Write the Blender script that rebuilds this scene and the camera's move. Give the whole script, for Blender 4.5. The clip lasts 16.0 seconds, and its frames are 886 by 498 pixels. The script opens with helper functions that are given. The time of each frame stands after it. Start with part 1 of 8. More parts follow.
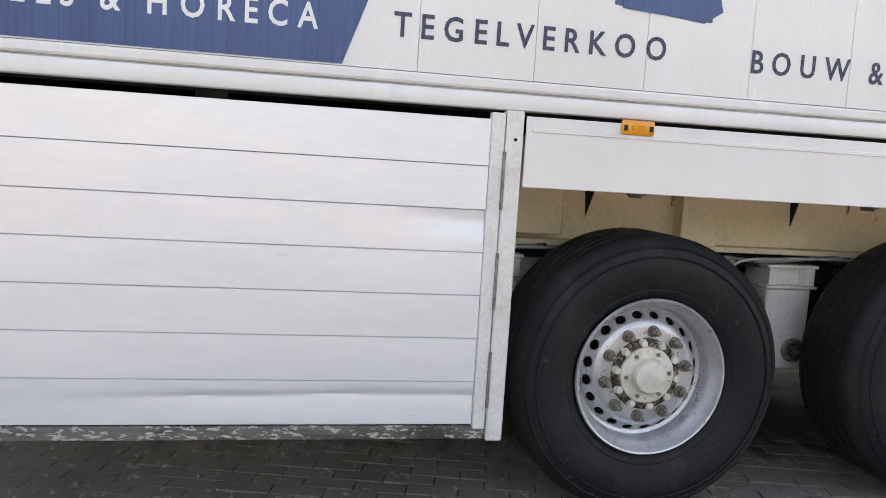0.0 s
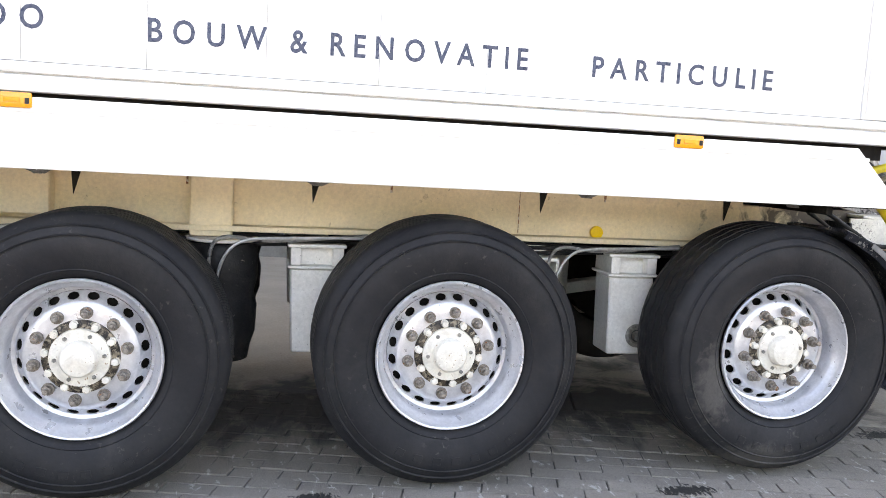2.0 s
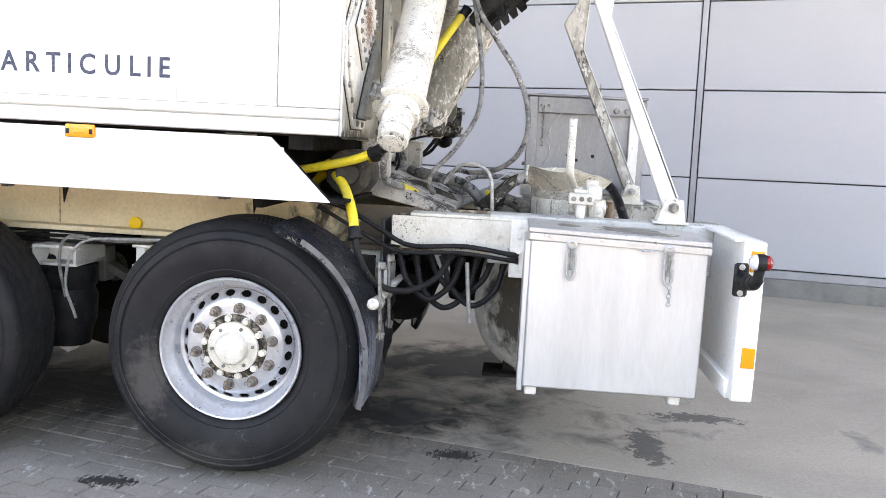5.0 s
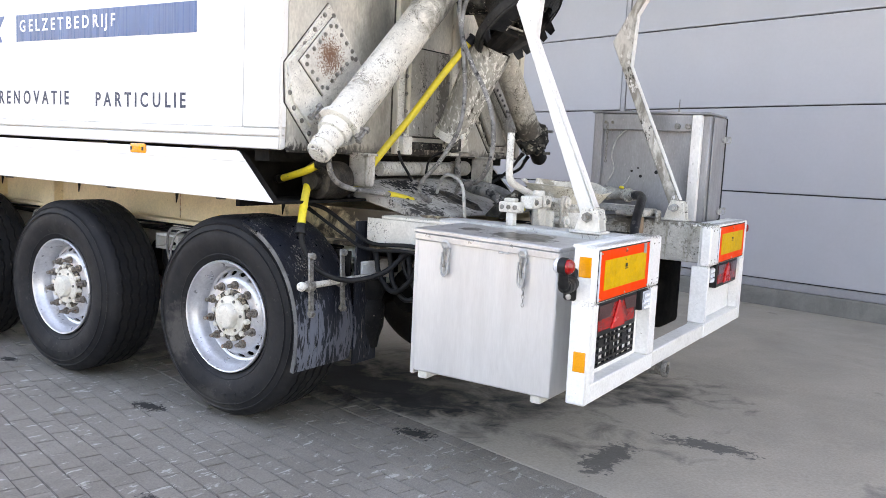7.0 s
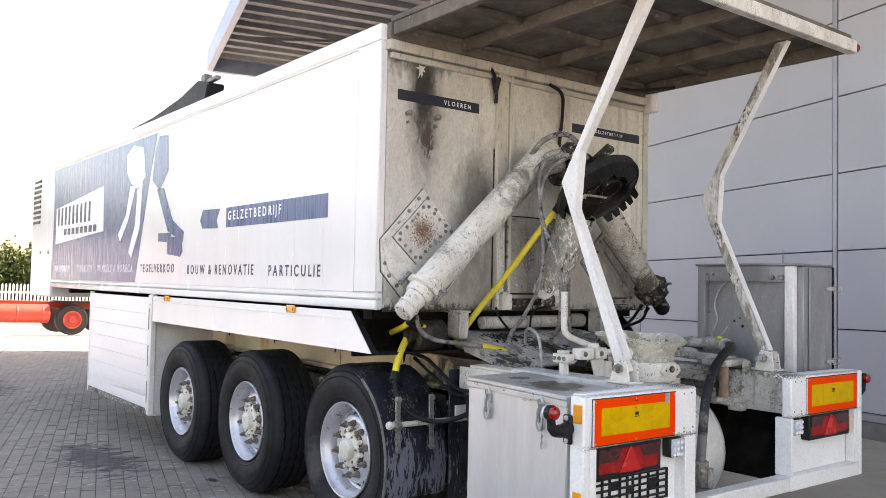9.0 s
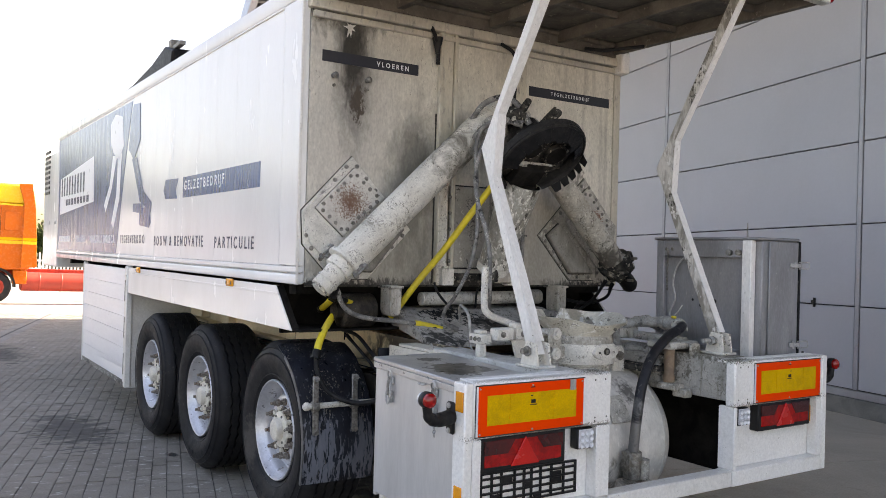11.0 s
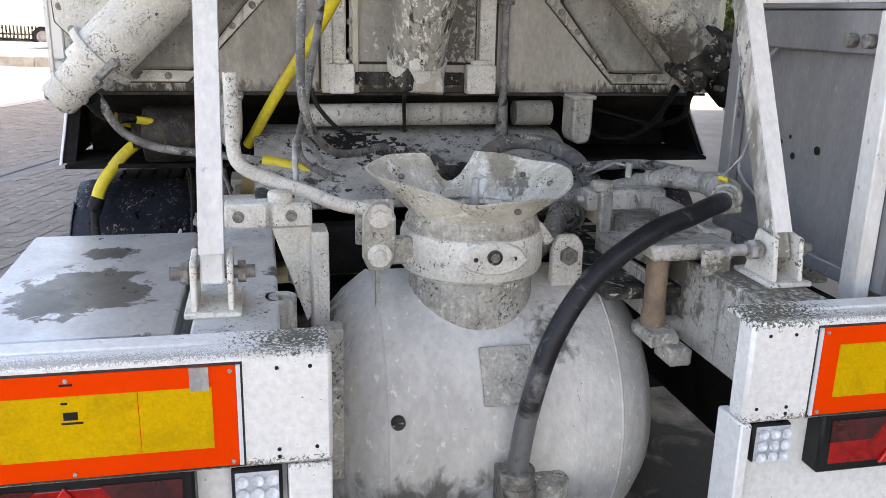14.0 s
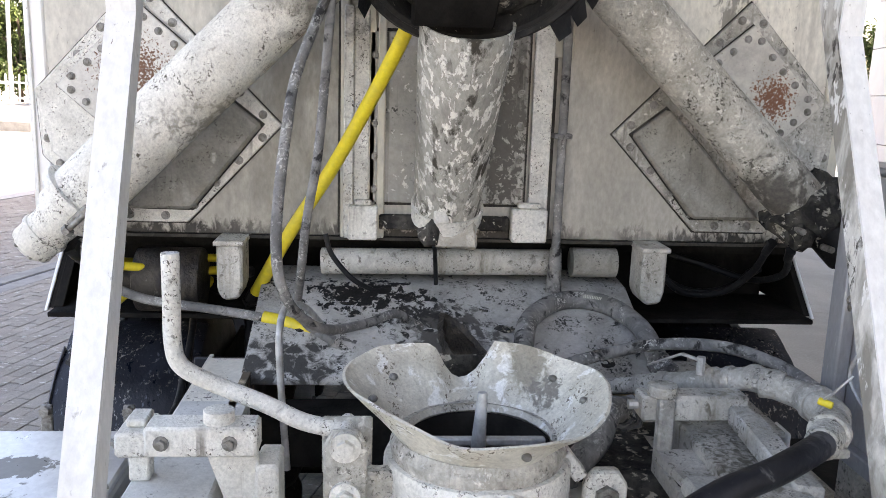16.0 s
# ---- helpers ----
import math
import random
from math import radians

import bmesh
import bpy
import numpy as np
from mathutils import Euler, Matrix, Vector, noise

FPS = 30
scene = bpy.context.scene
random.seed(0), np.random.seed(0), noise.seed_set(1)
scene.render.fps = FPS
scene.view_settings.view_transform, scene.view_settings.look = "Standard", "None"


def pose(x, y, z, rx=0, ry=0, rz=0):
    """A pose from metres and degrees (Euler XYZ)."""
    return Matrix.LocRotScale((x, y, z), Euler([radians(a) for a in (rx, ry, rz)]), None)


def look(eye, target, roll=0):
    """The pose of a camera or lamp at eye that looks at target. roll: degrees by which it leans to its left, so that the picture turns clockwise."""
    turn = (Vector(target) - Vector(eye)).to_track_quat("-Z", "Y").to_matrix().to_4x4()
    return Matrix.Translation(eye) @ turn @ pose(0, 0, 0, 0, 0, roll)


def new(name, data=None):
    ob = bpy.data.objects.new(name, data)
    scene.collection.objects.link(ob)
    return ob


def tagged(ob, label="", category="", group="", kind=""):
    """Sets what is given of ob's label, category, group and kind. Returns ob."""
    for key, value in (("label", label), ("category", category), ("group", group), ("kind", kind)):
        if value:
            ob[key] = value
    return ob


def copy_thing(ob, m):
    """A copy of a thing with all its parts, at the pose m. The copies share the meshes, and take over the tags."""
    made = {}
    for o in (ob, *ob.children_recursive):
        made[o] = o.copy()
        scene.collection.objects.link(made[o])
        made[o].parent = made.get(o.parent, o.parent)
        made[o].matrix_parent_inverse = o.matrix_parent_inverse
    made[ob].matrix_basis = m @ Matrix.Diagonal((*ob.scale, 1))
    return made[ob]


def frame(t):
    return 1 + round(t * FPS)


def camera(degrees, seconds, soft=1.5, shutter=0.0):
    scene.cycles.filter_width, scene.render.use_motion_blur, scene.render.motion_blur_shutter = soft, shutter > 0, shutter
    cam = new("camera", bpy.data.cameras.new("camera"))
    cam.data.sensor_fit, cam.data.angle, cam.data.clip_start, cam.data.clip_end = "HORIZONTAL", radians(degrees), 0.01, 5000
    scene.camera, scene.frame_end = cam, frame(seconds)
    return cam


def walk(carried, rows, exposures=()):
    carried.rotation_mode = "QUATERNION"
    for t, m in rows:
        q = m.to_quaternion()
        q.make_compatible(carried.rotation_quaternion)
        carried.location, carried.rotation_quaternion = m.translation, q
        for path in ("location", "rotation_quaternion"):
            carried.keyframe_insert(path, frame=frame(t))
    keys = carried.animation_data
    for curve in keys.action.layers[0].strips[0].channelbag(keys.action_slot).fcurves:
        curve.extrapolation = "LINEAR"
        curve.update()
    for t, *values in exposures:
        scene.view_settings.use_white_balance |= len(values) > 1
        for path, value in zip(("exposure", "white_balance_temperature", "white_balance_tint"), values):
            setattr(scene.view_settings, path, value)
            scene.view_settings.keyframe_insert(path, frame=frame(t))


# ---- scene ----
cam = camera(56.05, 16.0, soft=0.45)
PATH = [
    (0, (0.061, 0.073, 1.265), (0.464, 2.019, 1.048), 3.63),
    (0.5, (0.598, -0.030, 1.289), (0.965, 1.926, 1.089), 3.40),
    (1, (1.116, -0.057, 1.299), (1.506, 1.893, 1.082), 3.34),
    (1.5, (1.649, -0.131, 1.313), (2.049, 1.813, 1.068), 3.25),
    (2, (2.175, -0.231, 1.322), (2.576, 1.714, 1.087), 3.18),
    (2.5, (2.787, -0.332, 1.351), (3.183, 1.615, 1.117), 3.10),
    (3, (3.361, -0.416, 1.372), (3.745, 1.532, 1.135), 3.20),
    (3.5, (3.883, -0.484, 1.362), (4.227, 1.472, 1.124), 3.13),
    (4, (4.434, -0.482, 1.395), (4.668, 1.489, 1.152), 3.05),
    (4.5, (4.979, -0.466, 1.432), (5.057, 1.518, 1.188), 3.11),
    (5, (5.503, -0.361, 1.441), (5.342, 1.616, 1.186), 3.04),
    (5.2, (5.710, -0.324, 1.452), (5.446, 1.643, 1.204), 3.16),
    (7.3, (7.929, -0.041, 1.481), (6.750, 1.555, 1.233), 2.87),
    (7.5, (8.060, 0.024, 1.491), (6.810, 1.566, 1.242), 3.05),
    (8, (8.410, 0.096, 1.574), (6.961, 1.470, 1.463), 2.59),
    (8.2, (8.510, 0.122, 1.574), (7.021, 1.457, 1.573), 2.72),
    (10.3, (9.442, 0.370, 1.690), (7.772, 1.470, 1.734), 1.58),
    (10.5, (9.358, 0.547, 1.642), (7.688, 1.647, 1.665), 1.65),
    (11, (9.147, 0.973, 1.641), (7.478, 2.075, 1.650), 1.49),
    (11.5, (8.973, 1.448, 1.590), (7.298, 2.540, 1.573), 1.30),
    (12, (8.767, 1.893, 1.559), (7.071, 2.952, 1.500), 1.29),
    (12.5, (8.533, 2.330, 1.574), (6.794, 3.314, 1.509), 1.03),
    (13, (8.340, 2.816, 1.571), (6.517, 3.623, 1.409), 0.96),
    (13.5, (8.116, 3.224, 1.583), (6.220, 3.708, 1.170), 1.11),
    (14, (7.897, 3.554, 1.728), (6.018, 3.963, 1.181), 1.31),
    (14.5, (7.709, 3.774, 1.847), (5.826, 4.141, 1.281), 1.30),
    (15, (7.528, 3.850, 1.923), (5.626, 4.132, 1.373), 1.69),
    (15.5, (7.419, 3.879, 1.935), (5.501, 4.074, 1.400), 1.74),
    (16, (7.374, 3.883, 1.920), (5.419, 4.035, 1.525), 1.85),
]
LIGHT = [(t, stops, kelvin, 20) for t, stops, kelvin in ((0.0, 1.97, 9350), (0.4, 2.3, 9450), (0.8, 2.55, 9350), (1.5, 3.05, 9250), (3.0, 3.2, 9150), (5.2, 3.2, 9150), (7.5, 2.77, 8850), (8.2, 2.57, 8950), (10.5, 2.03, 8800), (11.0, 1.93, 8700), (11.5, 1.90, 8750), (12.5, 2.15, 8850), (13.0, 2.25, 8850), (13.5, 2.2, 9100), (14.0, 2.55, 8600), (14.5, 2.68, 8450), (16.0, 2.83, 8300))]
walk(cam, [(t, look(eye, target, roll)) for t, eye, target, roll in PATH], LIGHT)

# ---- world and light ----
world = bpy.data.worlds.new("sky")
scene.world = world
world.use_nodes = True
wn = world.node_tree.nodes
sky = wn.new("ShaderNodeTexSky")
sky.sky_type = "NISHITA"
sky.sun_disc = False
sky.sun_elevation, sky.sun_rotation = radians(42), radians(3)
sky.dust_density, sky.ozone_density = 2.5, 1.0
wn["Background"].inputs[1].default_value = 0.15
world.node_tree.links.new(sky.outputs[0], wn["Background"].inputs[0])
sun_data = bpy.data.lights.new("sun", "SUN")
sun_data.energy, sun_data.angle, sun_data.color = 5.0, radians(0.6), (1.0, 0.985, 0.96)
sun = new("sun", sun_data)
sun.matrix_world = look((0, 0, 30), (-0.06 * 30, -1.0 * 30, 30 - 0.92 * 30))


# ---- materials ----
def M(name, c, c2=None, mix=(0.4, 0.65), scale=3.0, rough=0.5, metal=0.0, bump=0.12, bscale=70.0, c3=None, s3=14.0, m3=(0.6, 0.66),
      stretch=(1, 1, 1), per=0.0, fine=0.12, trans=0.0, coat=0.0, stains=(), spec=0.5, c4=None, s4=120.0, m4=(0.6, 0.64), drip=None, coat_rough=0.03):
    """A worn surface. c4: specks in clusters. drip: (colour, low, high, scale) of runs down the surface. stains: (centre, radii, colour, ragged) of marks with a shape of their own."""
    m = bpy.data.materials.new(name)
    m.use_nodes = True
    nt = m.node_tree
    n, ln = nt.nodes, nt.links
    bs = n["Principled BSDF"]
    geo = n.new("ShaderNodeNewGeometry")
    mp = n.new("ShaderNodeMapping")
    mp.inputs["Scale"].default_value = stretch
    ln.new(geo.outputs["Position"], mp.inputs["Vector"])

    def noise_tex(s, detail=5.0, dist=0.0, src=None):
        t = n.new("ShaderNodeTexNoise")
        t.inputs["Scale"].default_value, t.inputs["Detail"].default_value, t.inputs["Distortion"].default_value = s, detail, dist
        t.inputs["Roughness"].default_value = 0.62
        ln.new((src or mp).outputs[0], t.inputs["Vector"])
        return t.outputs["Fac"]

    def band(src, lo, hi, a=0.0, b=1.0):
        r = n.new("ShaderNodeMapRange")
        r.inputs["From Min"].default_value, r.inputs["From Max"].default_value = lo, hi
        r.inputs["To Min"].default_value, r.inputs["To Max"].default_value = a, b
        ln.new(src, r.inputs["Value"])
        return r.outputs[0]

    def blend(fac, a, b, kind="MIX"):
        x = n.new("ShaderNodeMix")
        x.data_type, x.blend_type = "RGBA", kind
        for sock, v in ((x.inputs[0], fac), (x.inputs[6], a), (x.inputs[7], b)):
            if isinstance(v, tuple):
                sock.default_value = (*v, 1.0)
            elif isinstance(v, float):
                sock.default_value = v
            else:
                ln.new(v, sock)
        return x.outputs[2]

    col = blend(band(noise_tex(scale, 6.0, 0.6), *mix), c, c2 or c)
    if c3:
        col = blend(band(noise_tex(s3, 9.0, 0.45), *m3), col, c3)
    if c4:
        both = n.new("ShaderNodeMath")
        both.operation = "MULTIPLY"
        ln.new(band(noise_tex(s4, 6.0, 0.6), *m4), both.inputs[0])
        ln.new(band(noise_tex(s4 / 11, 6.0, 0.9), 0.50, 0.60), both.inputs[1])
        col = blend(both.outputs[0], col, c4)
    if drip:
        run = n.new("ShaderNodeMapping")
        run.inputs["Scale"].default_value = (1, 1, 0.07)
        ln.new(geo.outputs["Position"], run.inputs["Vector"])
        both = n.new("ShaderNodeMath")
        both.operation = "MULTIPLY"
        ln.new(band(noise_tex(drip[3], 6.0, 0.3, run), drip[1], drip[2]), both.inputs[0])
        ln.new(band(noise_tex(drip[3] / 5, 5.0, 0.5), 0.38, 0.60), both.inputs[1])
        col = blend(both.outputs[0], col, drip[0])
    for centre, radii, tone, ragged, *soft in stains:
        edge = soft[0] if soft else 0.30
        sh = n.new("ShaderNodeMapping")
        sh.vector_type = "TEXTURE"
        sh.inputs["Location"].default_value, sh.inputs["Scale"].default_value = centre, radii
        ln.new(geo.outputs["Position"], sh.inputs["Vector"])
        dist = n.new("ShaderNodeVectorMath")
        dist.operation = "LENGTH"
        ln.new(sh.outputs[0], dist.inputs[0])
        both = n.new("ShaderNodeMath")
        ln.new(dist.outputs["Value"], both.inputs[0])
        ln.new(band(noise_tex(2.2 / min(radii), 8.0, 0.5, mp), 0.25, 0.75, -ragged, ragged), both.inputs[1])
        col = blend(band(both.outputs[0], 0.85 + edge, 0.85 - edge), col, tone)
    grain = noise_tex(bscale, 4.0)
    k = band(grain, 0.25, 0.75, 1.0 - fine, 1.0 + fine)
    if per:
        oi = n.new("ShaderNodeObjectInfo")
        ge = n.new("ShaderNodeNewGeometry")
        add = n.new("ShaderNodeMath")
        ln.new(oi.outputs["Random"], add.inputs[0])
        ln.new(ge.outputs["Random Per Island"], add.inputs[1])
        fr = n.new("ShaderNodeMath")
        fr.operation = "FRACT"
        ln.new(add.outputs[0], fr.inputs[0])
        mul = n.new("ShaderNodeMath")
        mul.operation = "MULTIPLY"
        ln.new(band(fr.outputs[0], 0.0, 1.0, 1.0 - per, 1.0 + per), mul.inputs[0])
        ln.new(k, mul.inputs[1])
        k = mul.outputs[0]
    sc = n.new("ShaderNodeVectorMath")
    sc.operation = "SCALE"
    ln.new(col, sc.inputs[0])
    ln.new(k, sc.inputs["Scale"])
    ln.new(sc.outputs[0], bs.inputs["Base Color"])
    ln.new(band(noise_tex(scale * 4, 4.0), 0.3, 0.7, max(rough - 0.1, 0.03), min(rough + 0.1, 1.0)), bs.inputs["Roughness"])
    bs.inputs["Metallic"].default_value = metal
    bs.inputs["Transmission Weight"].default_value = trans
    bs.inputs["Coat Weight"].default_value = coat
    bs.inputs["Coat Roughness"].default_value = coat_rough
    bs.inputs["Specular IOR Level"].default_value = spec
    if bump:
        b = n.new("ShaderNodeBump")
        b.inputs["Strength"].default_value, b.inputs["Distance"].default_value = bump, 0.01
        ln.new(grain, b.inputs["Height"])
        ln.new(b.outputs[0], bs.inputs["Normal"])
    return m


# oil and water marks on the ground; the first three paint the trailer's shade
STAINS_AND_SHADE = (((5.25, 5.2, 0), (1.0, 0.55, 1), (0.06, 0.057, 0.052), 0.6, 0.35), ((4.75, 3.95, 0), (0.6, 0.28, 1), (0.035, 0.034, 0.032), 0.9, 0.35), ((3.2, 4.1, 0), (2.6, 0.62, 1), (0.07, 0.067, 0.062), 0.7, 0.35), ((6.25, 3.75, 0), (0.10, 0.30, 1), (0.15, 0.14, 0.125), 0.7, 0.12), ((6.6, 4.3, 0), (0.26, 0.09, 1), (0.15, 0.14, 0.125), 0.8, 0.12),
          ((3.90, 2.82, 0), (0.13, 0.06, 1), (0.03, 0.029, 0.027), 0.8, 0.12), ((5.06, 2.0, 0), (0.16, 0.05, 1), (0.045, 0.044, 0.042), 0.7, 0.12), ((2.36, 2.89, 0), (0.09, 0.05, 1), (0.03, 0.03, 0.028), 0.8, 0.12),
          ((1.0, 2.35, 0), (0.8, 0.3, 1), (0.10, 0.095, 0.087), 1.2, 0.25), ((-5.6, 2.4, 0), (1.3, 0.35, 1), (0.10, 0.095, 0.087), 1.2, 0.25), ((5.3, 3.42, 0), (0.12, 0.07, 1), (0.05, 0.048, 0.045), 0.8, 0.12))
WHITE = M("white_body_paint", (0.80, 0.80, 0.79), (0.75, 0.745, 0.73), rough=0.2, bump=0.015, fine=0.02, scale=1.5, c3=(0.55, 0.53, 0.49), s3=30.0, m3=(0.70, 0.80), stretch=(1, 1, 0.3))
WHITE_DIRTY = M("dirty_white_paint", (0.76, 0.75, 0.715), (0.63, 0.61, 0.56), (0.50, 0.78), 5.0, 0.45, bump=0.08, c3=(0.16, 0.14, 0.12), s3=110.0, m3=(0.665, 0.69))
PAINT_WORN = M("worn_white_arm_paint", (0.76, 0.755, 0.73), (0.64, 0.63, 0.60), (0.5, 0.72), 6.0, 0.45, bump=0.1, c3=(0.42, 0.405, 0.375), s3=40.0, m3=(0.645, 0.71), stretch=(1, 1, 0.5), c4=(0.14, 0.12, 0.095), s4=110.0, m4=(0.655, 0.685))
REAR = M("rear_wall_paint", (0.60, 0.565, 0.47), (0.44, 0.415, 0.355), (0.42, 0.66), 3.2, 0.6, bump=0.1, c3=(0.27, 0.26, 0.235), s3=26.0, m3=(0.56, 0.70), stretch=(1, 1, 0.4))
CEMENT = M("cement_caked_steel", (0.53, 0.51, 0.455), (0.33, 0.315, 0.275), (0.38, 0.64), 9.0, 0.85, bump=0.7, bscale=90.0, c3=(0.66, 0.64, 0.585), s3=38.0, m3=(0.56, 0.64), fine=0.28, spec=0.2, c4=(0.07, 0.065, 0.057), s4=120.0, m4=(0.53, 0.60), drip=((0.16, 0.15, 0.13), 0.56, 0.70, 26.0))
CEMENT_PALE = M("pale_cement_paint", (0.74, 0.72, 0.66), (0.55, 0.53, 0.475), (0.42, 0.68), 7.0, 0.7, bump=0.45, bscale=130.0, c3=(0.33, 0.31, 0.27), s3=30.0, m3=(0.60, 0.72), fine=0.2, spec=0.3, c4=(0.085, 0.075, 0.06), s4=140.0, m4=(0.55, 0.62), drip=((0.24, 0.22, 0.185), 0.58, 0.72, 30.0), stains=(((5.02, 3.80, 2.22), (0.2, 0.16, 0.20), (0.16, 0.15, 0.13), 0.9), ((5.0, 3.3, 1.72), (0.12, 0.12, 0.07), (0.30, 0.28, 0.24), 1.0)))
CEMENT_DARK = M("dark_cement_crust", (0.030, 0.028, 0.026), (0.10, 0.095, 0.085), (0.42, 0.64), 14.0, 0.9, bump=0.9, bscale=45.0, c3=(0.44, 0.42, 0.36), s3=30.0, m3=(0.575, 0.62), fine=0.25, spec=0.12, c4=(0.015, 0.014, 0.013), s4=70.0, m4=(0.58, 0.62))
CREAM = M("cream_chassis_paint", (0.80, 0.68, 0.475), (0.70, 0.59, 0.41), (0.45, 0.7), 3.0, 0.5, bump=0.04, c3=(0.26, 0.18, 0.10), s3=7.0, m3=(0.66, 0.74), spec=0.35, c4=(0.45, 0.37, 0.25), s4=40.0, m4=(0.66, 0.70), stains=(((4.95, 3.53, 1.02), (0.50, 0.4, 0.24), (0.10, 0.08, 0.06), 1.0, 0.3), ((4.45, 3.53, 1.38), (0.25, 0.4, 0.06), (0.16, 0.11, 0.07), 1.2, 0.3)))
ALU = M("dull_aluminium", (0.86, 0.865, 0.885), (0.80, 0.805, 0.83), (0.4, 0.65), 1.8, 0.40, 0.25, bump=0.02, bscale=40.0, stretch=(0.25, 1, 1.2), fine=0.03, c3=(0.52, 0.52, 0.53), s3=30.0, m3=(0.70, 0.76), c4=(0.30, 0.29, 0.28), s4=45.0, m4=(0.74, 0.77))
GREY_METAL = M("grey_cabinet_metal", (0.33, 0.335, 0.35), (0.25, 0.255, 0.265), (0.38, 0.66), 4.0, 0.45, 0.35, bump=0.08, c3=(0.42, 0.42, 0.41), s3=60.0, m3=(0.62, 0.70), stretch=(1.5, 1.5, 0.5))
RIM = M("silver_wheel_paint", (0.66, 0.665, 0.69), (0.50, 0.505, 0.53), (0.42, 0.66), 5.0, 0.34, 0.55, bump=0.03, c3=(0.24, 0.22, 0.195), s3=26.0, m3=(0.68, 0.78))
HUB = M("painted_hub", (0.74, 0.70, 0.615), (0.60, 0.55, 0.47), (0.45, 0.65), 16.0, 0.4, bump=0.1, c3=(0.26, 0.17, 0.10), s3=70.0, m3=(0.62, 0.68))
GREASE = M("greasy_hub_flange", (0.055, 0.042, 0.030), (0.30, 0.25, 0.18), (0.46, 0.60), 40.0, 0.4, bump=0.3, c3=(0.012, 0.010, 0.009), s3=55.0, m3=(0.50, 0.56), spec=0.3)
NUT = M("rusty_nut", (0.15, 0.125, 0.105), (0.30, 0.265, 0.23), (0.4, 0.6), 90.0, 0.45, 0.4, bump=0.2, c3=(0.24, 0.10, 0.045), s3=40.0, m3=(0.62, 0.66), spec=0.3)
BOLT = M("grey_bolt", (0.30, 0.29, 0.27), (0.16, 0.15, 0.13), (0.4, 0.6), 50.0, 0.55, 0.5, bump=0.15)
TYRE = M("tyre_rubber", (0.015, 0.015, 0.017), (0.026, 0.0255, 0.026), (0.38, 0.68), 4.0, 0.6, bump=0.12, c3=(0.050, 0.047, 0.044), s3=4.0, m3=(0.60, 0.82), spec=0.2, c4=(0.07, 0.066, 0.061), s4=40.0, m4=(0.60, 0.70), stains=(((4.03, 2.9, 0.40), (0.09, 0.2, 0.17), (0.062, 0.057, 0.053), 0.5, 0.3), ((4.24, 2.9, 0.06), (0.20, 0.2, 0.07), (0.055, 0.051, 0.048), 0.6, 0.4)))
HEAD_BLACK = M("tarred_black_rubber", (0.014, 0.0135, 0.013), (0.035, 0.033, 0.031), (0.42, 0.64), 12.0, 0.6, bump=0.5, bscale=60.0, c3=(0.30, 0.285, 0.24), s3=40.0, m3=(0.66, 0.71), spec=0.3)
RUBBER = M("black_rubber", (0.009, 0.009, 0.010), (0.022, 0.022, 0.022), (0.42, 0.68), 12.0, 0.5, bump=0.25, c3=(0.22, 0.215, 0.205), s3=48.0, m3=(0.66, 0.72), spec=0.2)
GUARD = M("splashed_black_mudguard", (0.007, 0.008, 0.012), (0.020, 0.023, 0.032), (0.4, 0.65), 7.0, 0.35, bump=0.25, c3=(0.15, 0.17, 0.21), s3=50.0, m3=(0.60, 0.74), stretch=(1, 1, 0.2), c4=(0.34, 0.33, 0.30), s4=90.0, m4=(0.56, 0.62), spec=0.35, stains=(((4.96, 2.95, 0.47), (0.045, 0.16, 0.20), (0.16, 0.175, 0.21), 1.9, 0.16), ((4.95, 3.22, 0.50), (0.045, 0.10, 0.15), (0.14, 0.15, 0.18), 1.9, 0.16)))
BLACK = M("black_plastic", (0.010, 0.010, 0.011), (0.018, 0.018, 0.018), rough=0.4, bump=0.05, spec=0.25)
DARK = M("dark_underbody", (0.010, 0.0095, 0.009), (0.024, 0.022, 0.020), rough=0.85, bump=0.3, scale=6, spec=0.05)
HOSE_GREY = M("cement_dusted_hose", (0.135, 0.132, 0.128), (0.28, 0.272, 0.258), (0.42, 0.64), 12.0, 0.7, bump=0.3, bscale=120, c3=(0.022, 0.021, 0.021), s3=20.0, m3=(0.55, 0.64), spec=0.3, c4=(0.50, 0.49, 0.46), s4=110.0, m4=(0.52, 0.60))
YELLOW = M("yellow_hose_rubber", (0.74, 0.585, 0.035), (0.60, 0.475, 0.06), (0.45, 0.7), 12.0, 0.5, bump=0.06, c3=(0.26, 0.22, 0.10), s3=30.0, m3=(0.66, 0.74))
BLUE = M("dark_blue_film", (0.013, 0.056, 0.19), (0.020, 0.074, 0.23), (0.4, 0.65), 1.5, 0.30, bump=0.05, bscale=6.0, stretch=(9, 1, 0.12), fine=0.04, coat=0.6, spec=0.4, coat_rough=0.22)
INK = M("blue_grey_lettering", (0.026, 0.038, 0.080), (0.04, 0.055, 0.10), (0.45, 0.7), 20.0, 0.3, bump=0.0)
LETTER_WHITE = M("white_lettering", (0.80, 0.81, 0.83), rough=0.35, bump=0.0, fine=0.02)
NAVY = M("black_blue_label", (0.012, 0.014, 0.025), (0.02, 0.022, 0.03), rough=0.45, bump=0.02)
ORANGE = M("fluorescent_orange_film", (1.0, 0.058, 0.001), (0.95, 0.050, 0.001), rough=0.5, bump=0.02, fine=0.03, spec=0.1)
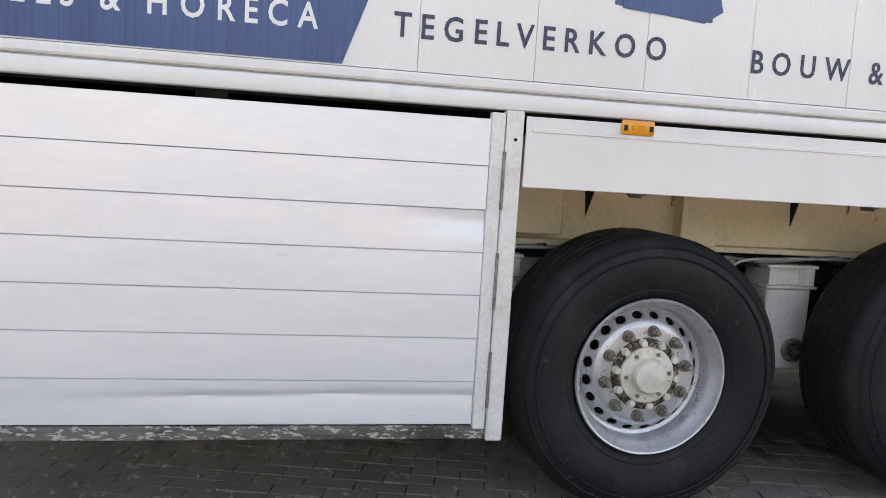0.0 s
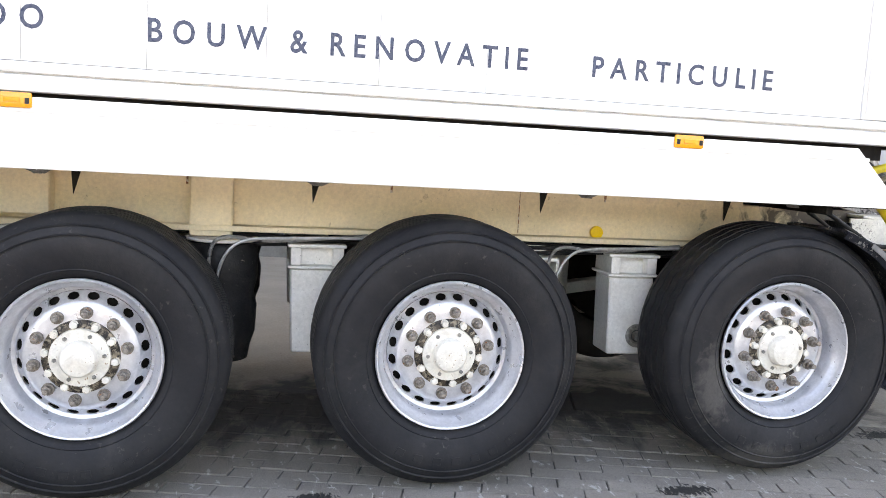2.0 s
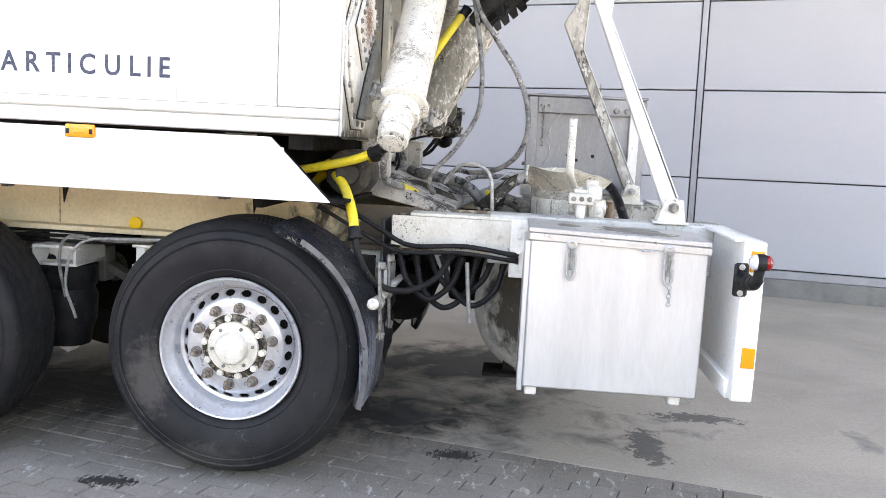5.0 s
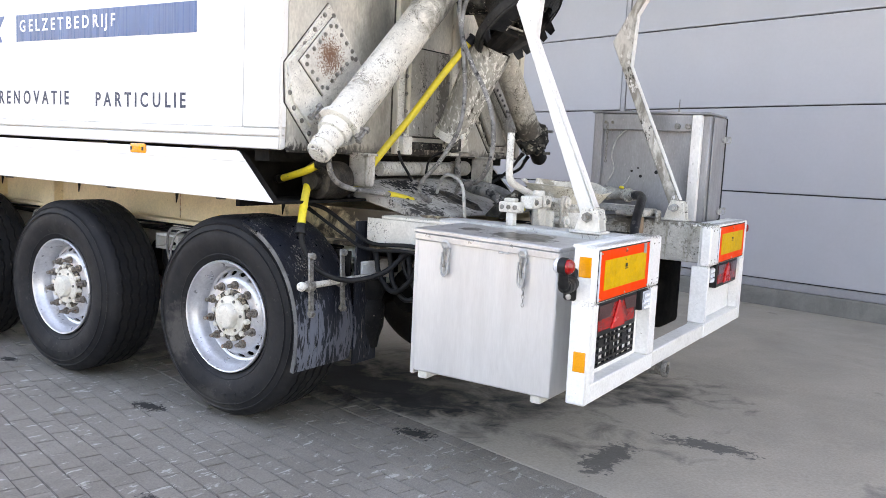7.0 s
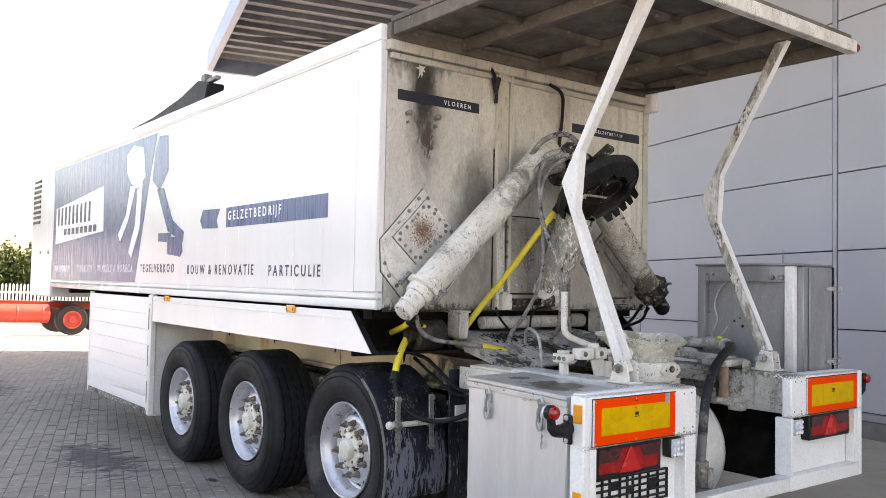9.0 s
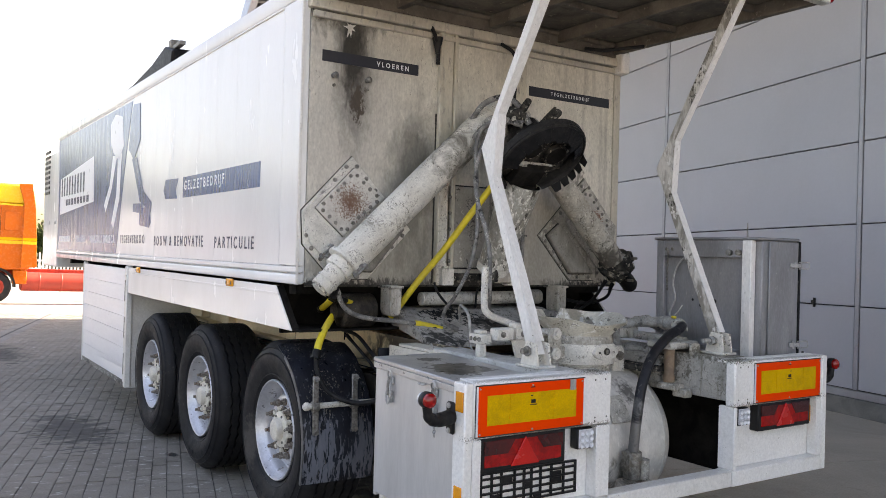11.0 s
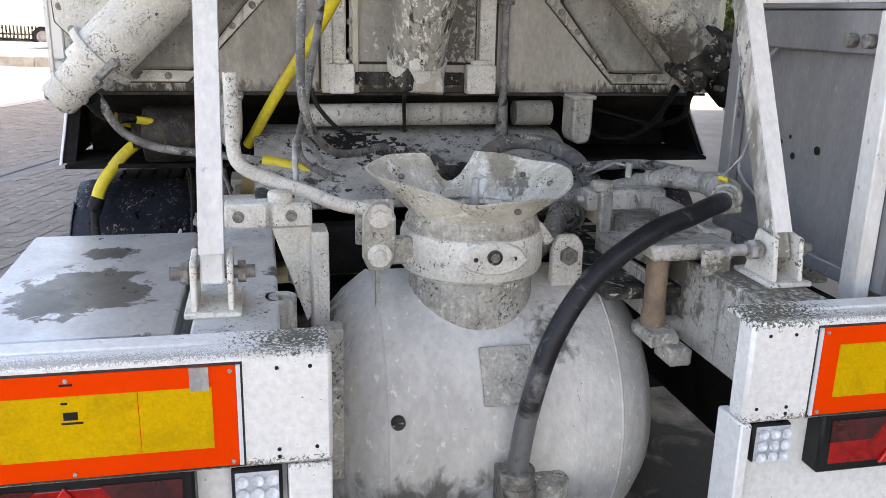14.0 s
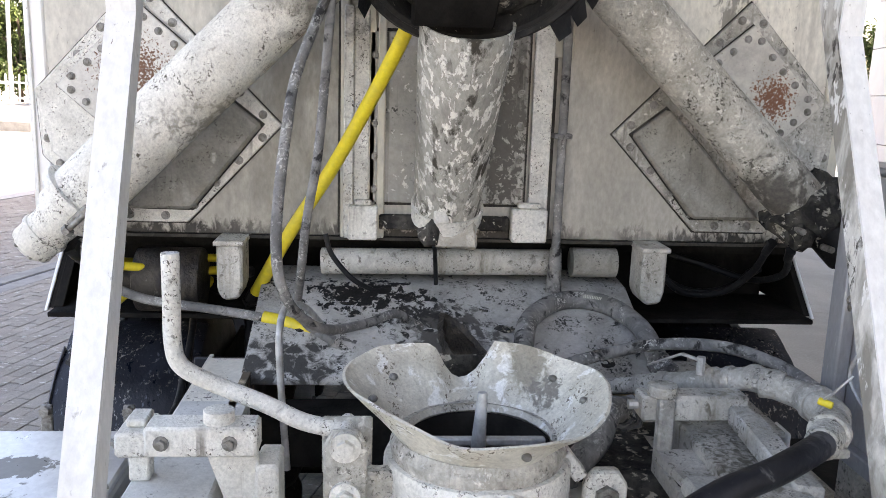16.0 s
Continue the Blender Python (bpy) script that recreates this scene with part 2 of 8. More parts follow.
PLATE_YELLOW = M("retro_yellow_film", (0.70, 0.41, 0.006), (0.60, 0.35, 0.006), (0.45, 0.6), 10.0, 0.5, bump=0.1, bscale=160, fine=0.14, spec=0.12)
AMBER = M("amber_lens", (0.90, 0.34, 0.01), (0.80, 0.28, 0.01), rough=0.18, bump=0.05, bscale=150, coat=0.5)
RED = M("red_lens", (0.46, 0.006, 0.004), (0.26, 0.004, 0.003), (0.4, 0.6), 24.0, 0.16, bump=0.08, bscale=160, coat=0.35)
RED_DARK = M("smoked_red_lens", (0.05, 0.008, 0.008), (0.09, 0.01, 0.01), (0.4, 0.6), 14.0, 0.16, bump=0.04, coat=0.6)
LED_GLASS = M("led_reflector", (0.82, 0.84, 0.87), (0.66, 0.68, 0.71), (0.4, 0.6), 60.0, 0.12, 0.15, bump=0.1)
RUST = M("rust", (0.20, 0.08, 0.035), (0.32, 0.20, 0.12), (0.4, 0.6), 18.0, 0.9, bump=0.4, c3=(0.55, 0.50, 0.42), s3=60.0, m3=(0.50, 0.55))
PANEL = M("grey_wall_panel", (0.43, 0.435, 0.465), (0.41, 0.414, 0.44), rough=0.38, metal=0.0, bump=0.02, bscale=25, scale=0.6, fine=0.02, per=0.02, spec=0.2)
JOINT = M("dark_joint", (0.05, 0.05, 0.055), (0.07, 0.07, 0.075), rough=0.7, spec=0.1)
TRIM_GREY = M("grey_trim", (0.34, 0.345, 0.37), (0.30, 0.30, 0.32), rough=0.4, metal=0.2, bump=0.02)
PLINTH = M("concrete_plinth", (0.22, 0.215, 0.20), (0.15, 0.145, 0.135), (0.4, 0.65), 3.0, 0.85, bump=0.3)
SLAB = M("oil_stained_concrete", (0.44, 0.395, 0.33), (0.35, 0.315, 0.265), (0.38, 0.66), 0.9, 0.75, bump=0.15, c3=(0.16, 0.153, 0.14), s3=1.6, m3=(0.66, 0.78), fine=0.16, stains=STAINS_AND_SHADE, spec=0.3, c4=(0.17, 0.163, 0.15), s4=9.0, m4=(0.69, 0.73))
PAVER = M("grey_paver", (0.275, 0.250, 0.219), (0.212, 0.192, 0.166), (0.34, 0.70), 1.6, 0.9, bump=0.7, bscale=130, c3=(0.46, 0.44, 0.40), s3=16.0, m3=(0.60, 0.655), stretch=(1.7, 0.6, 1), per=0.05, fine=0.28, stains=STAINS_AND_SHADE, spec=0.25, c4=(0.11, 0.105, 0.096), s4=30.0, m4=(0.64, 0.69))
GROUND = M("yard_ground", (0.36, 0.35, 0.33), (0.30, 0.29, 0.275), (0.4, 0.65), 0.35, 0.9, bump=0.3, bscale=12)
PARKING = M("pale_parking_pavers", (0.21, 0.205, 0.195), (0.16, 0.155, 0.148), (0.4, 0.65), 0.5, 0.9, bump=0.3, bscale=20, c3=(0.11, 0.107, 0.10), s3=2.5, m3=(0.60, 0.72))
SAND = M("joint_sand", (0.15, 0.142, 0.13), (0.085, 0.08, 0.073), (0.4, 0.6), 14.0, rough=0.95, bump=0.4, spec=0.1)
SOFFIT = M("corrugated_soffit", (0.12, 0.125, 0.135), (0.09, 0.093, 0.10), rough=0.6, metal=0.2, bump=0.05)
FASCIA = M("blue_grey_fascia", (0.20, 0.24, 0.32), (0.17, 0.20, 0.27), rough=0.35, metal=0.2, bump=0.02)
LEAF = M("leaf_green", (0.030, 0.048, 0.014), (0.065, 0.092, 0.026), (0.35, 0.65), 0.9, 0.6, bump=0.0, per=0.45, spec=0.2)
BARK = M("bark", (0.10, 0.075, 0.055), (0.06, 0.045, 0.035), (0.4, 0.6), 8.0, 0.9, bump=0.6, bscale=25)
FENCE = M("white_fence_paint", (0.78, 0.77, 0.74), (0.66, 0.65, 0.60), rough=0.6, bump=0.1)
TRUCK_ORANGE = M("orange_truck_paint", (0.60, 0.125, 0.008), (0.52, 0.105, 0.008), rough=0.25, bump=0.02, fine=0.03)
TRUCK_YELLOW = M("yellow_truck_stripe", (0.82, 0.52, 0.03), (0.78, 0.48, 0.03), rough=0.25, bump=0.02)
CAR_RED = M("red_car_paint", (0.36, 0.006, 0.010), (0.30, 0.005, 0.008), rough=0.2, bump=0.0, coat=0.5)
TANK_RED = M("faded_red_tank", (0.40, 0.042, 0.022), (0.33, 0.034, 0.020), rough=0.45, bump=0.05)
CAR_SILVER = M("silver_car_paint", (0.30, 0.29, 0.28), (0.26, 0.25, 0.245), rough=0.3, metal=0.3, bump=0.0, coat=0.3)
CAR_WHITE = M("white_car_paint", (0.80, 0.80, 0.80), (0.76, 0.76, 0.76), rough=0.2, bump=0.0, coat=0.5)
GLASS_DARK = M("dark_window_glass", (0.03, 0.035, 0.04), (0.04, 0.045, 0.05), rough=0.08, bump=0.0)
CHAIN = M("galvanised_steel", (0.50, 0.50, 0.49), (0.34, 0.34, 0.33), (0.4, 0.6), 30.0, 0.45, 0.35, bump=0.1)


# soot and dirt; top band paints hatch shadow, smear by the tube adds shade
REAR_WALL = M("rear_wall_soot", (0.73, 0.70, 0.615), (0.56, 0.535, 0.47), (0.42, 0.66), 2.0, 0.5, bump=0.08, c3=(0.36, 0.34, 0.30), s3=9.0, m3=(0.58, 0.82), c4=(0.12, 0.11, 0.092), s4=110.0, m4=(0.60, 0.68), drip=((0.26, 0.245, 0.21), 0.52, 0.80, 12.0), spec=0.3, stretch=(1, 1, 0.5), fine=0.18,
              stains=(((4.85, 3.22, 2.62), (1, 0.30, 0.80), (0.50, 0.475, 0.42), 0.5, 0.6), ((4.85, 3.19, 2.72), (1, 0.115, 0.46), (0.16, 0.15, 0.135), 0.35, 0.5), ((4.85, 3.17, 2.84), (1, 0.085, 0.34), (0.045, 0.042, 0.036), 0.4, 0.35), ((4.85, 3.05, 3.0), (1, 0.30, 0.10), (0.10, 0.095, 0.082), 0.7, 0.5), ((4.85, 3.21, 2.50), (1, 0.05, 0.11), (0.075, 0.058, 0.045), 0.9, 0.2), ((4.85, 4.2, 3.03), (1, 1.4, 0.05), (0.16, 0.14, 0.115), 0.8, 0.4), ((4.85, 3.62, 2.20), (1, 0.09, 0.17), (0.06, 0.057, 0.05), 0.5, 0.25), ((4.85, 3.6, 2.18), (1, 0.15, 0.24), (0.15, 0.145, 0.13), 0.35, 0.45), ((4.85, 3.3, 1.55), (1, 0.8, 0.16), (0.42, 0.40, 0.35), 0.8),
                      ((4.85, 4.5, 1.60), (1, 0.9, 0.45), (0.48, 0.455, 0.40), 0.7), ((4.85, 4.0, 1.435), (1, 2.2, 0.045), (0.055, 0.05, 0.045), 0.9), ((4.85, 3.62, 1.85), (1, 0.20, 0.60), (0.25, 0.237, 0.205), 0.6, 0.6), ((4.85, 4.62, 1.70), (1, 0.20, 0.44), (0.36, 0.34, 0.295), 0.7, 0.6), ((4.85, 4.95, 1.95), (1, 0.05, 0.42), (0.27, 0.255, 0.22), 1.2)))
PLATE_RUST_L = M("pale_plate_with_rust", (0.66, 0.64, 0.59), (0.52, 0.50, 0.46), (0.45, 0.65), 8.0, 0.7, bump=0.3, c3=(0.20, 0.17, 0.15), s3=60.0, m3=(0.62, 0.66), stains=(((4.859, 3.165, 1.915), (0.018, 0.085, 0.085), (0.17, 0.085, 0.05), 1.5, 0.12),))
PLATE_RUST_R = M("grey_plate_with_rust", (0.56, 0.54, 0.48), (0.42, 0.40, 0.36), (0.45, 0.65), 8.0, 0.7, bump=0.3, c3=(0.20, 0.17, 0.15), s3=60.0, m3=(0.62, 0.66), stains=(((4.859, 5.08, 1.90), (0.018, 0.055, 0.06), (0.20, 0.085, 0.045), 1.4, 0.12),))
DECK = M("mortar_stained_deck", (0.46, 0.45, 0.425), (0.30, 0.29, 0.27), (0.40, 0.64), 6.0, 0.7, bump=0.4, bscale=70, c3=(0.045, 0.043, 0.042), s3=26.0, m3=(0.60, 0.66), spec=0.2, c4=(0.03, 0.028, 0.026), s4=110.0, m4=(0.50, 0.57), stains=(((4.86, 3.84, 1.26), (0.07, 0.17, 1), (0.014, 0.013, 0.013), 1.4, 0.12), ((4.96, 4.02, 1.24), (0.06, 0.12, 1), (0.03, 0.028, 0.026), 1.5, 0.2), ((5.16, 3.62, 1.2), (0.09, 0.14, 1), (0.05, 0.048, 0.045), 1.3, 0.35), ((5.04, 4.1, 1.2), (0.10, 0.12, 1), (0.09, 0.085, 0.078), 1.2, 0.3)))
LID = M("wet_aluminium_lid", (0.58, 0.58, 0.57), (0.48, 0.48, 0.48), (0.4, 0.6), 4.0, 0.35, 0.5, bump=0.04, stains=(((6.02, 3.14, 1.1), (0.19, 0.155, 1), (0.135, 0.128, 0.115), 0.5, 0.06), ((5.74, 3.16, 1.1), (0.055, 0.075, 1), (0.13, 0.125, 0.115), 0.4, 0.06), ((6.08, 3.08, 1.1), (0.10, 0.07, 1), (0.09, 0.086, 0.078), 0.5, 0.1)))
# the first mark joins wet dirt with the left end's shade, painted dark
TANK = M("cement_dusted_tank", (0.70, 0.685, 0.645), (0.46, 0.445, 0.41), (0.38, 0.66), 3.0, 0.8, bump=0.3, bscale=55, c3=(0.80, 0.78, 0.74), s3=48.0, m3=(0.62, 0.66), stretch=(1, 1, 0.6), spec=0.3, c4=(0.20, 0.19, 0.17), s4=75.0, m4=(0.66, 0.69),
         stains=(((5.55, 3.64, 0.68), (0.50, 0.13, 0.42), (0.085, 0.075, 0.062), 0.5), ((6.1, 4.27, 0.93), (0.3, 0.07, 0.06), (0.16, 0.155, 0.145), 0.6), ((6.1, 3.95, 0.45), (0.5, 0.3, 0.14), (0.18, 0.17, 0.15), 0.8)))
FUNNEL = M("battered_funnel_steel", (0.66, 0.63, 0.545), (0.50, 0.47, 0.395), (0.40, 0.62), 9.0, 0.65, 0.0, bump=0.4, bscale=110, c3=(0.80, 0.79, 0.75), s3=22.0, m3=(0.56, 0.62), fine=0.2, c4=(0.12, 0.10, 0.075), s4=110.0, m4=(0.53, 0.60), spec=0.3, stains=(((5.60, 4.22, 1.30), (0.11, 0.045, 0.07), (0.30, 0.27, 0.215), 0.5, 0.2), ((5.66, 4.26, 1.25), (0.06, 0.05, 0.04), (0.22, 0.20, 0.17), 0.9, 0.2)))
ALU_WET = M("stained_aluminium_box", (0.64, 0.64, 0.635), (0.56, 0.56, 0.555), (0.4, 0.66), 2.5, 0.4, 0.4, bump=0.05, bscale=50.0, stretch=(2.5, 2.5, 0.35), fine=0.05, c3=(0.40, 0.40, 0.395), s3=9.0, m3=(0.66, 0.78), stains=(((5.56, 3.12, 0.62), (0.06, 0.10, 0.22), (0.12, 0.115, 0.105), 0.6),))
TRI = M("red_triangle_reflector", (0.66, 0.014, 0.008), (0.54, 0.010, 0.007), rough=0.25, bump=0.1, bscale=200, coat=0.4)
PAVER_L, PAVER_W = 0.21, 0.105


# ---- mesh helpers ----
ORIGIN = {}


def finish(bm, name, material, origin, smooth=38):
    bm.transform(Matrix.Translation(-Vector(origin)))
    me = bpy.data.meshes.new(name)
    bm.to_mesh(me)
    bm.free()
    me.materials.append(material)
    if smooth:
        for p in me.polygons:
            p.use_smooth = True
        me.set_sharp_from_angle(angle=radians(smooth))
    return me


def thing(name, base, label, category, group="", kind=""):
    """An Empty at a thing's base."""
    ob = new(name)
    ob.empty_display_size = 0.1
    ob.location = base
    ORIGIN[ob.name] = Vector(base)
    return tagged(ob, label, category, group, kind)


def part(name, bm, material, parent, label="", at=None, smooth=38):
    """One mesh under a thing or a part; bm is in world metres."""
    o = Vector(at) if at is not None else ORIGIN[parent.name]
    ob = new(name, finish(bm, name, material, o, smooth))
    ob.parent = parent
    ob.location = o - ORIGIN[parent.name]
    ORIGIN[ob.name] = o
    return tagged(ob, label)


def share(ob, parent, shift):
    """Another object on the same mesh, moved by shift."""
    c = new(ob.name.split(".")[0], ob.data)
    c.parent = parent
    c.location = ob.location + Vector(shift)
    return c


def single(name, bm, material, label, category, group="", kind="", at=None, smooth=38):
    """A thing that is one mesh."""
    bm.verts.ensure_lookup_table()
    lo = [min(v.co[i] for v in bm.verts) for i in range(3)]
    hi = [max(v.co[i] for v in bm.verts) for i in range(3)]
    o = Vector(at) if at is not None else Vector(((lo[0] + hi[0]) / 2, (lo[1] + hi[1]) / 2, lo[2]))
    ob = new(name, finish(bm, name, material, o, smooth))
    ob.location = o
    ORIGIN[ob.name] = o
    return tagged(ob, label, category, group, kind)


def join(*bms):
    out = bms[0]
    for b in bms[1:]:
        me = bpy.data.meshes.new("tmp")
        b.to_mesh(me)
        b.free()
        out.from_mesh(me)
        bpy.data.meshes.remove(me)
    return out


def box(x0, x1, y0, y1, z0, z1, b=0.004, seg=1):
    bm = bmesh.new()
    m = Matrix.Translation(((x0 + x1) / 2, (y0 + y1) / 2, (z0 + z1) / 2)) @ Matrix.Diagonal((abs(x1 - x0), abs(y1 - y0), abs(z1 - z0), 1))
    bmesh.ops.create_cube(bm, size=1, matrix=m)
    if b:
        bmesh.ops.bevel(bm, geom=bm.edges[:], offset=min(b, 0.45 * min(abs(x1 - x0), abs(y1 - y0), abs(z1 - z0))), segments=seg, affect="EDGES", profile=0.5)
    return bm


def bar(p, q, w, h, b=0.004, up=(0, 0, 1)):
    """A square bar from p to q, w across and h along up."""
    p, q, up = Vector(p), Vector(q), Vector(up)
    d = (q - p).normalized()
    s = d.cross(up).normalized()
    u = s.cross(d)
    bm = box(0, (q - p).length, -w / 2, w / 2, -h / 2, h / 2, b)
    m = Matrix((d, -s, u)).transposed().to_4x4()
    bm.transform(Matrix.Translation(p) @ m)
    return bm


def cyl(p, q, r, r2=None, seg=24, b=0.0):
    p, q = Vector(p), Vector(q)
    bm = bmesh.new()
    bmesh.ops.create_cone(bm, cap_ends=True, segments=seg, radius1=r, radius2=r if r2 is None else r2, depth=(q - p).length)
    if b:
        rim = [e for e in bm.edges if abs(e.verts[0].co.z - e.verts[1].co.z) < 1e-6]
        bmesh.ops.bevel(bm, geom=rim, offset=b, segments=2, affect="EDGES", profile=0.5)
    bm.transform(Matrix.Translation((p + q) / 2) @ (q - p).to_track_quat("Z", "Y").to_matrix().to_4x4())
    return bm


def lathe(profile, origin, axis, seg=48, start=0.0, sweep=math.tau):
    """Turns (radius, height) round an axis."""
    bm = bmesh.new()
    full = sweep > math.tau - 1e-4
    n = seg if full else seg + 1
    rings = []
    for r, h in profile:
        if r < 1e-6 and full:
            rings.append([bm.verts.new((0, 0, h))] * n)
        else:
            rings.append([bm.verts.new((r * math.cos(start + sweep * i / seg), r * math.sin(start + sweep * i / seg), h)) for i in range(n)])
    for a, b in zip(rings, rings[1:]):
        for i in range(seg):
            j = (i + 1) % n
            vs = []
            for v in (a[i], a[j], b[j], b[i]):
                if v not in vs:
                    vs.append(v)
            if len(vs) > 2:
                bm.faces.new(vs)
    bmesh.ops.recalc_face_normals(bm, faces=bm.faces[:])
    bm.transform(Matrix.Translation(origin) @ Vector(axis).to_track_quat("Z", "Y").to_matrix().to_4x4())
    return bm


def curve_points(pts, n=6):
    pts = [Vector(p) for p in pts]
    if len(pts) < 3:
        return pts
    ext = [2 * pts[0] - pts[1]] + pts + [2 * pts[-1] - pts[-2]]
    out = []
    for i in range(1, len(ext) - 2):
        a, b, c, d = ext[i - 1:i + 3]
        for k in range(n):
            t = k / n
            out.append(0.5 * (2 * b + (c - a) * t + (2 * a - 5 * b + 4 * c - d) * t * t + (3 * b - a - 3 * c + d) * t ** 3))
    return out + [pts[-1]]


def tube(pts, r, seg=10, n=6, hollow=False):
    """A round hose or rod through the points."""
    ps = curve_points(pts, n)
    bm = bmesh.new()
    d0 = (ps[1] - ps[0]).normalized()
    s = d0.orthogonal().normalized()
    rings = []
    for i, p in enumerate(ps):
        d = (ps[min(i + 1, len(ps) - 1)] - ps[max(i - 1, 0)]).normalized()
        s = (s - s.dot(d) * d).normalized()
        u = d.cross(s)
        rr = r[min(int(i * len(r) / len(ps)), len(r) - 1)] if isinstance(r, (list, tuple)) else r
        rings.append([bm.verts.new(p + rr * (math.cos(math.tau * k / seg) * s + math.sin(math.tau * k / seg) * u)) for k in range(seg)])
    for a, b in zip(rings, rings[1:]):
        for k in range(seg):
            bm.faces.new((a[k], a[(k + 1) % seg], b[(k + 1) % seg], b[k]))
    bm.faces.new(rings[0][::-1])
    bm.faces.new(rings[-1])
    bmesh.ops.recalc_face_normals(bm, faces=bm.faces[:])
    return bm


def prism(poly, axis, a, b, bev=0.0):
    """A polygon in the plane across an axis, pushed from a to b along it. axis x: (y, z); y: (x, z); z: (x, y)."""
    bm = bmesh.new()
    put = {"x": lambda u, v, w: (w, u, v), "y": lambda u, v, w: (u, w, v), "z": lambda u, v, w: (u, v, w)}[axis]
    lo = [bm.verts.new(put(u, v, a)) for u, v in poly]
    hi = [bm.verts.new(put(u, v, b)) for u, v in poly]
    bm.faces.new(lo)
    bm.faces.new(hi[::-1])
    for i in range(len(poly)):
        j = (i + 1) % len(poly)
        bm.faces.new((lo[j], lo[i], hi[i], hi[j]))
    bmesh.ops.recalc_face_normals(bm, faces=bm.faces[:])
    if bev:
        bmesh.ops.bevel(bm, geom=bm.edges[:], offset=bev, segments=1, affect="EDGES", profile=0.5)
    return bm


def bolt(p, d, r=0.012, h=0.012):
    p, d = Vector(p), Vector(d).normalized()
    return join(cyl(p, p + d * 0.004, r * 1.45, seg=12), cyl(p, p + d * h, r, seg=6, b=0.001))


def arc(profile, c, a0, a1, seg=40):
    """Turns (radius, y) about the y axis through c, from a0 to a1 degrees above the +x way."""
    bm = bmesh.new()
    rings = []
    for i in range(seg + 1):
        a = radians(a0 + (a1 - a0) * i / seg)
        rings.append([bm.verts.new((c[0] + r * math.cos(a), c[1] + y, c[2] + r * math.sin(a))) for r, y in profile])
    k = len(profile)
    for a, b in zip(rings, rings[1:]):
        for i in range(k):
            bm.faces.new((a[i], a[(i + 1) % k], b[(i + 1) % k], b[i]))
    bm.faces.new(rings[0][::-1])
    bm.faces.new(rings[-1])
    bmesh.ops.recalc_face_normals(bm, faces=bm.faces[:])
    return bm


def ball(c, r, sx=1, sy=1, sz=1, seg=16):
    bm = bmesh.new()
    bmesh.ops.create_uvsphere(bm, u_segments=seg, v_segments=seg // 2 + 2, radius=r, matrix=Matrix.Translation(c) @ Matrix.Diagonal((sx, sy, sz, 1)))
    return bm


def roughen(bm, amount, size):
    """Uneven surface for crusts and worn edges."""
    for v in bm.verts:
        v.co += amount * noise.noise_vector(v.co / size)
    return bm


def lettering(text, u0, u1, v0, v1, plane, w, material, parent, thick=0.0015):
    """Words that fill u0..u1, v0..v1, each letter a part. plane 'side': seen from -y at y = w; 'rear': seen from +x at x = w."""
    cu = bpy.data.curves.new("lettering", "FONT")
    cu.body, cu.extrude, cu.resolution_u, cu.space_character, cu.offset = text, 0.01, 3, 1.2, 0.016
    ob = bpy.data.objects.new("lettering", cu)
    me = bpy.data.meshes.new_from_object(ob)
    bm = bmesh.new()
    bm.from_mesh(me)
    bpy.data.objects.remove(ob)
    bpy.data.meshes.remove(me)
    # glyphs, found as connected pieces, are drawn narrower about their middles
    seen, glyphs = set(), []
    for v in bm.verts:
        if v in seen:
            continue
        todo, glyph = [v], []
        seen.add(v)
        while todo:
            a = todo.pop()
            glyph.append(a)
            for e in a.link_edges:
                b = e.other_vert(a)
                if b not in seen:
                    seen.add(b)
                    todo.append(b)
        glyphs.append(glyph)
    glyphs.sort(key=lambda g: min(v.co.x for v in g))
    islands, glyphs, reach = glyphs, [], -1e9
    for glyph in islands:
        if min(v.co.x for v in glyph) < reach - 0.004:
            glyphs[-1] += glyph
        else:
            glyphs.append(glyph)
        reach = max(reach, max(v.co.x for v in glyph))
    for glyph in glyphs:
        mid = (min(v.co.x for v in glyph) + max(v.co.x for v in glyph)) / 2
        for v in glyph:
            v.co.x = mid + (v.co.x - mid) * 0.78
    xs, ys = [v.co.x for v in bm.verts], [v.co.y for v in bm.verts]
    x0, x1, y0, y1 = min(xs), max(xs), min(ys), max(ys)
    for v in bm.verts:
        u = u0 + (v.co.x - x0) / (x1 - x0) * (u1 - u0)
        h = v0 + (v.co.y - y0) / (y1 - y0) * (v1 - v0)
        t = thick if v.co.z > 0 else 0.0
        v.co = (u, w - t, h) if plane == "side" else (w + t, u, h)
    bmesh.ops.recalc_face_normals(bm, faces=bm.faces[:])
    for glyph in glyphs:
        bm.verts.index_update()
        ids = {v.index for v in glyph}
        piece = bm.copy()
        piece.verts.ensure_lookup_table()
        bmesh.ops.delete(piece, geom=[v for v in piece.verts if v.index not in ids], context="VERTS")
        part("letter", piece, material, parent)
    bm.free()


# the yard and the hall are turned against the trailer, which leans a little
HALL = radians(-15.27)
UP = Vector((-0.0104, 0.0204, 1.0)).normalized()
TILT = Vector((0, 0, 1)).rotation_difference(UP).to_matrix().to_4x4()
HU = Vector((math.cos(HALL), math.sin(HALL), 0))
HU = (HU - UP * HU.dot(UP)).normalized()
HV = UP.cross(HU)
HALL_M = Matrix((HU, HV, UP)).transposed().to_4x4()


def hall(u, v, z):
    return HU * u + HV * v + UP * z


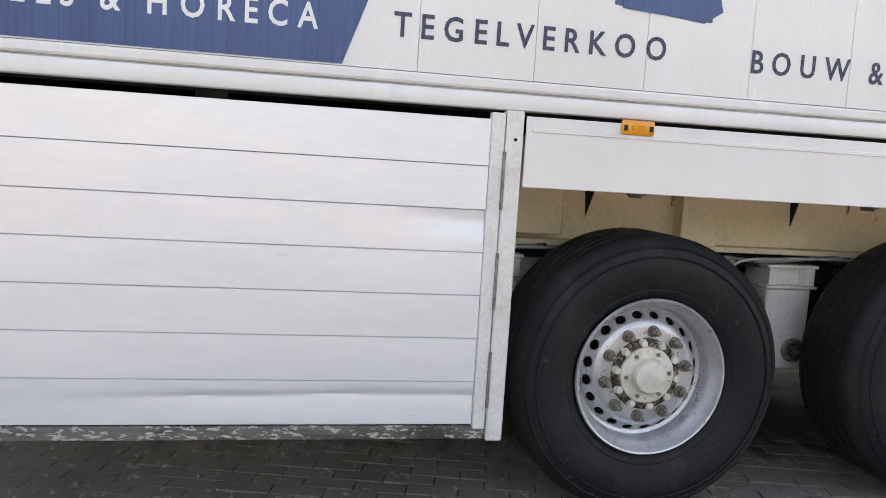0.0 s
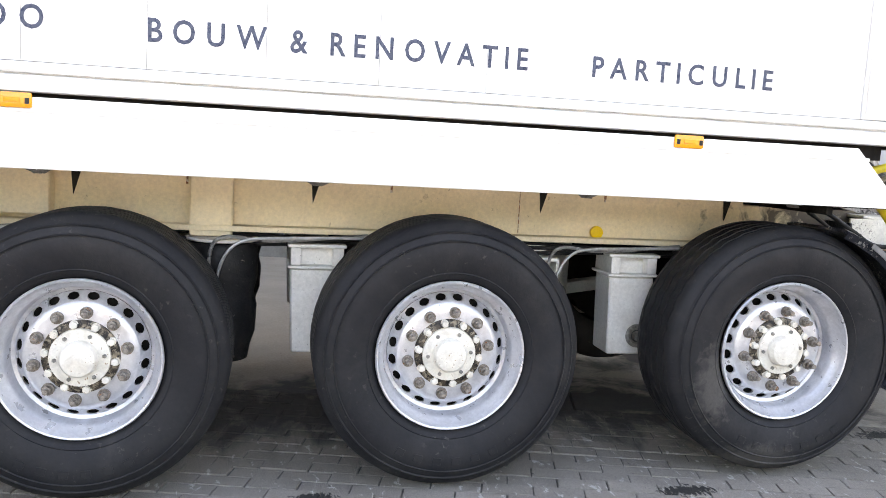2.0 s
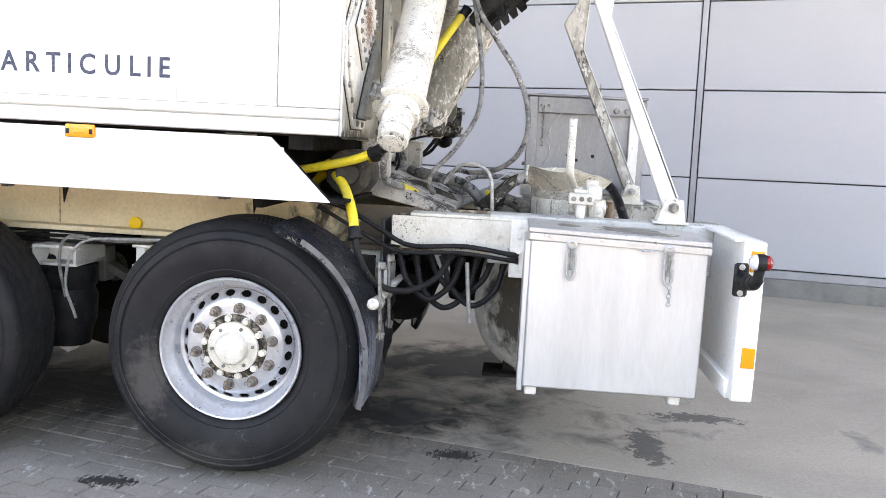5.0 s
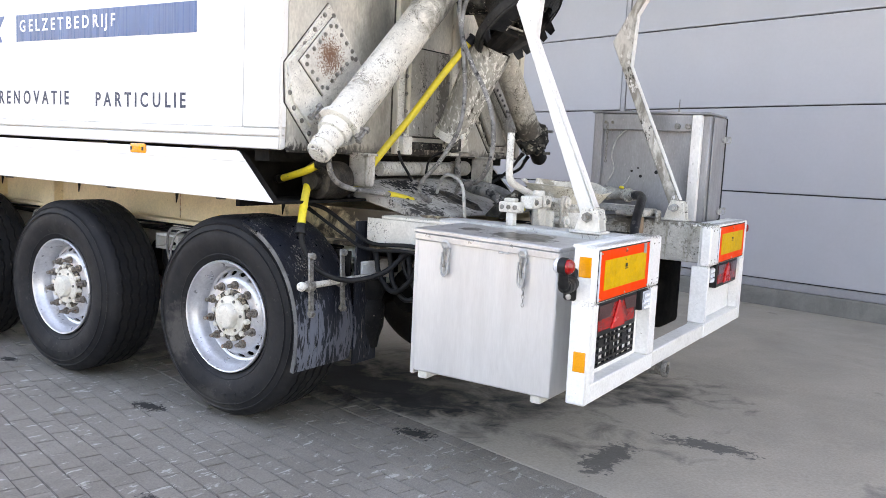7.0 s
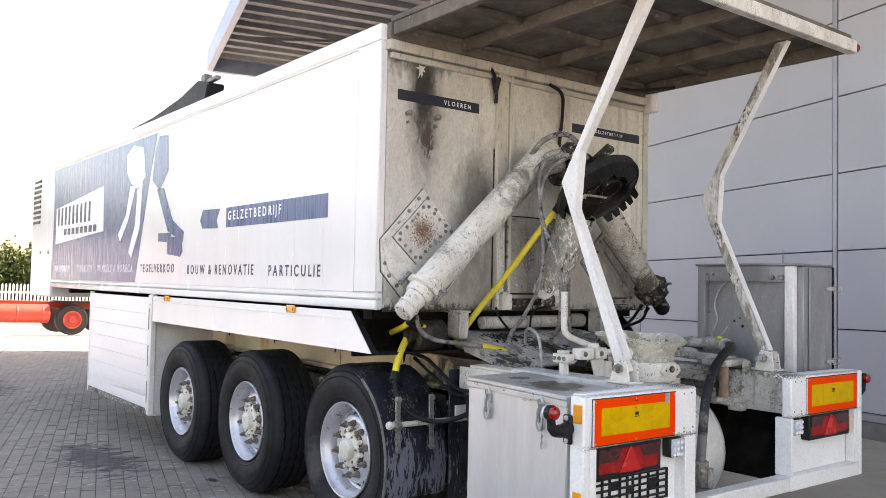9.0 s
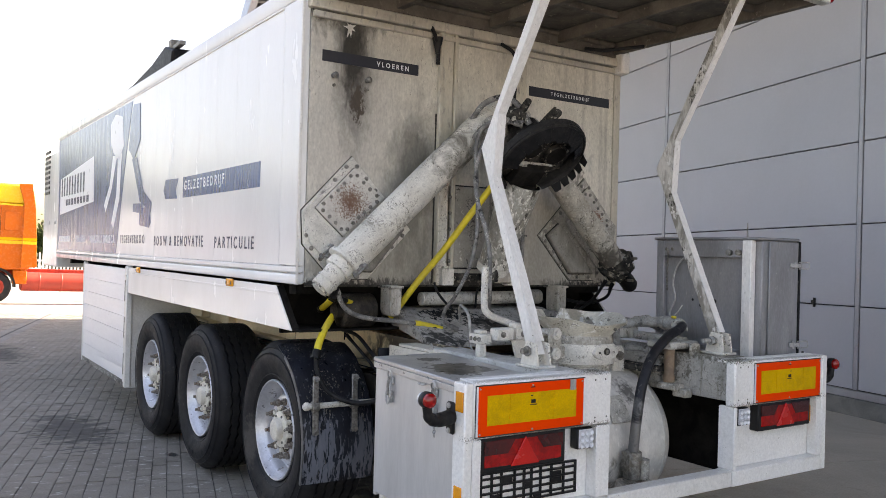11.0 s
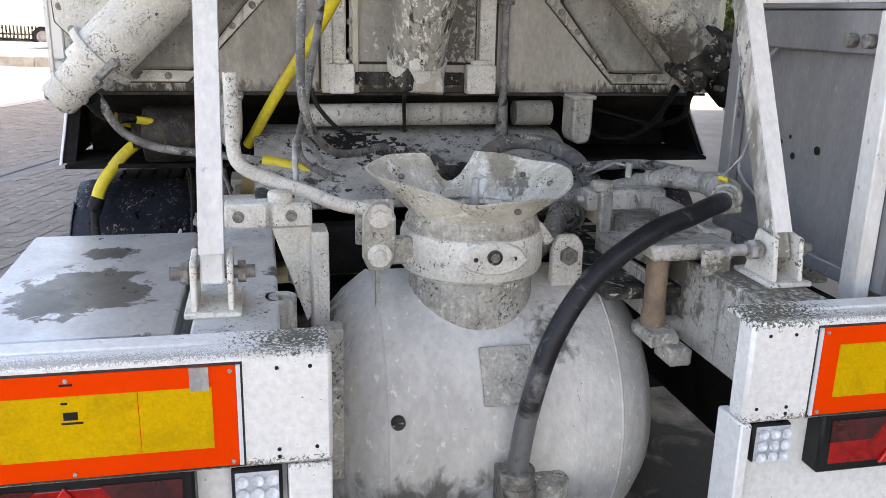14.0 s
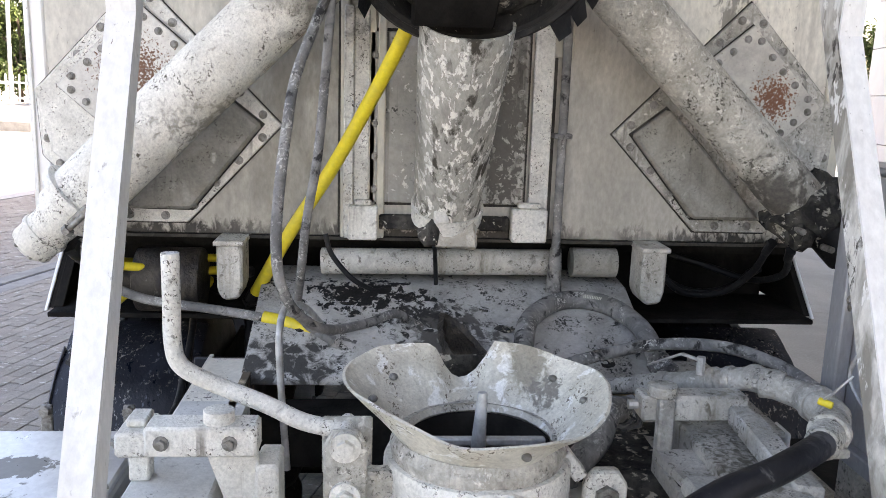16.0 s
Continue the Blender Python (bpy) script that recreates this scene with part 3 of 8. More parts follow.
def hbox(u0, u1, v0, v1, z0, z1, b=0.004):
    bm = box(u0, u1, v0, v1, z0, z1, b)
    bm.transform(HALL_M)
    return bm



def pieces(name, meshes, mat, parent, label=""):
    """Alike pieces, each a part of its own."""
    for b in meshes:
        part(name, b, mat, parent, label)

HOSE_BLACK = M("smeared_black_hose", (0.008, 0.008, 0.010), (0.018, 0.018, 0.022), (0.4, 0.6), 8.0, 0.42, bump=0.15, c3=(0.12, 0.118, 0.115), s3=26.0, m3=(0.58, 0.70), spec=0.35, stains=(((6.165, 4.14, 0.70), (0.2, 0.2, 0.16), (0.15, 0.148, 0.143), 1.3, 0.4), ((5.96, 4.76, 1.25), (0.06, 0.06, 0.06), (0.10, 0.10, 0.11), 1.3, 0.4)))
PANEL_WHITE = M("chipped_white_panel_paint", (0.84, 0.835, 0.81), (0.76, 0.75, 0.715), (0.5, 0.75), 6.0, 0.4, bump=0.05, c3=(0.30, 0.27, 0.23), s3=70.0, m3=(0.665, 0.70), c4=(0.45, 0.43, 0.39), s4=14.0, m4=(0.66, 0.74), stains=(((6.42, 4.59, 1.134), (0.09, 0.11, 0.016), (0.10, 0.10, 0.065), 1.5), ((6.41, 3.60, 1.134), (0.07, 0.09, 0.014), (0.13, 0.125, 0.095), 1.5), ((6.468, 3.15, 1.131), (0.03, 0.36, 0.007), (0.42, 0.40, 0.36), 1.5, 0.2), ((6.468, 5.0, 1.131), (0.03, 0.36, 0.007), (0.42, 0.40, 0.36), 1.5, 0.2), ((6.47, 3.28, 0.905), (0.03, 0.36, 0.012), (0.22, 0.20, 0.17), 1.7, 0.2), ((6.47, 4.9, 0.905), (0.03, 0.36, 0.012), (0.22, 0.20, 0.17), 1.7, 0.2)))
REFLECTOR_YELLOW = M("yellow_reflector", (0.90, 0.58, 0.01), (0.84, 0.52, 0.01), rough=0.3, bump=0.08, bscale=150, spec=0.3)
BEAM_DIRTY = M("mortar_speckled_beam", (0.60, 0.58, 0.53), (0.40, 0.385, 0.345), (0.40, 0.62), 6.0, 0.7, bump=0.5, bscale=110, c3=(0.17, 0.16, 0.137), s3=34.0, m3=(0.57, 0.68), fine=0.2, spec=0.25, c4=(0.07, 0.064, 0.054), s4=110.0, m4=(0.54, 0.61), drip=((0.20, 0.18, 0.135), 0.55, 0.68, 20.0), stains=(((6.05, 4.72, 1.135), (0.42, 0.20, 0.035), (0.16, 0.147, 0.12), 0.9), ((5.95, 4.62, 1.05), (0.12, 0.10, 0.14), (0.20, 0.18, 0.15), 1.0)))
TUBE_SPECKLED = M("speckled_white_tube_paint", (0.74, 0.715, 0.645), (0.56, 0.535, 0.47), (0.44, 0.70), 6.0, 0.7, bump=0.45, bscale=120.0, c3=(0.36, 0.33, 0.285), s3=34.0, m3=(0.60, 0.70), fine=0.18, spec=0.3, c4=(0.09, 0.078, 0.06), s4=130.0, m4=(0.52, 0.58), stains=(((5.02, 3.80, 2.22), (0.2, 0.20, 0.24), (0.17, 0.16, 0.135), 0.9, 0.5), ((5.0, 3.42, 1.80), (0.12, 0.30, 0.06), (0.32, 0.30, 0.255), 1.0)))
TUBE_GRIMY = M("grimy_cement_tube", (0.56, 0.535, 0.465), (0.36, 0.34, 0.29), (0.40, 0.64), 9.0, 0.85, bump=0.6, bscale=100.0, c3=(0.69, 0.67, 0.60), s3=46.0, m3=(0.57, 0.64), fine=0.26, spec=0.2, c4=(0.09, 0.08, 0.066), s4=110.0, m4=(0.52, 0.58), stains=(((5.05, 4.26, 2.28), (0.3, 0.16, 0.16), (0.11, 0.10, 0.085), 0.8, 0.5), ((5.0, 5.02, 1.62), (0.3, 0.10, 0.10), (0.14, 0.128, 0.11), 1.0)))
CHUTE = M("flaking_chute_paint", (0.42, 0.405, 0.355), (0.27, 0.255, 0.22), (0.40, 0.64), 5.0, 0.75, bump=0.6, bscale=80.0, c3=(0.74, 0.72, 0.655), s3=46.0, m3=(0.535, 0.575), stretch=(1, 1, 0.55), fine=0.22, spec=0.25, c4=(0.05, 0.045, 0.036), s4=60.0, m4=(0.50, 0.56), drip=((0.06, 0.052, 0.04), 0.56, 0.62, 24.0), stains=(((5.10, 3.93, 1.80), (0.3, 0.07, 0.30), (0.25, 0.235, 0.20), 0.6, 0.4),))
PIPE_GRIMY = M("grimy_pipe_fitting", (0.42, 0.405, 0.37), (0.27, 0.26, 0.235), (0.40, 0.64), 14.0, 0.7, bump=0.5, bscale=90, c3=(0.56, 0.54, 0.49), s3=30.0, m3=(0.58, 0.66), fine=0.25, spec=0.3, c4=(0.05, 0.046, 0.04), s4=90.0, m4=(0.53, 0.60))
CRATER = M("tarry_mortar_hollow", (0.014, 0.011, 0.009), (0.055, 0.045, 0.034), (0.46, 0.64), 16.0, 0.5, bump=0.6, c3=(0.20, 0.185, 0.16), s3=30.0, m3=(0.66, 0.72), spec=0.4)
GUARD_EDGE = M("scuffed_grey_plastic", (0.14, 0.14, 0.142), (0.08, 0.08, 0.082), (0.4, 0.6), 9.0, 0.5, bump=0.2, c3=(0.03, 0.03, 0.03), s3=30.0, m3=(0.58, 0.64))
BACKPLATE = M("grimy_sheet_behind_chute", (0.40, 0.385, 0.345), (0.30, 0.287, 0.255), (0.4, 0.64), 4.0, 0.6, bump=0.2, c3=(0.66, 0.64, 0.58), s3=40.0, m3=(0.62, 0.66), drip=((0.06, 0.055, 0.045), 0.52, 0.64, 16.0), c4=(0.05, 0.045, 0.036), s4=80.0, m4=(0.52, 0.58), stains=(((4.83, 4.26, 1.75), (0.05, 0.06, 0.30), (0.09, 0.083, 0.07), 1.5, 0.2),))
CRUST = M("rust_run_cement_crust", (0.56, 0.53, 0.46), (0.36, 0.33, 0.28), (0.42, 0.6), 22.0, 0.8, bump=0.7, c3=(0.17, 0.085, 0.03), s3=34.0, m3=(0.57, 0.63), c4=(0.03, 0.027, 0.023), s4=60.0, m4=(0.48, 0.54))
PRINT = M("faded_hose_print", (0.50, 0.50, 0.42), (0.36, 0.36, 0.30), rough=0.6, bump=0.0)
TAN = M("tan_rusted_post", (0.27, 0.185, 0.12), (0.19, 0.13, 0.09), (0.4, 0.62), 14.0, 0.7, bump=0.2, c3=(0.34, 0.30, 0.25), s3=40.0, m3=(0.62, 0.70))
PAN_GREY = M("grimy_grey_pan", (0.33, 0.315, 0.28), (0.21, 0.20, 0.175), (0.42, 0.64), 6.0, 0.7, bump=0.2, bscale=110, c3=(0.46, 0.44, 0.39), s3=20.0, m3=(0.62, 0.72), fine=0.16, spec=0.25, c4=(0.09, 0.083, 0.07), s4=120.0, m4=(0.55, 0.62), drip=((0.12, 0.112, 0.097), 0.54, 0.68, 22.0))
ARM_GRIMY = M("grimy_arm_paint", (0.60, 0.585, 0.54), (0.24, 0.225, 0.195), (0.44, 0.58), 9.0, 0.6, bump=0.2, c3=(0.70, 0.69, 0.66), s3=30.0, m3=(0.58, 0.62), stretch=(1, 1, 0.45), spec=0.3, c4=(0.05, 0.045, 0.038), s4=70.0, m4=(0.50, 0.57))
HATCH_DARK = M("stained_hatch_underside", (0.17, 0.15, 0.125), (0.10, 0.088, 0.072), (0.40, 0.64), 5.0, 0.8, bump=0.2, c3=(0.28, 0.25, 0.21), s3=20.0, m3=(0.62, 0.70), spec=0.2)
# near-black for grime and for edge lines that imitate shadow gaps
SHADE_GRIME = M("black_sealant_and_grime", (0.035, 0.032, 0.028), (0.07, 0.065, 0.057), (0.4, 0.6), 20.0, 0.8, bump=0.3, spec=0.2)
RAIL = M("stained_frame_rail", (0.74, 0.71, 0.64), (0.60, 0.57, 0.50), (0.42, 0.66), 6.0, 0.5, bump=0.1, c3=(0.32, 0.22, 0.14), s3=14.0, m3=(0.64, 0.74), spec=0.3, c4=(0.10, 0.088, 0.074), s4=100.0, m4=(0.54, 0.61))
BEAM_PALE = M("scuffed_pale_beam", (0.60, 0.595, 0.57), (0.47, 0.465, 0.44), (0.40, 0.64), 5.0, 0.6, bump=0.15, bscale=120, c3=(0.24, 0.235, 0.22), s3=16.0, m3=(0.63, 0.69), spec=0.3, c4=(0.09, 0.085, 0.075), s4=110.0, m4=(0.56, 0.62), stains=(((5.98, 3.60, 1.13), (0.05, 0.06, 0.05), (0.10, 0.095, 0.085), 0.6, 0.2),))

# ---- ground ----
bm = bmesh.new()
bmesh.ops.create_grid(bm, x_segments=40, y_segments=40, size=600, matrix=TILT @ Matrix.Translation((0, 0, -0.045)))
single("ground", bm, GROUND, "sunlit grey paved truck yard reaching the horizon", "ground", kind="structure", smooth=0)
slab = thing("pavement", hall(0, 8, 0), "stained concrete apron along the hall wall", "concrete apron", kind="structure")
for i in range(9):
    u = -16 + 5.0 * i - 1.35
    part("slab", hbox(u + 0.004, u + 4.996, 4.845, 11.19, -0.22, -0.012, 0.006), SLAB, slab)

# ---- hall ----
WALL_V, SEAM_U, ROW, BAY, PLINTH_Z = 11.239, 0.589, 1.005, 4.212, 0.294
wall = thing("wall_north", hall(0, WALL_V + 0.1, 0), "light grey sandwich-panel wall of an industrial hall", "wall", kind="structure")
part("core", hbox(-14.2, 12.46, WALL_V + 0.05, WALL_V + 0.35, 0.0, 8.1, 0.0), JOINT, wall)
part("plinth", hbox(-14.25, 12.5, WALL_V - 0.045, WALL_V + 0.05, -0.12, PLINTH_Z - 0.10, 0.01), PLINTH, wall, "grey concrete plinth")
part("plinth_flashing", hbox(-14.22, 12.48, WALL_V - 0.012, WALL_V + 0.05, PLINTH_Z - 0.098, PLINTH_Z - 0.006, 0.006), TRIM_GREY, wall, "grey metal flashing above the plinth")
for c in range(-4, 4):
    u0 = SEAM_U + BAY * c
    u1 = u0 + BAY
    u0, u1 = max(u0, -14.2), min(u1, 12.46)
    for r in range(8 if u1 - u0 > 0.5 else 0):
        z0 = PLINTH_Z + ROW * r
        part("panel", hbox(u0 + 0.045, u1 - 0.045, WALL_V, WALL_V + 0.06, z0 + 0.007, z0 + ROW - 0.007, 0.006), PANEL, wall)
for c in range(-3, 3):
    u = SEAM_U + BAY * c
    part("cover_strip", join(hbox(u - 0.032, u + 0.032, WALL_V - 0.006, WALL_V + 0.06, PLINTH_Z, 8.05, 0.004)), TRIM_GREY, wall)
part("end_wall", hbox(-14.3, -14.0, WALL_V + 0.36, 26, 0.0, 8.1, 0.0), PANEL, wall)
part("end_wall", hbox(12.2, 12.46, WALL_V + 0.36, 26, 0.0, 8.1, 0.0), PANEL, wall)
for u, z, w in ((-0.10, 1.33, 0.03), (-0.28, 0.62, 0.05)):
    part("door_handle", join(hbox(u - w, u + w, WALL_V - 0.05, WALL_V - 0.02, z - 0.02, z + 0.02, 0.006), hbox(u - 0.012, u + 0.012, WALL_V - 0.03, WALL_V, z - 0.07, z + 0.05, 0.004)), BLACK, wall, "black door handle")

eave = thing("roof_overhang", hall(2, 8, 8), "wide hall roof overhang with corrugated steel underside", "roof", kind="structure")
part("fascia", hbox(-15.4, 13.0, 4.9, 5.06, 7.75, 8.35, 0.01), FASCIA, eave, "blue-grey metal fascia")
part("roof_deck", hbox(-15.4, 13.0, 5.07, 26, 8.2, 8.35, 0.0), SOFFIT, eave)
part("verge", hbox(-15.45, -15.25, 5.07, 26, 7.75, 8.19, 0.01), FASCIA, eave, "blue-grey metal verge")
for i in range(47):
    u = -15.2 + 0.6 * i
    part("soffit_rib", prism([(u, 8.19), (u + 0.08, 8.10), (u + 0.28, 8.10), (u + 0.36, 8.19)], "y", 5.1, 11.2), SOFFIT, eave).matrix_local = Matrix.Translation(-ORIGIN[eave.name]) @ HALL_M @ Matrix.Translation(ORIGIN[eave.name])
for u in (-12, -4, 4, 12):
    part("truss", join(bar(hall(u, 5.1, 7.8), hall(u, 11.2, 7.8), 0.12, 0.12), bar(hall(u, 5.2, 7.8), hall(u, 8.0, 8.1), 0.07, 0.07), bar(hall(u, 8.0, 8.1), hall(u, 11.2, 7.8), 0.07, 0.07)), SOFFIT, eave)

# ---- trailer ----
YC, YL, YR, XR, XF = 4.09, 2.855, 5.325, 4.812, -3.42
Z0, Z1 = 1.44, 3.16
T = thing("semi_trailer", (0.5, YC, 0), "white three-axle semi-trailer with cement-spattered rear and blue lettering", "semi-trailer")
part("body_core", box(XF + 0.02, XR - 0.012, YL + 0.03, YR - 0.03, Z0 + 0.01, Z1 - 0.02, 0), WHITE, T)
# vertical boards of the side
x = XF + 0.287
part("side_board", box(XF + 0.06, x - 0.0006, YL + 0.006, YL + 0.03, 1.545, 3.055, 0.0008), WHITE, T)
part("side_board", box(XF + 0.06, x - 0.0006, YR - 0.03, YR - 0.006, 1.545, 3.055, 0.002), WHITE, T)
while x < 4.51:
    w = min(0.405, 4.547 - x)
    part("side_board", box(x + 0.0006, x + w - 0.0006, YL + 0.006, YL + 0.03, 1.545, 3.055, 0.0008), WHITE, T)
    part("side_board", box(x + 0.0006, x + w - 0.0006, YR - 0.03, YR - 0.006, 1.545, 3.055, 0.002), WHITE, T)
    x += 0.405
for s, y in ((-1, YL), (1, YR)):
    ya, yb = (y - 0.006, y + 0.05) if s < 0 else (y - 0.05, y + 0.006)
    part("bottom_rail", join(box(XF, XR, ya, yb, Z0, 1.50, 0.014, 2), box(XF, XR, ya + 0.004, yb - 0.004, 1.506, 1.543, 0.008)), WHITE, T)
    part("top_rail", join(box(XF, XR, ya, yb, 3.058, Z1, 0.012, 2), box(XF + 0.05, 4.56, ya + 0.002, yb - 0.01, 3.045, 3.057, 0.002)), WHITE, T)
    part("rear_post", join(box(4.564, XR, ya + 0.002, yb, 1.545, 3.057, 0.006), box(4.549, 4.562, ya + 0.004, yb - 0.01, 1.545, 3.057, 0.002)), WHITE, T)
    part("front_post", box(XF, XF + 0.058, ya + 0.002, yb, 1.545, 3.057, 0.006), WHITE, T)
part("roof", box(XF, XR, YL + 0.05, YR - 0.05, Z1 - 0.02, Z1 - 0.002, 0), WHITE_DIRTY, T)

# film on the side, a few millimetres proud
F1 = YL + 0.0055
bm = prism([(XF + 0.07, 1.55), (0.262, 1.55), (0.62, 2.55), (0.82, 3.02), (XF + 0.07, 3.04)], "y", F1 - 0.002, F1)
part("blue_film", bm, BLUE, T, "dark blue film with slanted edge")
F2 = F1 - 0.002
part("white_board_print", prism([(-3.2, 2.02), (-0.93, 2.12), (-0.98, 2.64), (-3.2, 2.50)], "y", F2 - 0.002, F2), LETTER_WHITE, T)
bars = [box(-2.75 + 0.20 * i, -2.62 + 0.20 * i, F2 - 0.004, F2 - 0.002, 2.13, 2.21, 0) for i in range(8)]
pieces("print_bar", bars, INK, T)
pieces("print_bar", [box(-3.1 + 0.19 * i, -3.02 + 0.19 * i, F2 - 0.004, F2 - 0.002, 2.26, 2.50, 0) for i in range(9)], INK, T)
# plain printed shapes
part("printed_shape", prism([(-0.12, 2.90), (0.10, 2.98), (0.42, 2.92), (0.50, 2.62), (0.28, 2.50), (0.05, 2.58), (-0.10, 2.70)], "y", F2 - 0.002, F2), LETTER_WHITE, T)
part("printed_shape", prism([(0.02, 2.56), (0.20, 2.54), (-0.02, 2.20), (-0.28, 1.98), (-0.36, 2.06), (-0.10, 2.26)], "y", F2 - 0.002, F2), LETTER_WHITE, T)
part("printed_shape", prism([(0.26, 2.52), (0.42, 2.56), (0.36, 2.10), (0.12, 1.80), (0.02, 1.86), (0.22, 2.14)], "y", F2 - 0.002, F2), LETTER_WHITE, T)
part("printed_shape", prism([(0.88, 2.98), (1.12, 2.96), (1.16, 2.62), (0.94, 2.44), (0.72, 2.56), (0.78, 2.84)], "y", F2 - 0.002, F2), BLUE, T)
part("printed_shape", prism([(0.86, 2.46), (1.05, 2.46), (1.32, 2.14), (1.62, 2.02), (1.60, 1.93), (1.20, 2.04)], "y", F2 - 0.002, F2), BLUE, T)
for a, b, c, d in ((0.94, 1.30, 1.93, 2.02), (1.22, 1.56, 1.80, 1.90)):
    part("printed_shape", prism([(a, c + 0.02), (b, c), (b, d), (a, d + 0.01)], "y", F2 - 0.002, F2), BLUE, T)
part("name_strip", prism([(2.56, 2.02), (4.21, 2.02), (4.21, 2.18), (2.56, 2.18)], "y", F2, F1), BLUE, T)
part("name_strip", prism([(2.0, 2.10), (2.06, 2.03), (2.40, 2.02), (2.36, 2.09), (2.43, 2.18), (2.06, 2.19)], "y", F2, F1), BLUE, T)
part("blue_patch", prism([(1.19, 1.83), (1.53, 1.795), (1.60, 1.84), (1.56, 1.98), (1.19, 1.98)], "y", F2, F1), BLUE, T)
lettering("GELZETBEDRIJF", 2.60, 3.54, 2.055, 2.15, "side", F2, LETTER_WHITE, T)
lettering("TEGELVERKOO", 0.425, 1.395, 1.652, 1.735, "side", F1, INK, T)
lettering("BOUW & RENOVATIE", 1.73, 3.10, 1.638, 1.722, "side", F1, INK, T)
lettering("PARTICULIE", 3.36, 4.13, 1.632, 1.714, "side", F1, INK, T)
lettering("WINKELS & HORECA", -1.12, 0.18, 1.652, 1.737, "side", F2, LETTER_WHITE, T)
lettering("TERRASSEN", -2.05, -1.36, 1.652, 1.737, "side", F2, LETTER_WHITE, T)
pieces("print_bar", [box(-3.2 + 0.12 * i, -3.11 + 0.12 * i, F2 - 0.002, F2, 1.655, 1.735, 0) for i in range(7)], LETTER_WHITE, T)

# front unit with louvres, and what lies on the roof
part("front_unit", box(-4.75, XF - 0.03, YL + 0.012, YR - 0.012, 1.30, 2.93, 0.02), WHITE, T, "white front machine housing")
for i in range(9):
    part("louvre", box(-4.66, -4.22, YL + 0.002, YL + 0.018, 2.35 + 0.075 * i, 2.39 + 0.075 * i, 0.002), BLACK, T)
for xx in (-4.2, -3.7):
    part("hinge", box(xx, xx + 0.1, YL - 0.004, YL + 0.02, 1.9, 1.95, 0.004), CHAIN, T)
part("folded_tarpaulin", roughen(prism([(-2.6, 3.16), (1.80, 3.16), (1.90, 3.33), (1.64, 3.40), (1.2, 3.33), (0.4, 3.24), (-1.0, 3.19)], "y", YL + 0.07, YL + 0.24, 0.015), 0.018, 0.12), RUBBER, T, "folded dark roof tarpaulin")
part("tarpaulin_clamp", join(bar((1.55, YL + 0.14, 3.37), (1.97, YL + 0.14, 3.38), 0.05, 0.035), box(1.66, 1.74, YL + 0.10, YL + 0.18, 3.36, 3.45, 0.008)), BOLT, T)

# skirt, marker lamps
SY = YL - 0.012
part("side_skirt", join(prism([(0.90, 1.182), (4.79, 1.180), (4.545, 1.425), (0.90, 1.425)], "y", SY, SY + 0.010, 0.002), box(0.92, 4.60, SY - 0.004, SY, 1.372, 1.386, 0.002)), WHITE, T)
part("side_skirt", prism([(-3.0, 1.182), (4.79, 1.180), (4.545, 1.425), (-3.0, 1.425)], "y", YR + 0.002, YR + 0.012, 0.002), WHITE, T)
# near-black sheets added behind the skirt; their colour holds the cavity's shade
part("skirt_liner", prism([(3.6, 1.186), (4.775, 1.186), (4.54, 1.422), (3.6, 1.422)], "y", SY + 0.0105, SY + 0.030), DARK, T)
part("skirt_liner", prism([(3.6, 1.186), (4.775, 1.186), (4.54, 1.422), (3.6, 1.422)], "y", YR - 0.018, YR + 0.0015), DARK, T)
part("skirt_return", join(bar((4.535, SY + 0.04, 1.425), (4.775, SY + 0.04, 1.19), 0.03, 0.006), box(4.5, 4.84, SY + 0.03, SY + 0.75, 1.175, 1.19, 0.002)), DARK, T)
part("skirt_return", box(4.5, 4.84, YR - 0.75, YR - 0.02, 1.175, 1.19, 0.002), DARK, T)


def marker_lamp(x, z):
    l = part("marker_lamp", box(x - 0.062, x + 0.062, SY - 0.016, SY, z - 0.026, z + 0.026, 0.008, 2), AMBER, T, "amber side marker lamp")
    for s in (-1, 1):
        part("screw", box(x + s * 0.048 - 0.007, x + s * 0.048 + 0.007, SY - 0.018, SY - 0.0155, z - 0.012, z + 0.008, 0), BLACK, l)
    part("lens_block", box(x - 0.025, x + 0.025, SY - 0.019, SY - 0.0155, z - 0.008, z + 0.010, 0.003), AMBER, l)


marker_lamp(1.303, 1.412)
marker_lamp(3.775, 1.409)

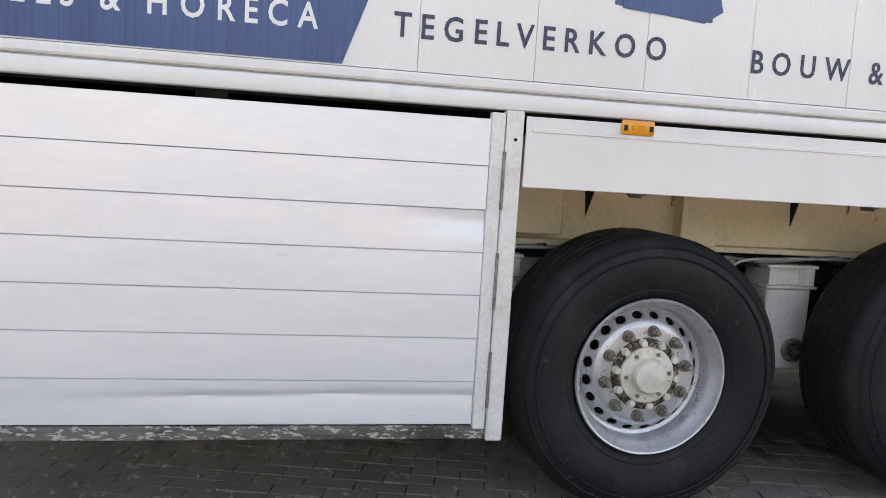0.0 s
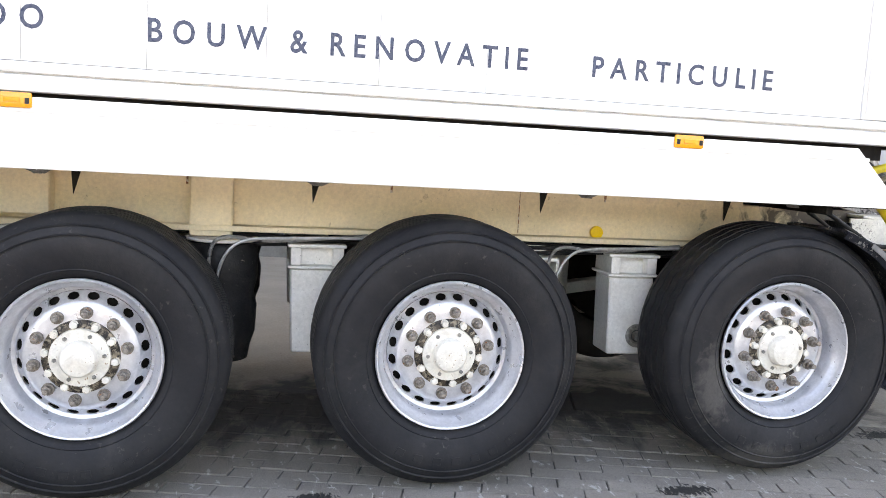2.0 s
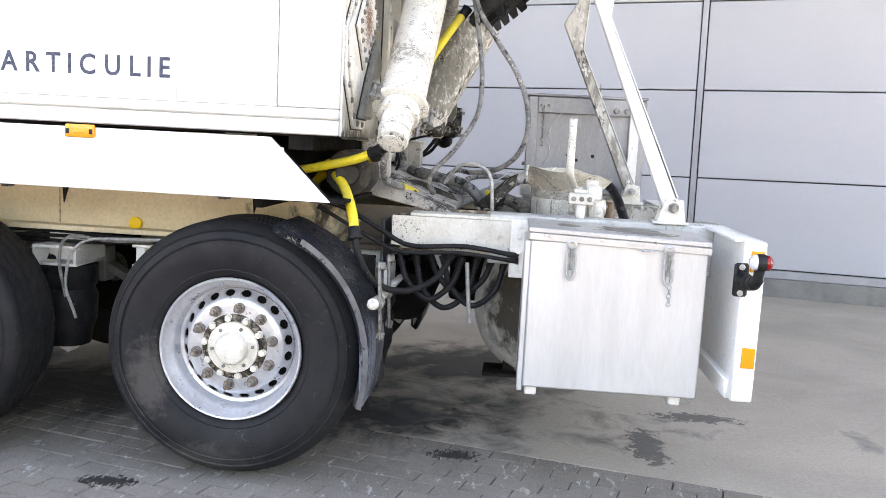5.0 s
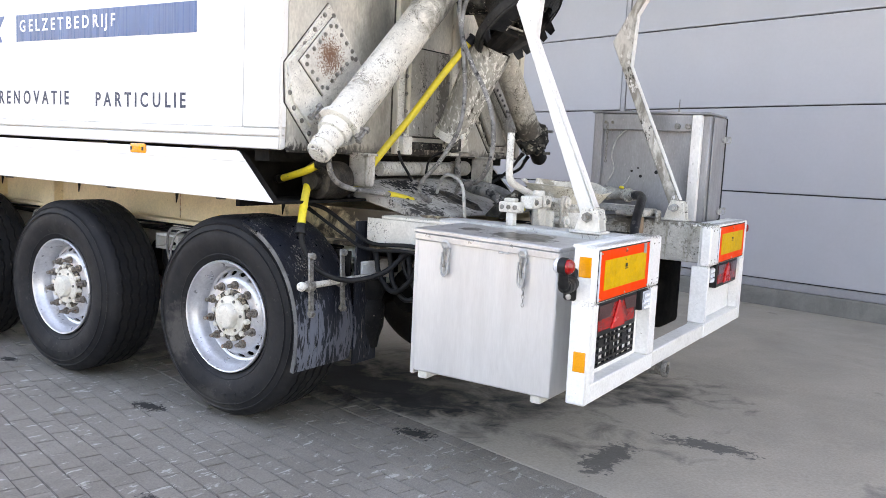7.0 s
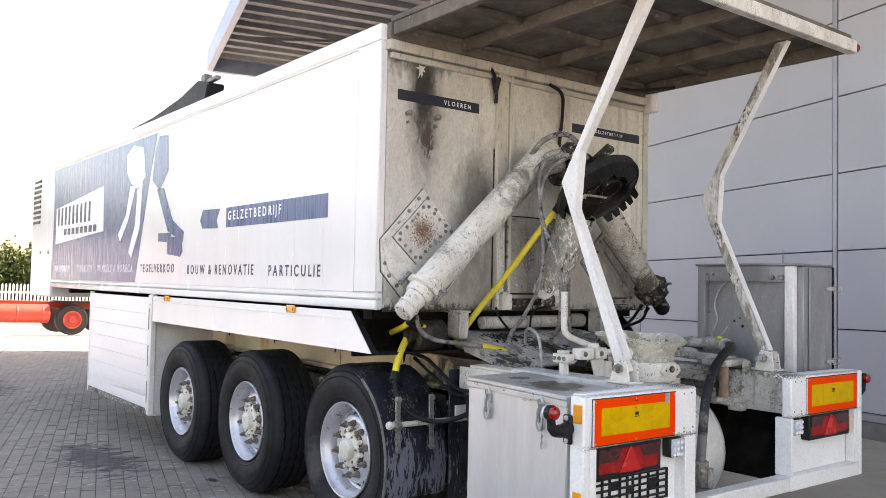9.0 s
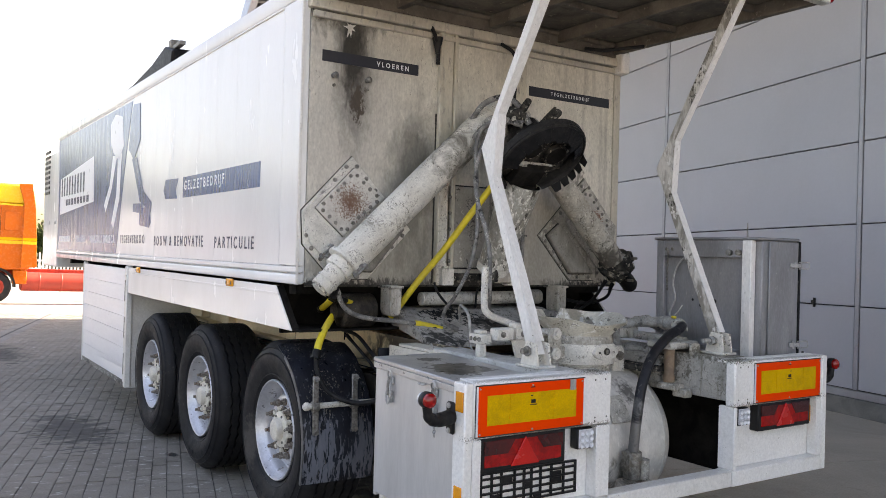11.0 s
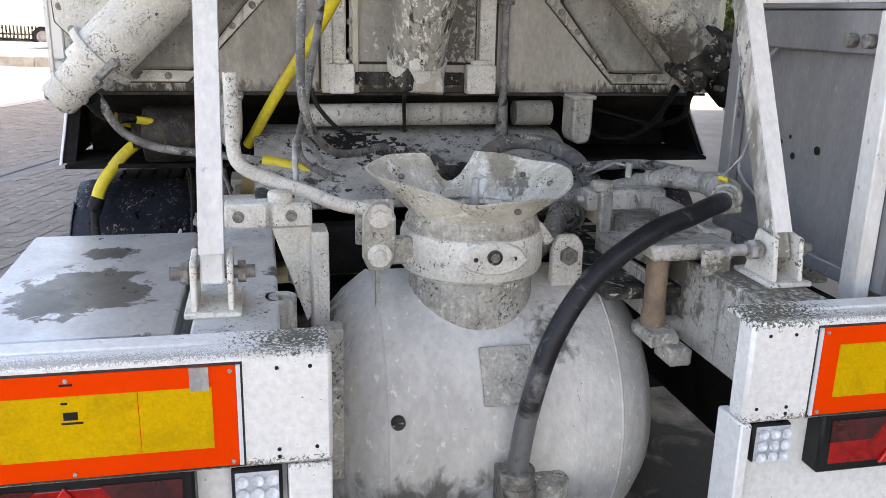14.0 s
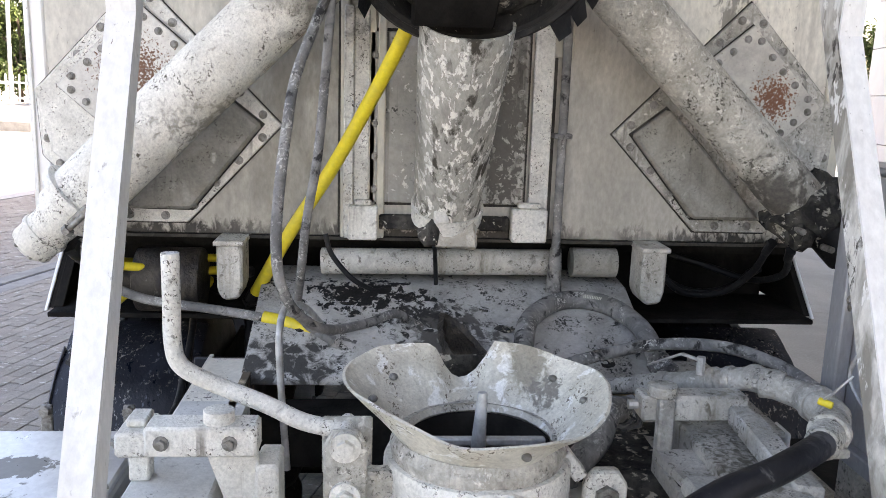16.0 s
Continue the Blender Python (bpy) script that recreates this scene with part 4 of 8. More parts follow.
# locker in the side with aluminium planks
LX0, LX1 = -1.27, 0.795
part("locker_core", box(LX0 + 0.01, LX1 + 0.06, YL + 0.03, 3.55, 0.32, 1.36, 0), DARK, T)
zs = [0.336, 0.491, 0.646, 0.798, 0.948, 1.096, 1.247, 1.408]
for a, b in zip(zs, zs[1:]):
    bm = bmesh.new()
    bmesh.ops.create_grid(bm, x_segments=90, y_segments=16, size=0.5)
    levels = (0.0, 0.012, 0.05, 0.13, 0.21, 0.29, 0.37, 0.45, 0.53, 0.59, 0.65, 0.70, 0.75, 0.82, 0.93, 0.988, 1.0)
    for v in bm.verts:
        v.co.y = levels[round((v.co.y + 0.5) * 16)] - 0.5
        px, pz = LX0 + (LX1 - 0.02 - LX0) * (v.co.x + 0.5), a + 0.0008 + (b - a - 0.0016) * (v.co.y + 0.5)
        k = v.co.y + 0.5
        dent = 0.0008 * noise.noise(Vector((px * 2.0, pz * 5, 0)))
        if a < 0.34:
            # long crease pressed into the lowest plank
            e = k - 0.72 + 0.10 * max(0, 0.45 - px)
            dent += (0.009 * math.exp(-abs(e) / (0.30 if e < 0 else 0.05))) * min(1.0, max(0.0, (px + 0.62) / 0.5))
        if 0.93 < a < 0.96:
            dent += 0.013 * math.exp(-((k - 0.75) / 0.30) ** 2) * min(1.0, max(0.0, (px - 0.42) / 0.33))
        edge = 0.0035 if k < 0.005 or k > 0.995 else 0.0
        v.co = (px, SY + dent + edge, pz)
    bmesh.ops.recalc_face_normals(bm, faces=bm.faces[:])
    ext = bmesh.ops.extrude_face_region(bm, geom=bm.faces[:])
    for v in ext["geom"]:
        if isinstance(v, bmesh.types.BMVert):
            v.co.y = SY + 0.03
    bmesh.ops.recalc_face_normals(bm, faces=bm.faces[:])
    part("plank", bm, ALU, T)
part("locker_post", join(box(LX1 - 0.018, LX1 + 0.03, SY - 0.004, SY + 0.04, 0.32, 1.43, 0.004), box(LX1 + 0.033, LX1 + 0.094, SY - 0.008, SY + 0.045, 0.278, 1.44, 0.005)), WHITE_DIRTY, T)
part("locker_post", box(LX0 - 0.03, LX0 - 0.002, SY - 0.006, SY + 0.04, 0.278, 1.43, 0.005), WHITE_DIRTY, T)
for z in (0.40, 0.75, 1.10):
    part("hinge", cyl((LX1 + 0.031, SY - 0.008, z), (LX1 + 0.031, SY - 0.008, z + 0.20), 0.006, seg=8), BOLT, T)
bm = box(LX0 - 0.03, LX1 + 0.03, SY + 0.002, SY + 0.05, 0.283, 0.332, 0.004)
part("sill", bm, M("scuffed_sill_paint", (0.16, 0.15, 0.135), (0.05, 0.047, 0.043), (0.42, 0.62), 6.0, 0.6, bump=0.3, c3=(0.52, 0.50, 0.46), s3=48.0, m3=(0.55, 0.59), stretch=(0.6, 1, 1.5)), T, "scuffed black and white sill")
part("screw", bolt((LX1 + 0.066, SY - 0.008, 1.342), (0, -1, 0), 0.004, 0.004), BLACK, T)
# tread plate closing the locker towards the wheels
tread = part("tread_plate", box(LX1 + 0.062, LX1 + 0.070, SY + 0.046, 3.55, 0.27, 1.40, 0), WHITE_DIRTY, T, "white painted tread plate")
knob = []
for i in range(24):
    for j in range(14):
        y, z = SY + 0.065 + 0.048 * j, 0.30 + 0.046 * i
        s = 1 if (i + j) % 2 else -1
        knob.append(bar((LX1 + 0.071, y - 0.012, z - s * 0.012), (LX1 + 0.071, y + 0.012, z + s * 0.012), 0.004, 0.008, 0.0, up=(0, 0, 1)))
part("tread_pattern", join(*knob), WHITE_DIRTY, tread)

# chassis
for s in (-1, 1):
    y = YC + s * 0.56
    part("chassis_beam", join(box(-3.2, 4.45, y - 0.01, y + 0.01, 0.95, 1.40, 0), box(4.45, 5.45, y - 0.01, y + 0.01, 0.95, 1.13, 0), box(-3.2, 5.45, y - 0.09, y + 0.09, 0.925, 0.950, 0.003), box(-3.2, 4.45, y - 0.09, y + 0.09, 1.40, 1.42, 0.003)), CREAM, T, "cream painted chassis beam")
    # cream brackets, coloured near-black for the shade they hang in
    for xx in (1.385, 2.36, 3.395, 4.32):
        part("gusset", prism([(xx - 0.034, 1.24), (xx + 0.034, 1.24), (xx - 0.020, 1.06)], "y", y + s * 0.10, y + s * 0.108), DARK, T, "bracket behind the skirt, its shade painted dark")
    for xx in (1.80, 2.69, 3.72):
        part("gusset", prism([(y - s * 0.0, 1.40), (y + s * 0.085, 1.40), (y + s * 0.0, 1.08)], "x", xx, xx + 0.010), RUST, T)
    part("beam_seam", box(3.30, 3.304, min(y + s * 0.0105, y + s * 0.013), max(y + s * 0.0105, y + s * 0.013), 0.955, 1.395, 0), RUST, T)
    for xx in (1.912,):
        part("hanger", box(xx - 0.09, xx + 0.09, y + s * 0.01 - 0.07, y + s * 0.01 + 0.07, 0.90, 1.40, 0.006), CREAM, T)
for xx in (1.30, 2.275, 3.345, 4.27):
    part("skirt_bracket", join(bar((xx, SY + 0.03, 1.20), (xx + 0.06, SY + 0.09, 1.165), 0.05, 0.006), bar((xx + 0.06, SY + 0.09, 1.165), (xx + 0.12, SY + 0.03, 1.20), 0.05, 0.006), bar((xx + 0.06, SY + 0.03, 1.3), (xx + 0.06, 3.5, 1.38), 0.03, 0.03)), BOLT, T)
for k, z in enumerate((0.872, 0.888, 0.908)):
    part("air_line", tube([(0.95 + 0.47 * n, YC - 0.60 - 0.012 * (k % 2), z + 0.008 * math.sin(2.3 * n + 1.7 * k)) for n in range(9)], 0.010 - 0.001 * k, 8), RUBBER, T, "black air line along the chassis beam")
# added sheet that closes the rear cavity, black for its shade
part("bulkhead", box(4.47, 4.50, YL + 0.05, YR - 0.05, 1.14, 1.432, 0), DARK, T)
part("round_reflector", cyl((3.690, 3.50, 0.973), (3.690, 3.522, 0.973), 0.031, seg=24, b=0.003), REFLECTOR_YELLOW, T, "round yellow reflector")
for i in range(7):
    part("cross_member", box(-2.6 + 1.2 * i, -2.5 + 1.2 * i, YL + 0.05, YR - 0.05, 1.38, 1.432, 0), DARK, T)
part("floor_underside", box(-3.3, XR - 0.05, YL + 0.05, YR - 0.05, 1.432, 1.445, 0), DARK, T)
HX = (1.490, 2.884, 4.368)
HZ = 0.488
HDZ = (0.0, 0.022, 0.050)
for xx in HX:
    part("axle", cyl((xx, 2.98, HZ), (xx, 5.2, HZ), 0.06, seg=16), DARK, T)
    for s in (-1, 1):
        y = YC + s * 0.58
        part("suspension_arm", join(bar((xx - 0.50, y, 0.50), (xx + 0.05, y, 0.58), 0.10, 0.07), bar((xx + 0.05, y, 0.58), (xx + 0.5, y, 0.34), 0.10, 0.05), box(xx - 0.08, xx + 0.10, y - 0.07, y + 0.07, 0.46, 0.68, 0.01)), WHITE_DIRTY, T)
        if xx == HX[0]:
            part("air_bellows", lathe([(0.0, 0.36), (0.12, 0.36), (0.13, 0.42), (0.150, 0.48), (0.155, 0.60), (0.14, 0.66), (0.155, 0.72), (0.155, 0.86), (0.145, 0.875), (0.0, 0.88)], (xx + 0.468, y, 0), (0, 0, 1), 28), RUBBER, T, "black rubber air spring")
            part("spring_seat", lathe([(0.0, 0.882), (0.15, 0.882), (0.155, 0.886), (0.155, 0.896), (0.0, 0.898)], (xx + 0.468, y, 0), (0, 0, 1), 28), WHITE_DIRTY, T, "pale round air spring lid")
        else:
            part("air_bellows", lathe([(0.0, 0.36), (0.10, 0.36), (0.11, 0.42), (0.13, 0.48), (0.135, 0.60), (0.12, 0.64), (0.138, 0.68), (0.135, 0.755), (0.0, 0.76)], (xx + 0.468, y, 0), (0, 0, 1), 24), RUBBER, T, "black rubber air spring")
            part("spring_seat", join(box(xx + 0.36, xx + 0.58, y - 0.14, y + 0.14, 0.762, 0.775, 0.003), box(xx + 0.36, xx + 0.58, y - 0.14, y + 0.14, 0.845, 0.86, 0.003), box(xx + 0.36, xx + 0.375, y - 0.14, y + 0.14, 0.775, 0.845, 0.002), box(xx + 0.565, xx + 0.58, y - 0.14, y + 0.14, 0.775, 0.845, 0.002), box(xx + 0.38, xx + 0.56, y - 0.02, y + 0.02, 0.775, 0.92, 0.002)), WHITE_DIRTY, T, "pale air spring seat")
        b = part("axle_bracket", prism([(xx - 0.630, 0.775), (xx - 0.405, 0.775), (xx - 0.410, 0.40), (xx - 0.618, 0.40)], "y", y - 0.09, y + 0.09, 0.008), WHITE_DIRTY, T, "white suspension hanger bracket")
        part("bracket_top", join(box(xx - 0.645, xx - 0.39, y - 0.11, y + 0.11, 0.777, 0.79, 0.003), box(xx - 0.645, xx - 0.39, y - 0.11, y + 0.11, 0.87, 0.885, 0.003), box(xx - 0.63, xx - 0.585, y - 0.10, y + 0.10, 0.79, 0.87, 0.003), box(xx - 0.45, xx - 0.40, y - 0.10, y + 0.10, 0.79, 0.87, 0.003), box(xx - 0.60, xx - 0.45, y - 0.05, y + 0.05, 0.79, 0.87, 0.0)), WHITE_DIRTY, b)
        for f in (-1, 1):
            part("pivot_bolt", join(lathe([(0.030, 0.0), (0.056, 0.0), (0.056, 0.012), (0.050, 0.016), (0.044, 0.016), (0.040, 0.006), (0.030, 0.006)], (xx - 0.472, y + f * 0.09, 0.492), (0, f, 0), 24), cyl((xx - 0.472, y + f * 0.09, 0.492), (xx - 0.472, y + f * 0.125, 0.492), 0.025, seg=6)), BOLT, b)
            part("pivot_seat", lathe([(0.036, 0.0), (0.0, 0.002)], (xx - 0.472, y + f * 0.0925, 0.492), (0, f, 0), 20), SHADE_GRIME, b)
    part("brake_chamber", cyl((xx + 0.18, 3.55, 0.72), (xx + 0.42, 3.55, 0.74), 0.085, seg=20, b=0.02), DARK, T)
    part("air_line", tube([(xx - 0.95, 3.36, 0.62), (xx - 0.97, 3.34, 0.80), (xx - 0.92, 3.34, 0.91), (xx - 0.70, 3.36, 0.90), (xx - 0.3, 3.40, 0.93)], 0.008, 8), HOSE_GREY, T)
    part("air_line", tube([(xx - 0.90, 3.36, 0.52), (xx - 0.94, 3.34, 0.70), (xx - 0.86, 3.33, 0.885), (xx - 0.6, 3.36, 0.915), (xx, 3.42, 0.92)], 0.007, 8), CHAIN, T)
part("cream_cross_box", box(0.92, 1.27, 3.44, 3.62, 0.97, 1.40, 0.006), CREAM, T)
part("landing_box", box(0.90, 1.9, 3.60, 4.55, 0.45, 0.95, 0.01), WHITE_DIRTY, T)


# wheels
def vent_ring(y, yi, r1, r2, n=20, rh=0.018):
    """A ring with a row of oval hand holes through it."""
    bm = bmesh.new()
    rm = (r1 + r2) / 2
    sect = math.tau / n

    def v(r, a):
        k = (r - r1) / (r2 - r1)
        return bm.verts.new((r * math.cos(a), y + (yi - y) * k, r * math.sin(a)))
    for i in range(n):
        a0, am, a1 = i * sect, (i + 0.5) * sect, (i + 1) * sect
        outer = [v(r1, a0), v(r1, am), v(r1, a1), v(rm, a1), v(r2, a1), v(r2, am), v(r2, a0), v(rm, a0)]
        inner = []
        for k in range(8):
            t = -3 * math.pi / 4 + k * math.pi / 4
            inner.append(v(rm + 0.0135 * math.sin(t), am + rh * 1.25 * math.cos(t) / rm))
        deep = [bm.verts.new((q.co.x, q.co.y + 0.012, q.co.z)) for q in inner]
        for k in range(8):
            j = (k + 1) % 8
            bm.faces.new((outer[k], outer[j], inner[j], inner[k]))
            bm.faces.new((inner[k], inner[j], deep[j], deep[k]))
    bmesh.ops.remove_doubles(bm, verts=bm.verts[:], dist=1e-5)
    bmesh.ops.recalc_face_normals(bm, faces=bm.faces[:])
    return bm


def wheel(x):
    """Built at the left hub; y runs inwards."""
    c = Vector((x, 2.915, HZ))
    hub = part("wheel", lathe([(0, 0.010), (0.045, 0.008), (0.060, 0.013), (0.067, 0.024), (0.069, 0.048), (0.078, 0.050), (0.108, 0.052), (0.110, 0.060), (0.110, 0.10), (0.10, 0.12), (0.10, 0.36), (0, 0.36)], c, (0, 1, 0), 40), HUB, T, "silver steel wheel with black tyre", at=c)
    prof = [(0.300, 0.045), (0.318, 0.020), (0.350, 0.004), (0.400, -0.012), (0.440, -0.014), (0.480, -0.004), (0.510, 0.016), (0.528, 0.034), (0.540, 0.050)]
    for k in range(5):
        g = 0.083 + 0.058 * k
        prof += [(0.543, g - 0.007), (0.524, g - 0.005), (0.524, g + 0.005), (0.543, g + 0.007)]
    prof += [(0.540, 0.346), (0.510, 0.375), (0.44, 0.398), (0.36, 0.39), (0.30, 0.35)]
    ty = lathe(prof, c, (0, 1, 0), 160)
    for v in ty.verts:
        # the grooves run round in a zigzag
        if (v.co - c).xz.length > 0.5195 and 0.06 < v.co.y - c.y < 0.335:
            a = math.atan2(v.co.z - c.z, v.co.x - c.x) / math.tau * 40
            v.co.y += 0.024 * abs(a - math.floor(a + 0.5)) - 0.006
    for v in ty.verts:
        if v.co.z < HZ - 0.538:
            v.co.z = HZ - 0.538
    tyre = part("tyre", ty, TYRE, hub)
    part("sidewall_rib", join(lathe([(0.330, 0.013), (0.336, 0.007), (0.342, 0.010)], c, (0, 1, 0), 72), lathe([(0.494, 0.004), (0.500, 0.001), (0.506, 0.011)], c, (0, 1, 0), 72), lathe([(0.462, -0.014), (0.466, -0.016), (0.470, -0.009)], c, (0, 1, 0), 72)), TYRE, hub)
    marks = []
    for k in range(23, 30):
        a = math.tau * k / 34
        e, q = Vector((math.cos(a), 0, math.sin(a))), Vector((-math.sin(a), 0, math.cos(a)))
        m0 = c + e * 0.425 + Vector((0, -0.0135, 0))
        marks.append(bar(m0 - q * 0.020, m0 + q * 0.016, 0.0045, 0.030, 0.001, up=tuple(e)))
    pieces("sidewall_marking", marks, TYRE, hub)
    rim = part("rim", join(lathe([(0.292, 0.046), (0.303, 0.030), (0.3035, 0.018), (0.299, 0.012), (0.293, 0.014), (0.288, 0.026), (0.283, 0.050), (0.270, 0.062), (0.262, 0.085), (0.257, 0.130), (0.243, 0.135)], c, (0, 1, 0), 80)), RIM, hub)
    ring = vent_ring(0.088, 0.132, 0.207, 0.243)
    ring.transform(Matrix.Translation(c))
    part("disc", join(ring, lathe([(0.207, 0.088), (0.195, 0.080), (0.180, 0.078), (0.136, 0.078)], c, (0, 1, 0), 80)), RIM, hub)
    part("hub_flange", lathe([(0.108, 0.062), (0.126, 0.064), (0.138, 0.070), (0.141, 0.082), (0.141, 0.10)], c, (0, 1, 0), 48), GREASE, hub, "greasy dark hub flange")
    part("drum", lathe([(0.0, 0.15), (0.27, 0.15), (0.28, 0.36), (0.0, 0.36)], c, (0, 1, 0), 40), DARK, hub)
    first = second = third = None
    for k in range(10):
        a = math.tau * k / 10 + 0.2
        p = c + Vector((0.1675 * math.cos(a), 0.080, 0.1675 * math.sin(a)))
        if k == 0:
            first = part("wheel_nut", join(cyl(p, p + Vector((0, -0.014, 0)), 0.023, seg=16), cyl(p, p + Vector((0, -0.034, 0)), 0.0165, seg=6, b=0.002), cyl(p, p + Vector((0, -0.056, 0)), 0.011, seg=10, b=0.002)), NUT, hub, at=p)
            p0 = p
        else:
            share(first, hub, p - p0)
        b = math.tau * k / 10 + 0.5
        q = c + Vector((0.124 * math.cos(b), 0.076, 0.124 * math.sin(b)))
        if k == 0:
            second = part("hub_bolt", join(cyl(q, q + Vector((0, -0.012, 0)), 0.017, seg=12), cyl(q, q + Vector((0, -0.028, 0)), 0.0145, seg=6, b=0.002)), HUB, hub, at=q)
            q0 = q
        else:
            share(second, hub, q - q0)
    for k in range(6):
        b = math.tau * k / 6 + 0.1
        q = c + Vector((0.088 * math.cos(b), 0.052, 0.088 * math.sin(b)))
        if k == 0:
            third = part("cap_screw", cyl(q, q + Vector((0, -0.008, 0)), 0.008, seg=6), BOLT, hub, at=q)
            q0 = q
        else:
            share(third, hub, q - q0)
    return hub


w0 = wheel(HX[0])
rel = ORIGIN[w0.name] - ORIGIN[T.name]
for i, xx in enumerate(HX):
    if i:
        copy_thing(w0, Matrix.Translation(rel + Vector((xx - HX[0], 0, HDZ[i]))))
    copy_thing(w0, Matrix.Translation((rel[0] + xx - HX[0], 2 * (YC) - 2.915 - ORIGIN[T.name][1], HZ + HDZ[i])) @ Matrix.Rotation(math.pi, 4, "Z"))


# ---- rear of the trailer ----
def mirror(pts):
    return [(2 * YC - y, z) for y, z in pts]


part("rear_wall", box(XR - 0.010, XR, YL + 0.052, YR - 0.052, Z0, 3.056, 0.002), REAR_WALL, T, "dirty cream rear wall with black soot stains and painted shade")
part("rear_corner_post", box(XR + 0.001, XR + 0.008, YL - 0.004, YL + 0.012, Z0, 3.06, 0.003), WHITE_DIRTY, T)
part("rear_corner_post", box(XR + 0.001, XR + 0.012, YR - 0.06, YR + 0.004, Z0, 3.06, 0.004), REAR, T)
part("rear_rib", join(box(XR, XR + 0.035, 3.76, 3.785, Z0, 3.03, 0.004), box(XR, XR + 0.022, 3.79, 3.865, Z0, 3.03, 0.004), box(XR, XR + 0.035, 3.87, 3.895, Z0, 3.03, 0.004)), REAR, T)
part("rear_rib", join(box(XR, XR + 0.025, 4.36, 4.40, 2.0, 3.03, 0.004), box(XR, XR + 0.012, 4.40, 4.46, 2.0, 3.03, 0.004)), REAR, T)
part("rear_header", join(box(XR - 0.01, XR + 0.05, YL + 0.03, YR - 0.03, 3.00, 3.06, 0.006), box(XR, XR + 0.03, YL + 0.06, YR - 0.06, 2.955, 2.99, 0.004)), REAR, T)
part("hinge_bracket", box(XR - 0.02, XR + 0.10, YR - 0.075, YR + 0.006, 2.95, 3.10, 0.01), WHITE_DIRTY, T)
# filler strip added so that no light comes through above the header
part("hatch_hinge", join(box(XR - 0.01, XR + 0.035, YL + 0.04, YR - 0.04, 3.062, 3.164, 0.006), cyl((XR + 0.04, YL + 0.06, 3.15), (XR + 0.04, YR - 0.06, 3.15), 0.018, seg=12)), HATCH_DARK, T, "dark strip added to close the gap below the hatch")
splat = []
for k in range(13):
    a, r = math.tau * k / 13 + 0.6 * random.random(), 0.012 + 0.055 * random.random() ** 2
    splat.append(prism([(3.15 + 0.012 * math.sin(a), 2.93 - 0.012 * math.cos(a)), (3.15 + r * math.cos(a), 2.93 + r * math.sin(a)), (3.15 - 0.012 * math.sin(a), 2.93 + 0.012 * math.cos(a))], "x", XR, XR + 0.003))
part("plaster_splash", join(*splat, cyl((XR, 3.15, 2.93), (XR + 0.006, 3.15, 2.93), 0.018, seg=14)), FENCE, T, "white splash of plaster on the soot")
part("name_strip", box(XR, XR + 0.003, 2.98, 3.62, 2.715, 2.78, 0), NAVY, T)
lettering("VLOEREN", 3.33, 3.55, 2.732, 2.762, "rear", XR + 0.003, LETTER_WHITE, T)
part("name_strip", box(XR, XR + 0.003, 4.49, 5.225, 2.705, 2.77, 0), NAVY, T)
lettering("TEGELZETBEDRIJF", 4.68, 5.03, 2.722, 2.752, "rear", XR + 0.003, LETTER_WHITE, T)
for y in (3.05, 3.265):
    part("lamp_socket", join(cyl((XR, y, 2.638), (XR + 0.035, y, 2.638), 0.014, seg=14, b=0.003), ball((XR + 0.038, y, 2.638), 0.018)), BOLT, T)
    part("lamp_socket", cyl((XR, y + 0.005, 2.585), (XR + 0.012, y + 0.005, 2.585), 0.009, seg=10), BOLT, T)
part("cable", tube([(XR + 0.03, 3.68, 3.04), (XR + 0.06, 3.70, 2.96), (XR + 0.04, 3.735, 2.90), (XR + 0.02, 3.75, 2.80)], 0.012, 8), RUBBER, T)
part("cable_gland", lathe([(0, 0), (0.012, 0), (0.035, 0.10), (0, 0.10)], (XR + 0.04, 3.73, 2.86), (0, 0, 1), 12), BLACK, T)
part("cable", tube([(XR + 0.04, 4.22, 3.0), (XR + 0.10, 4.28, 2.93), (XR + 0.06, 4.33, 2.80), (XR + 0.03, 4.34, 2.5), (5.1, 4.25, 2.42)], 0.012, 8), RUBBER, T)

# octagonal bolted plates with the conveyor screws
OCT = [(2.875, 1.86), (2.885, 1.67), (3.07, 1.475), (3.30, 1.475), (3.585, 1.775), (3.18, 2.185)]
SQ = [(3.18, 2.115), (3.375, 1.95), (3.12, 1.72), (2.945, 1.875)]
PAN = [(3.32, 1.52), (3.10, 1.52), (3.30, 1.74), (3.42, 1.86), (3.53, 1.775)]


def along(poly, step, inset):
    """Places for bolts along a polygon's edge."""
    c = Vector((sum(p[0] for p in poly) / len(poly), sum(p[1] for p in poly) / len(poly)))
    out = []
    for a, b in zip(poly, poly[1:] + poly[:1]):
        a, b = Vector(a), Vector(b)
        n = max(1, round((b - a).length / step))
        for k in range(n):
            p = a.lerp(b, (k + 0.5) / n)
            out.append(p + (c - p).normalized() * inset)
    return out


def swell(pts, d):
    """The outline pushed outwards by d."""
    cx, cz = sum(p[0] for p in pts) / len(pts), sum(p[1] for p in pts) / len(pts)
    out = []
    for y, z in pts:
        v = Vector((y - cx, z - cz))
        k = 1 + d * 1.3 / v.length
        out.append((cx + v[0] * k, cz + v[1] * k))
    return out


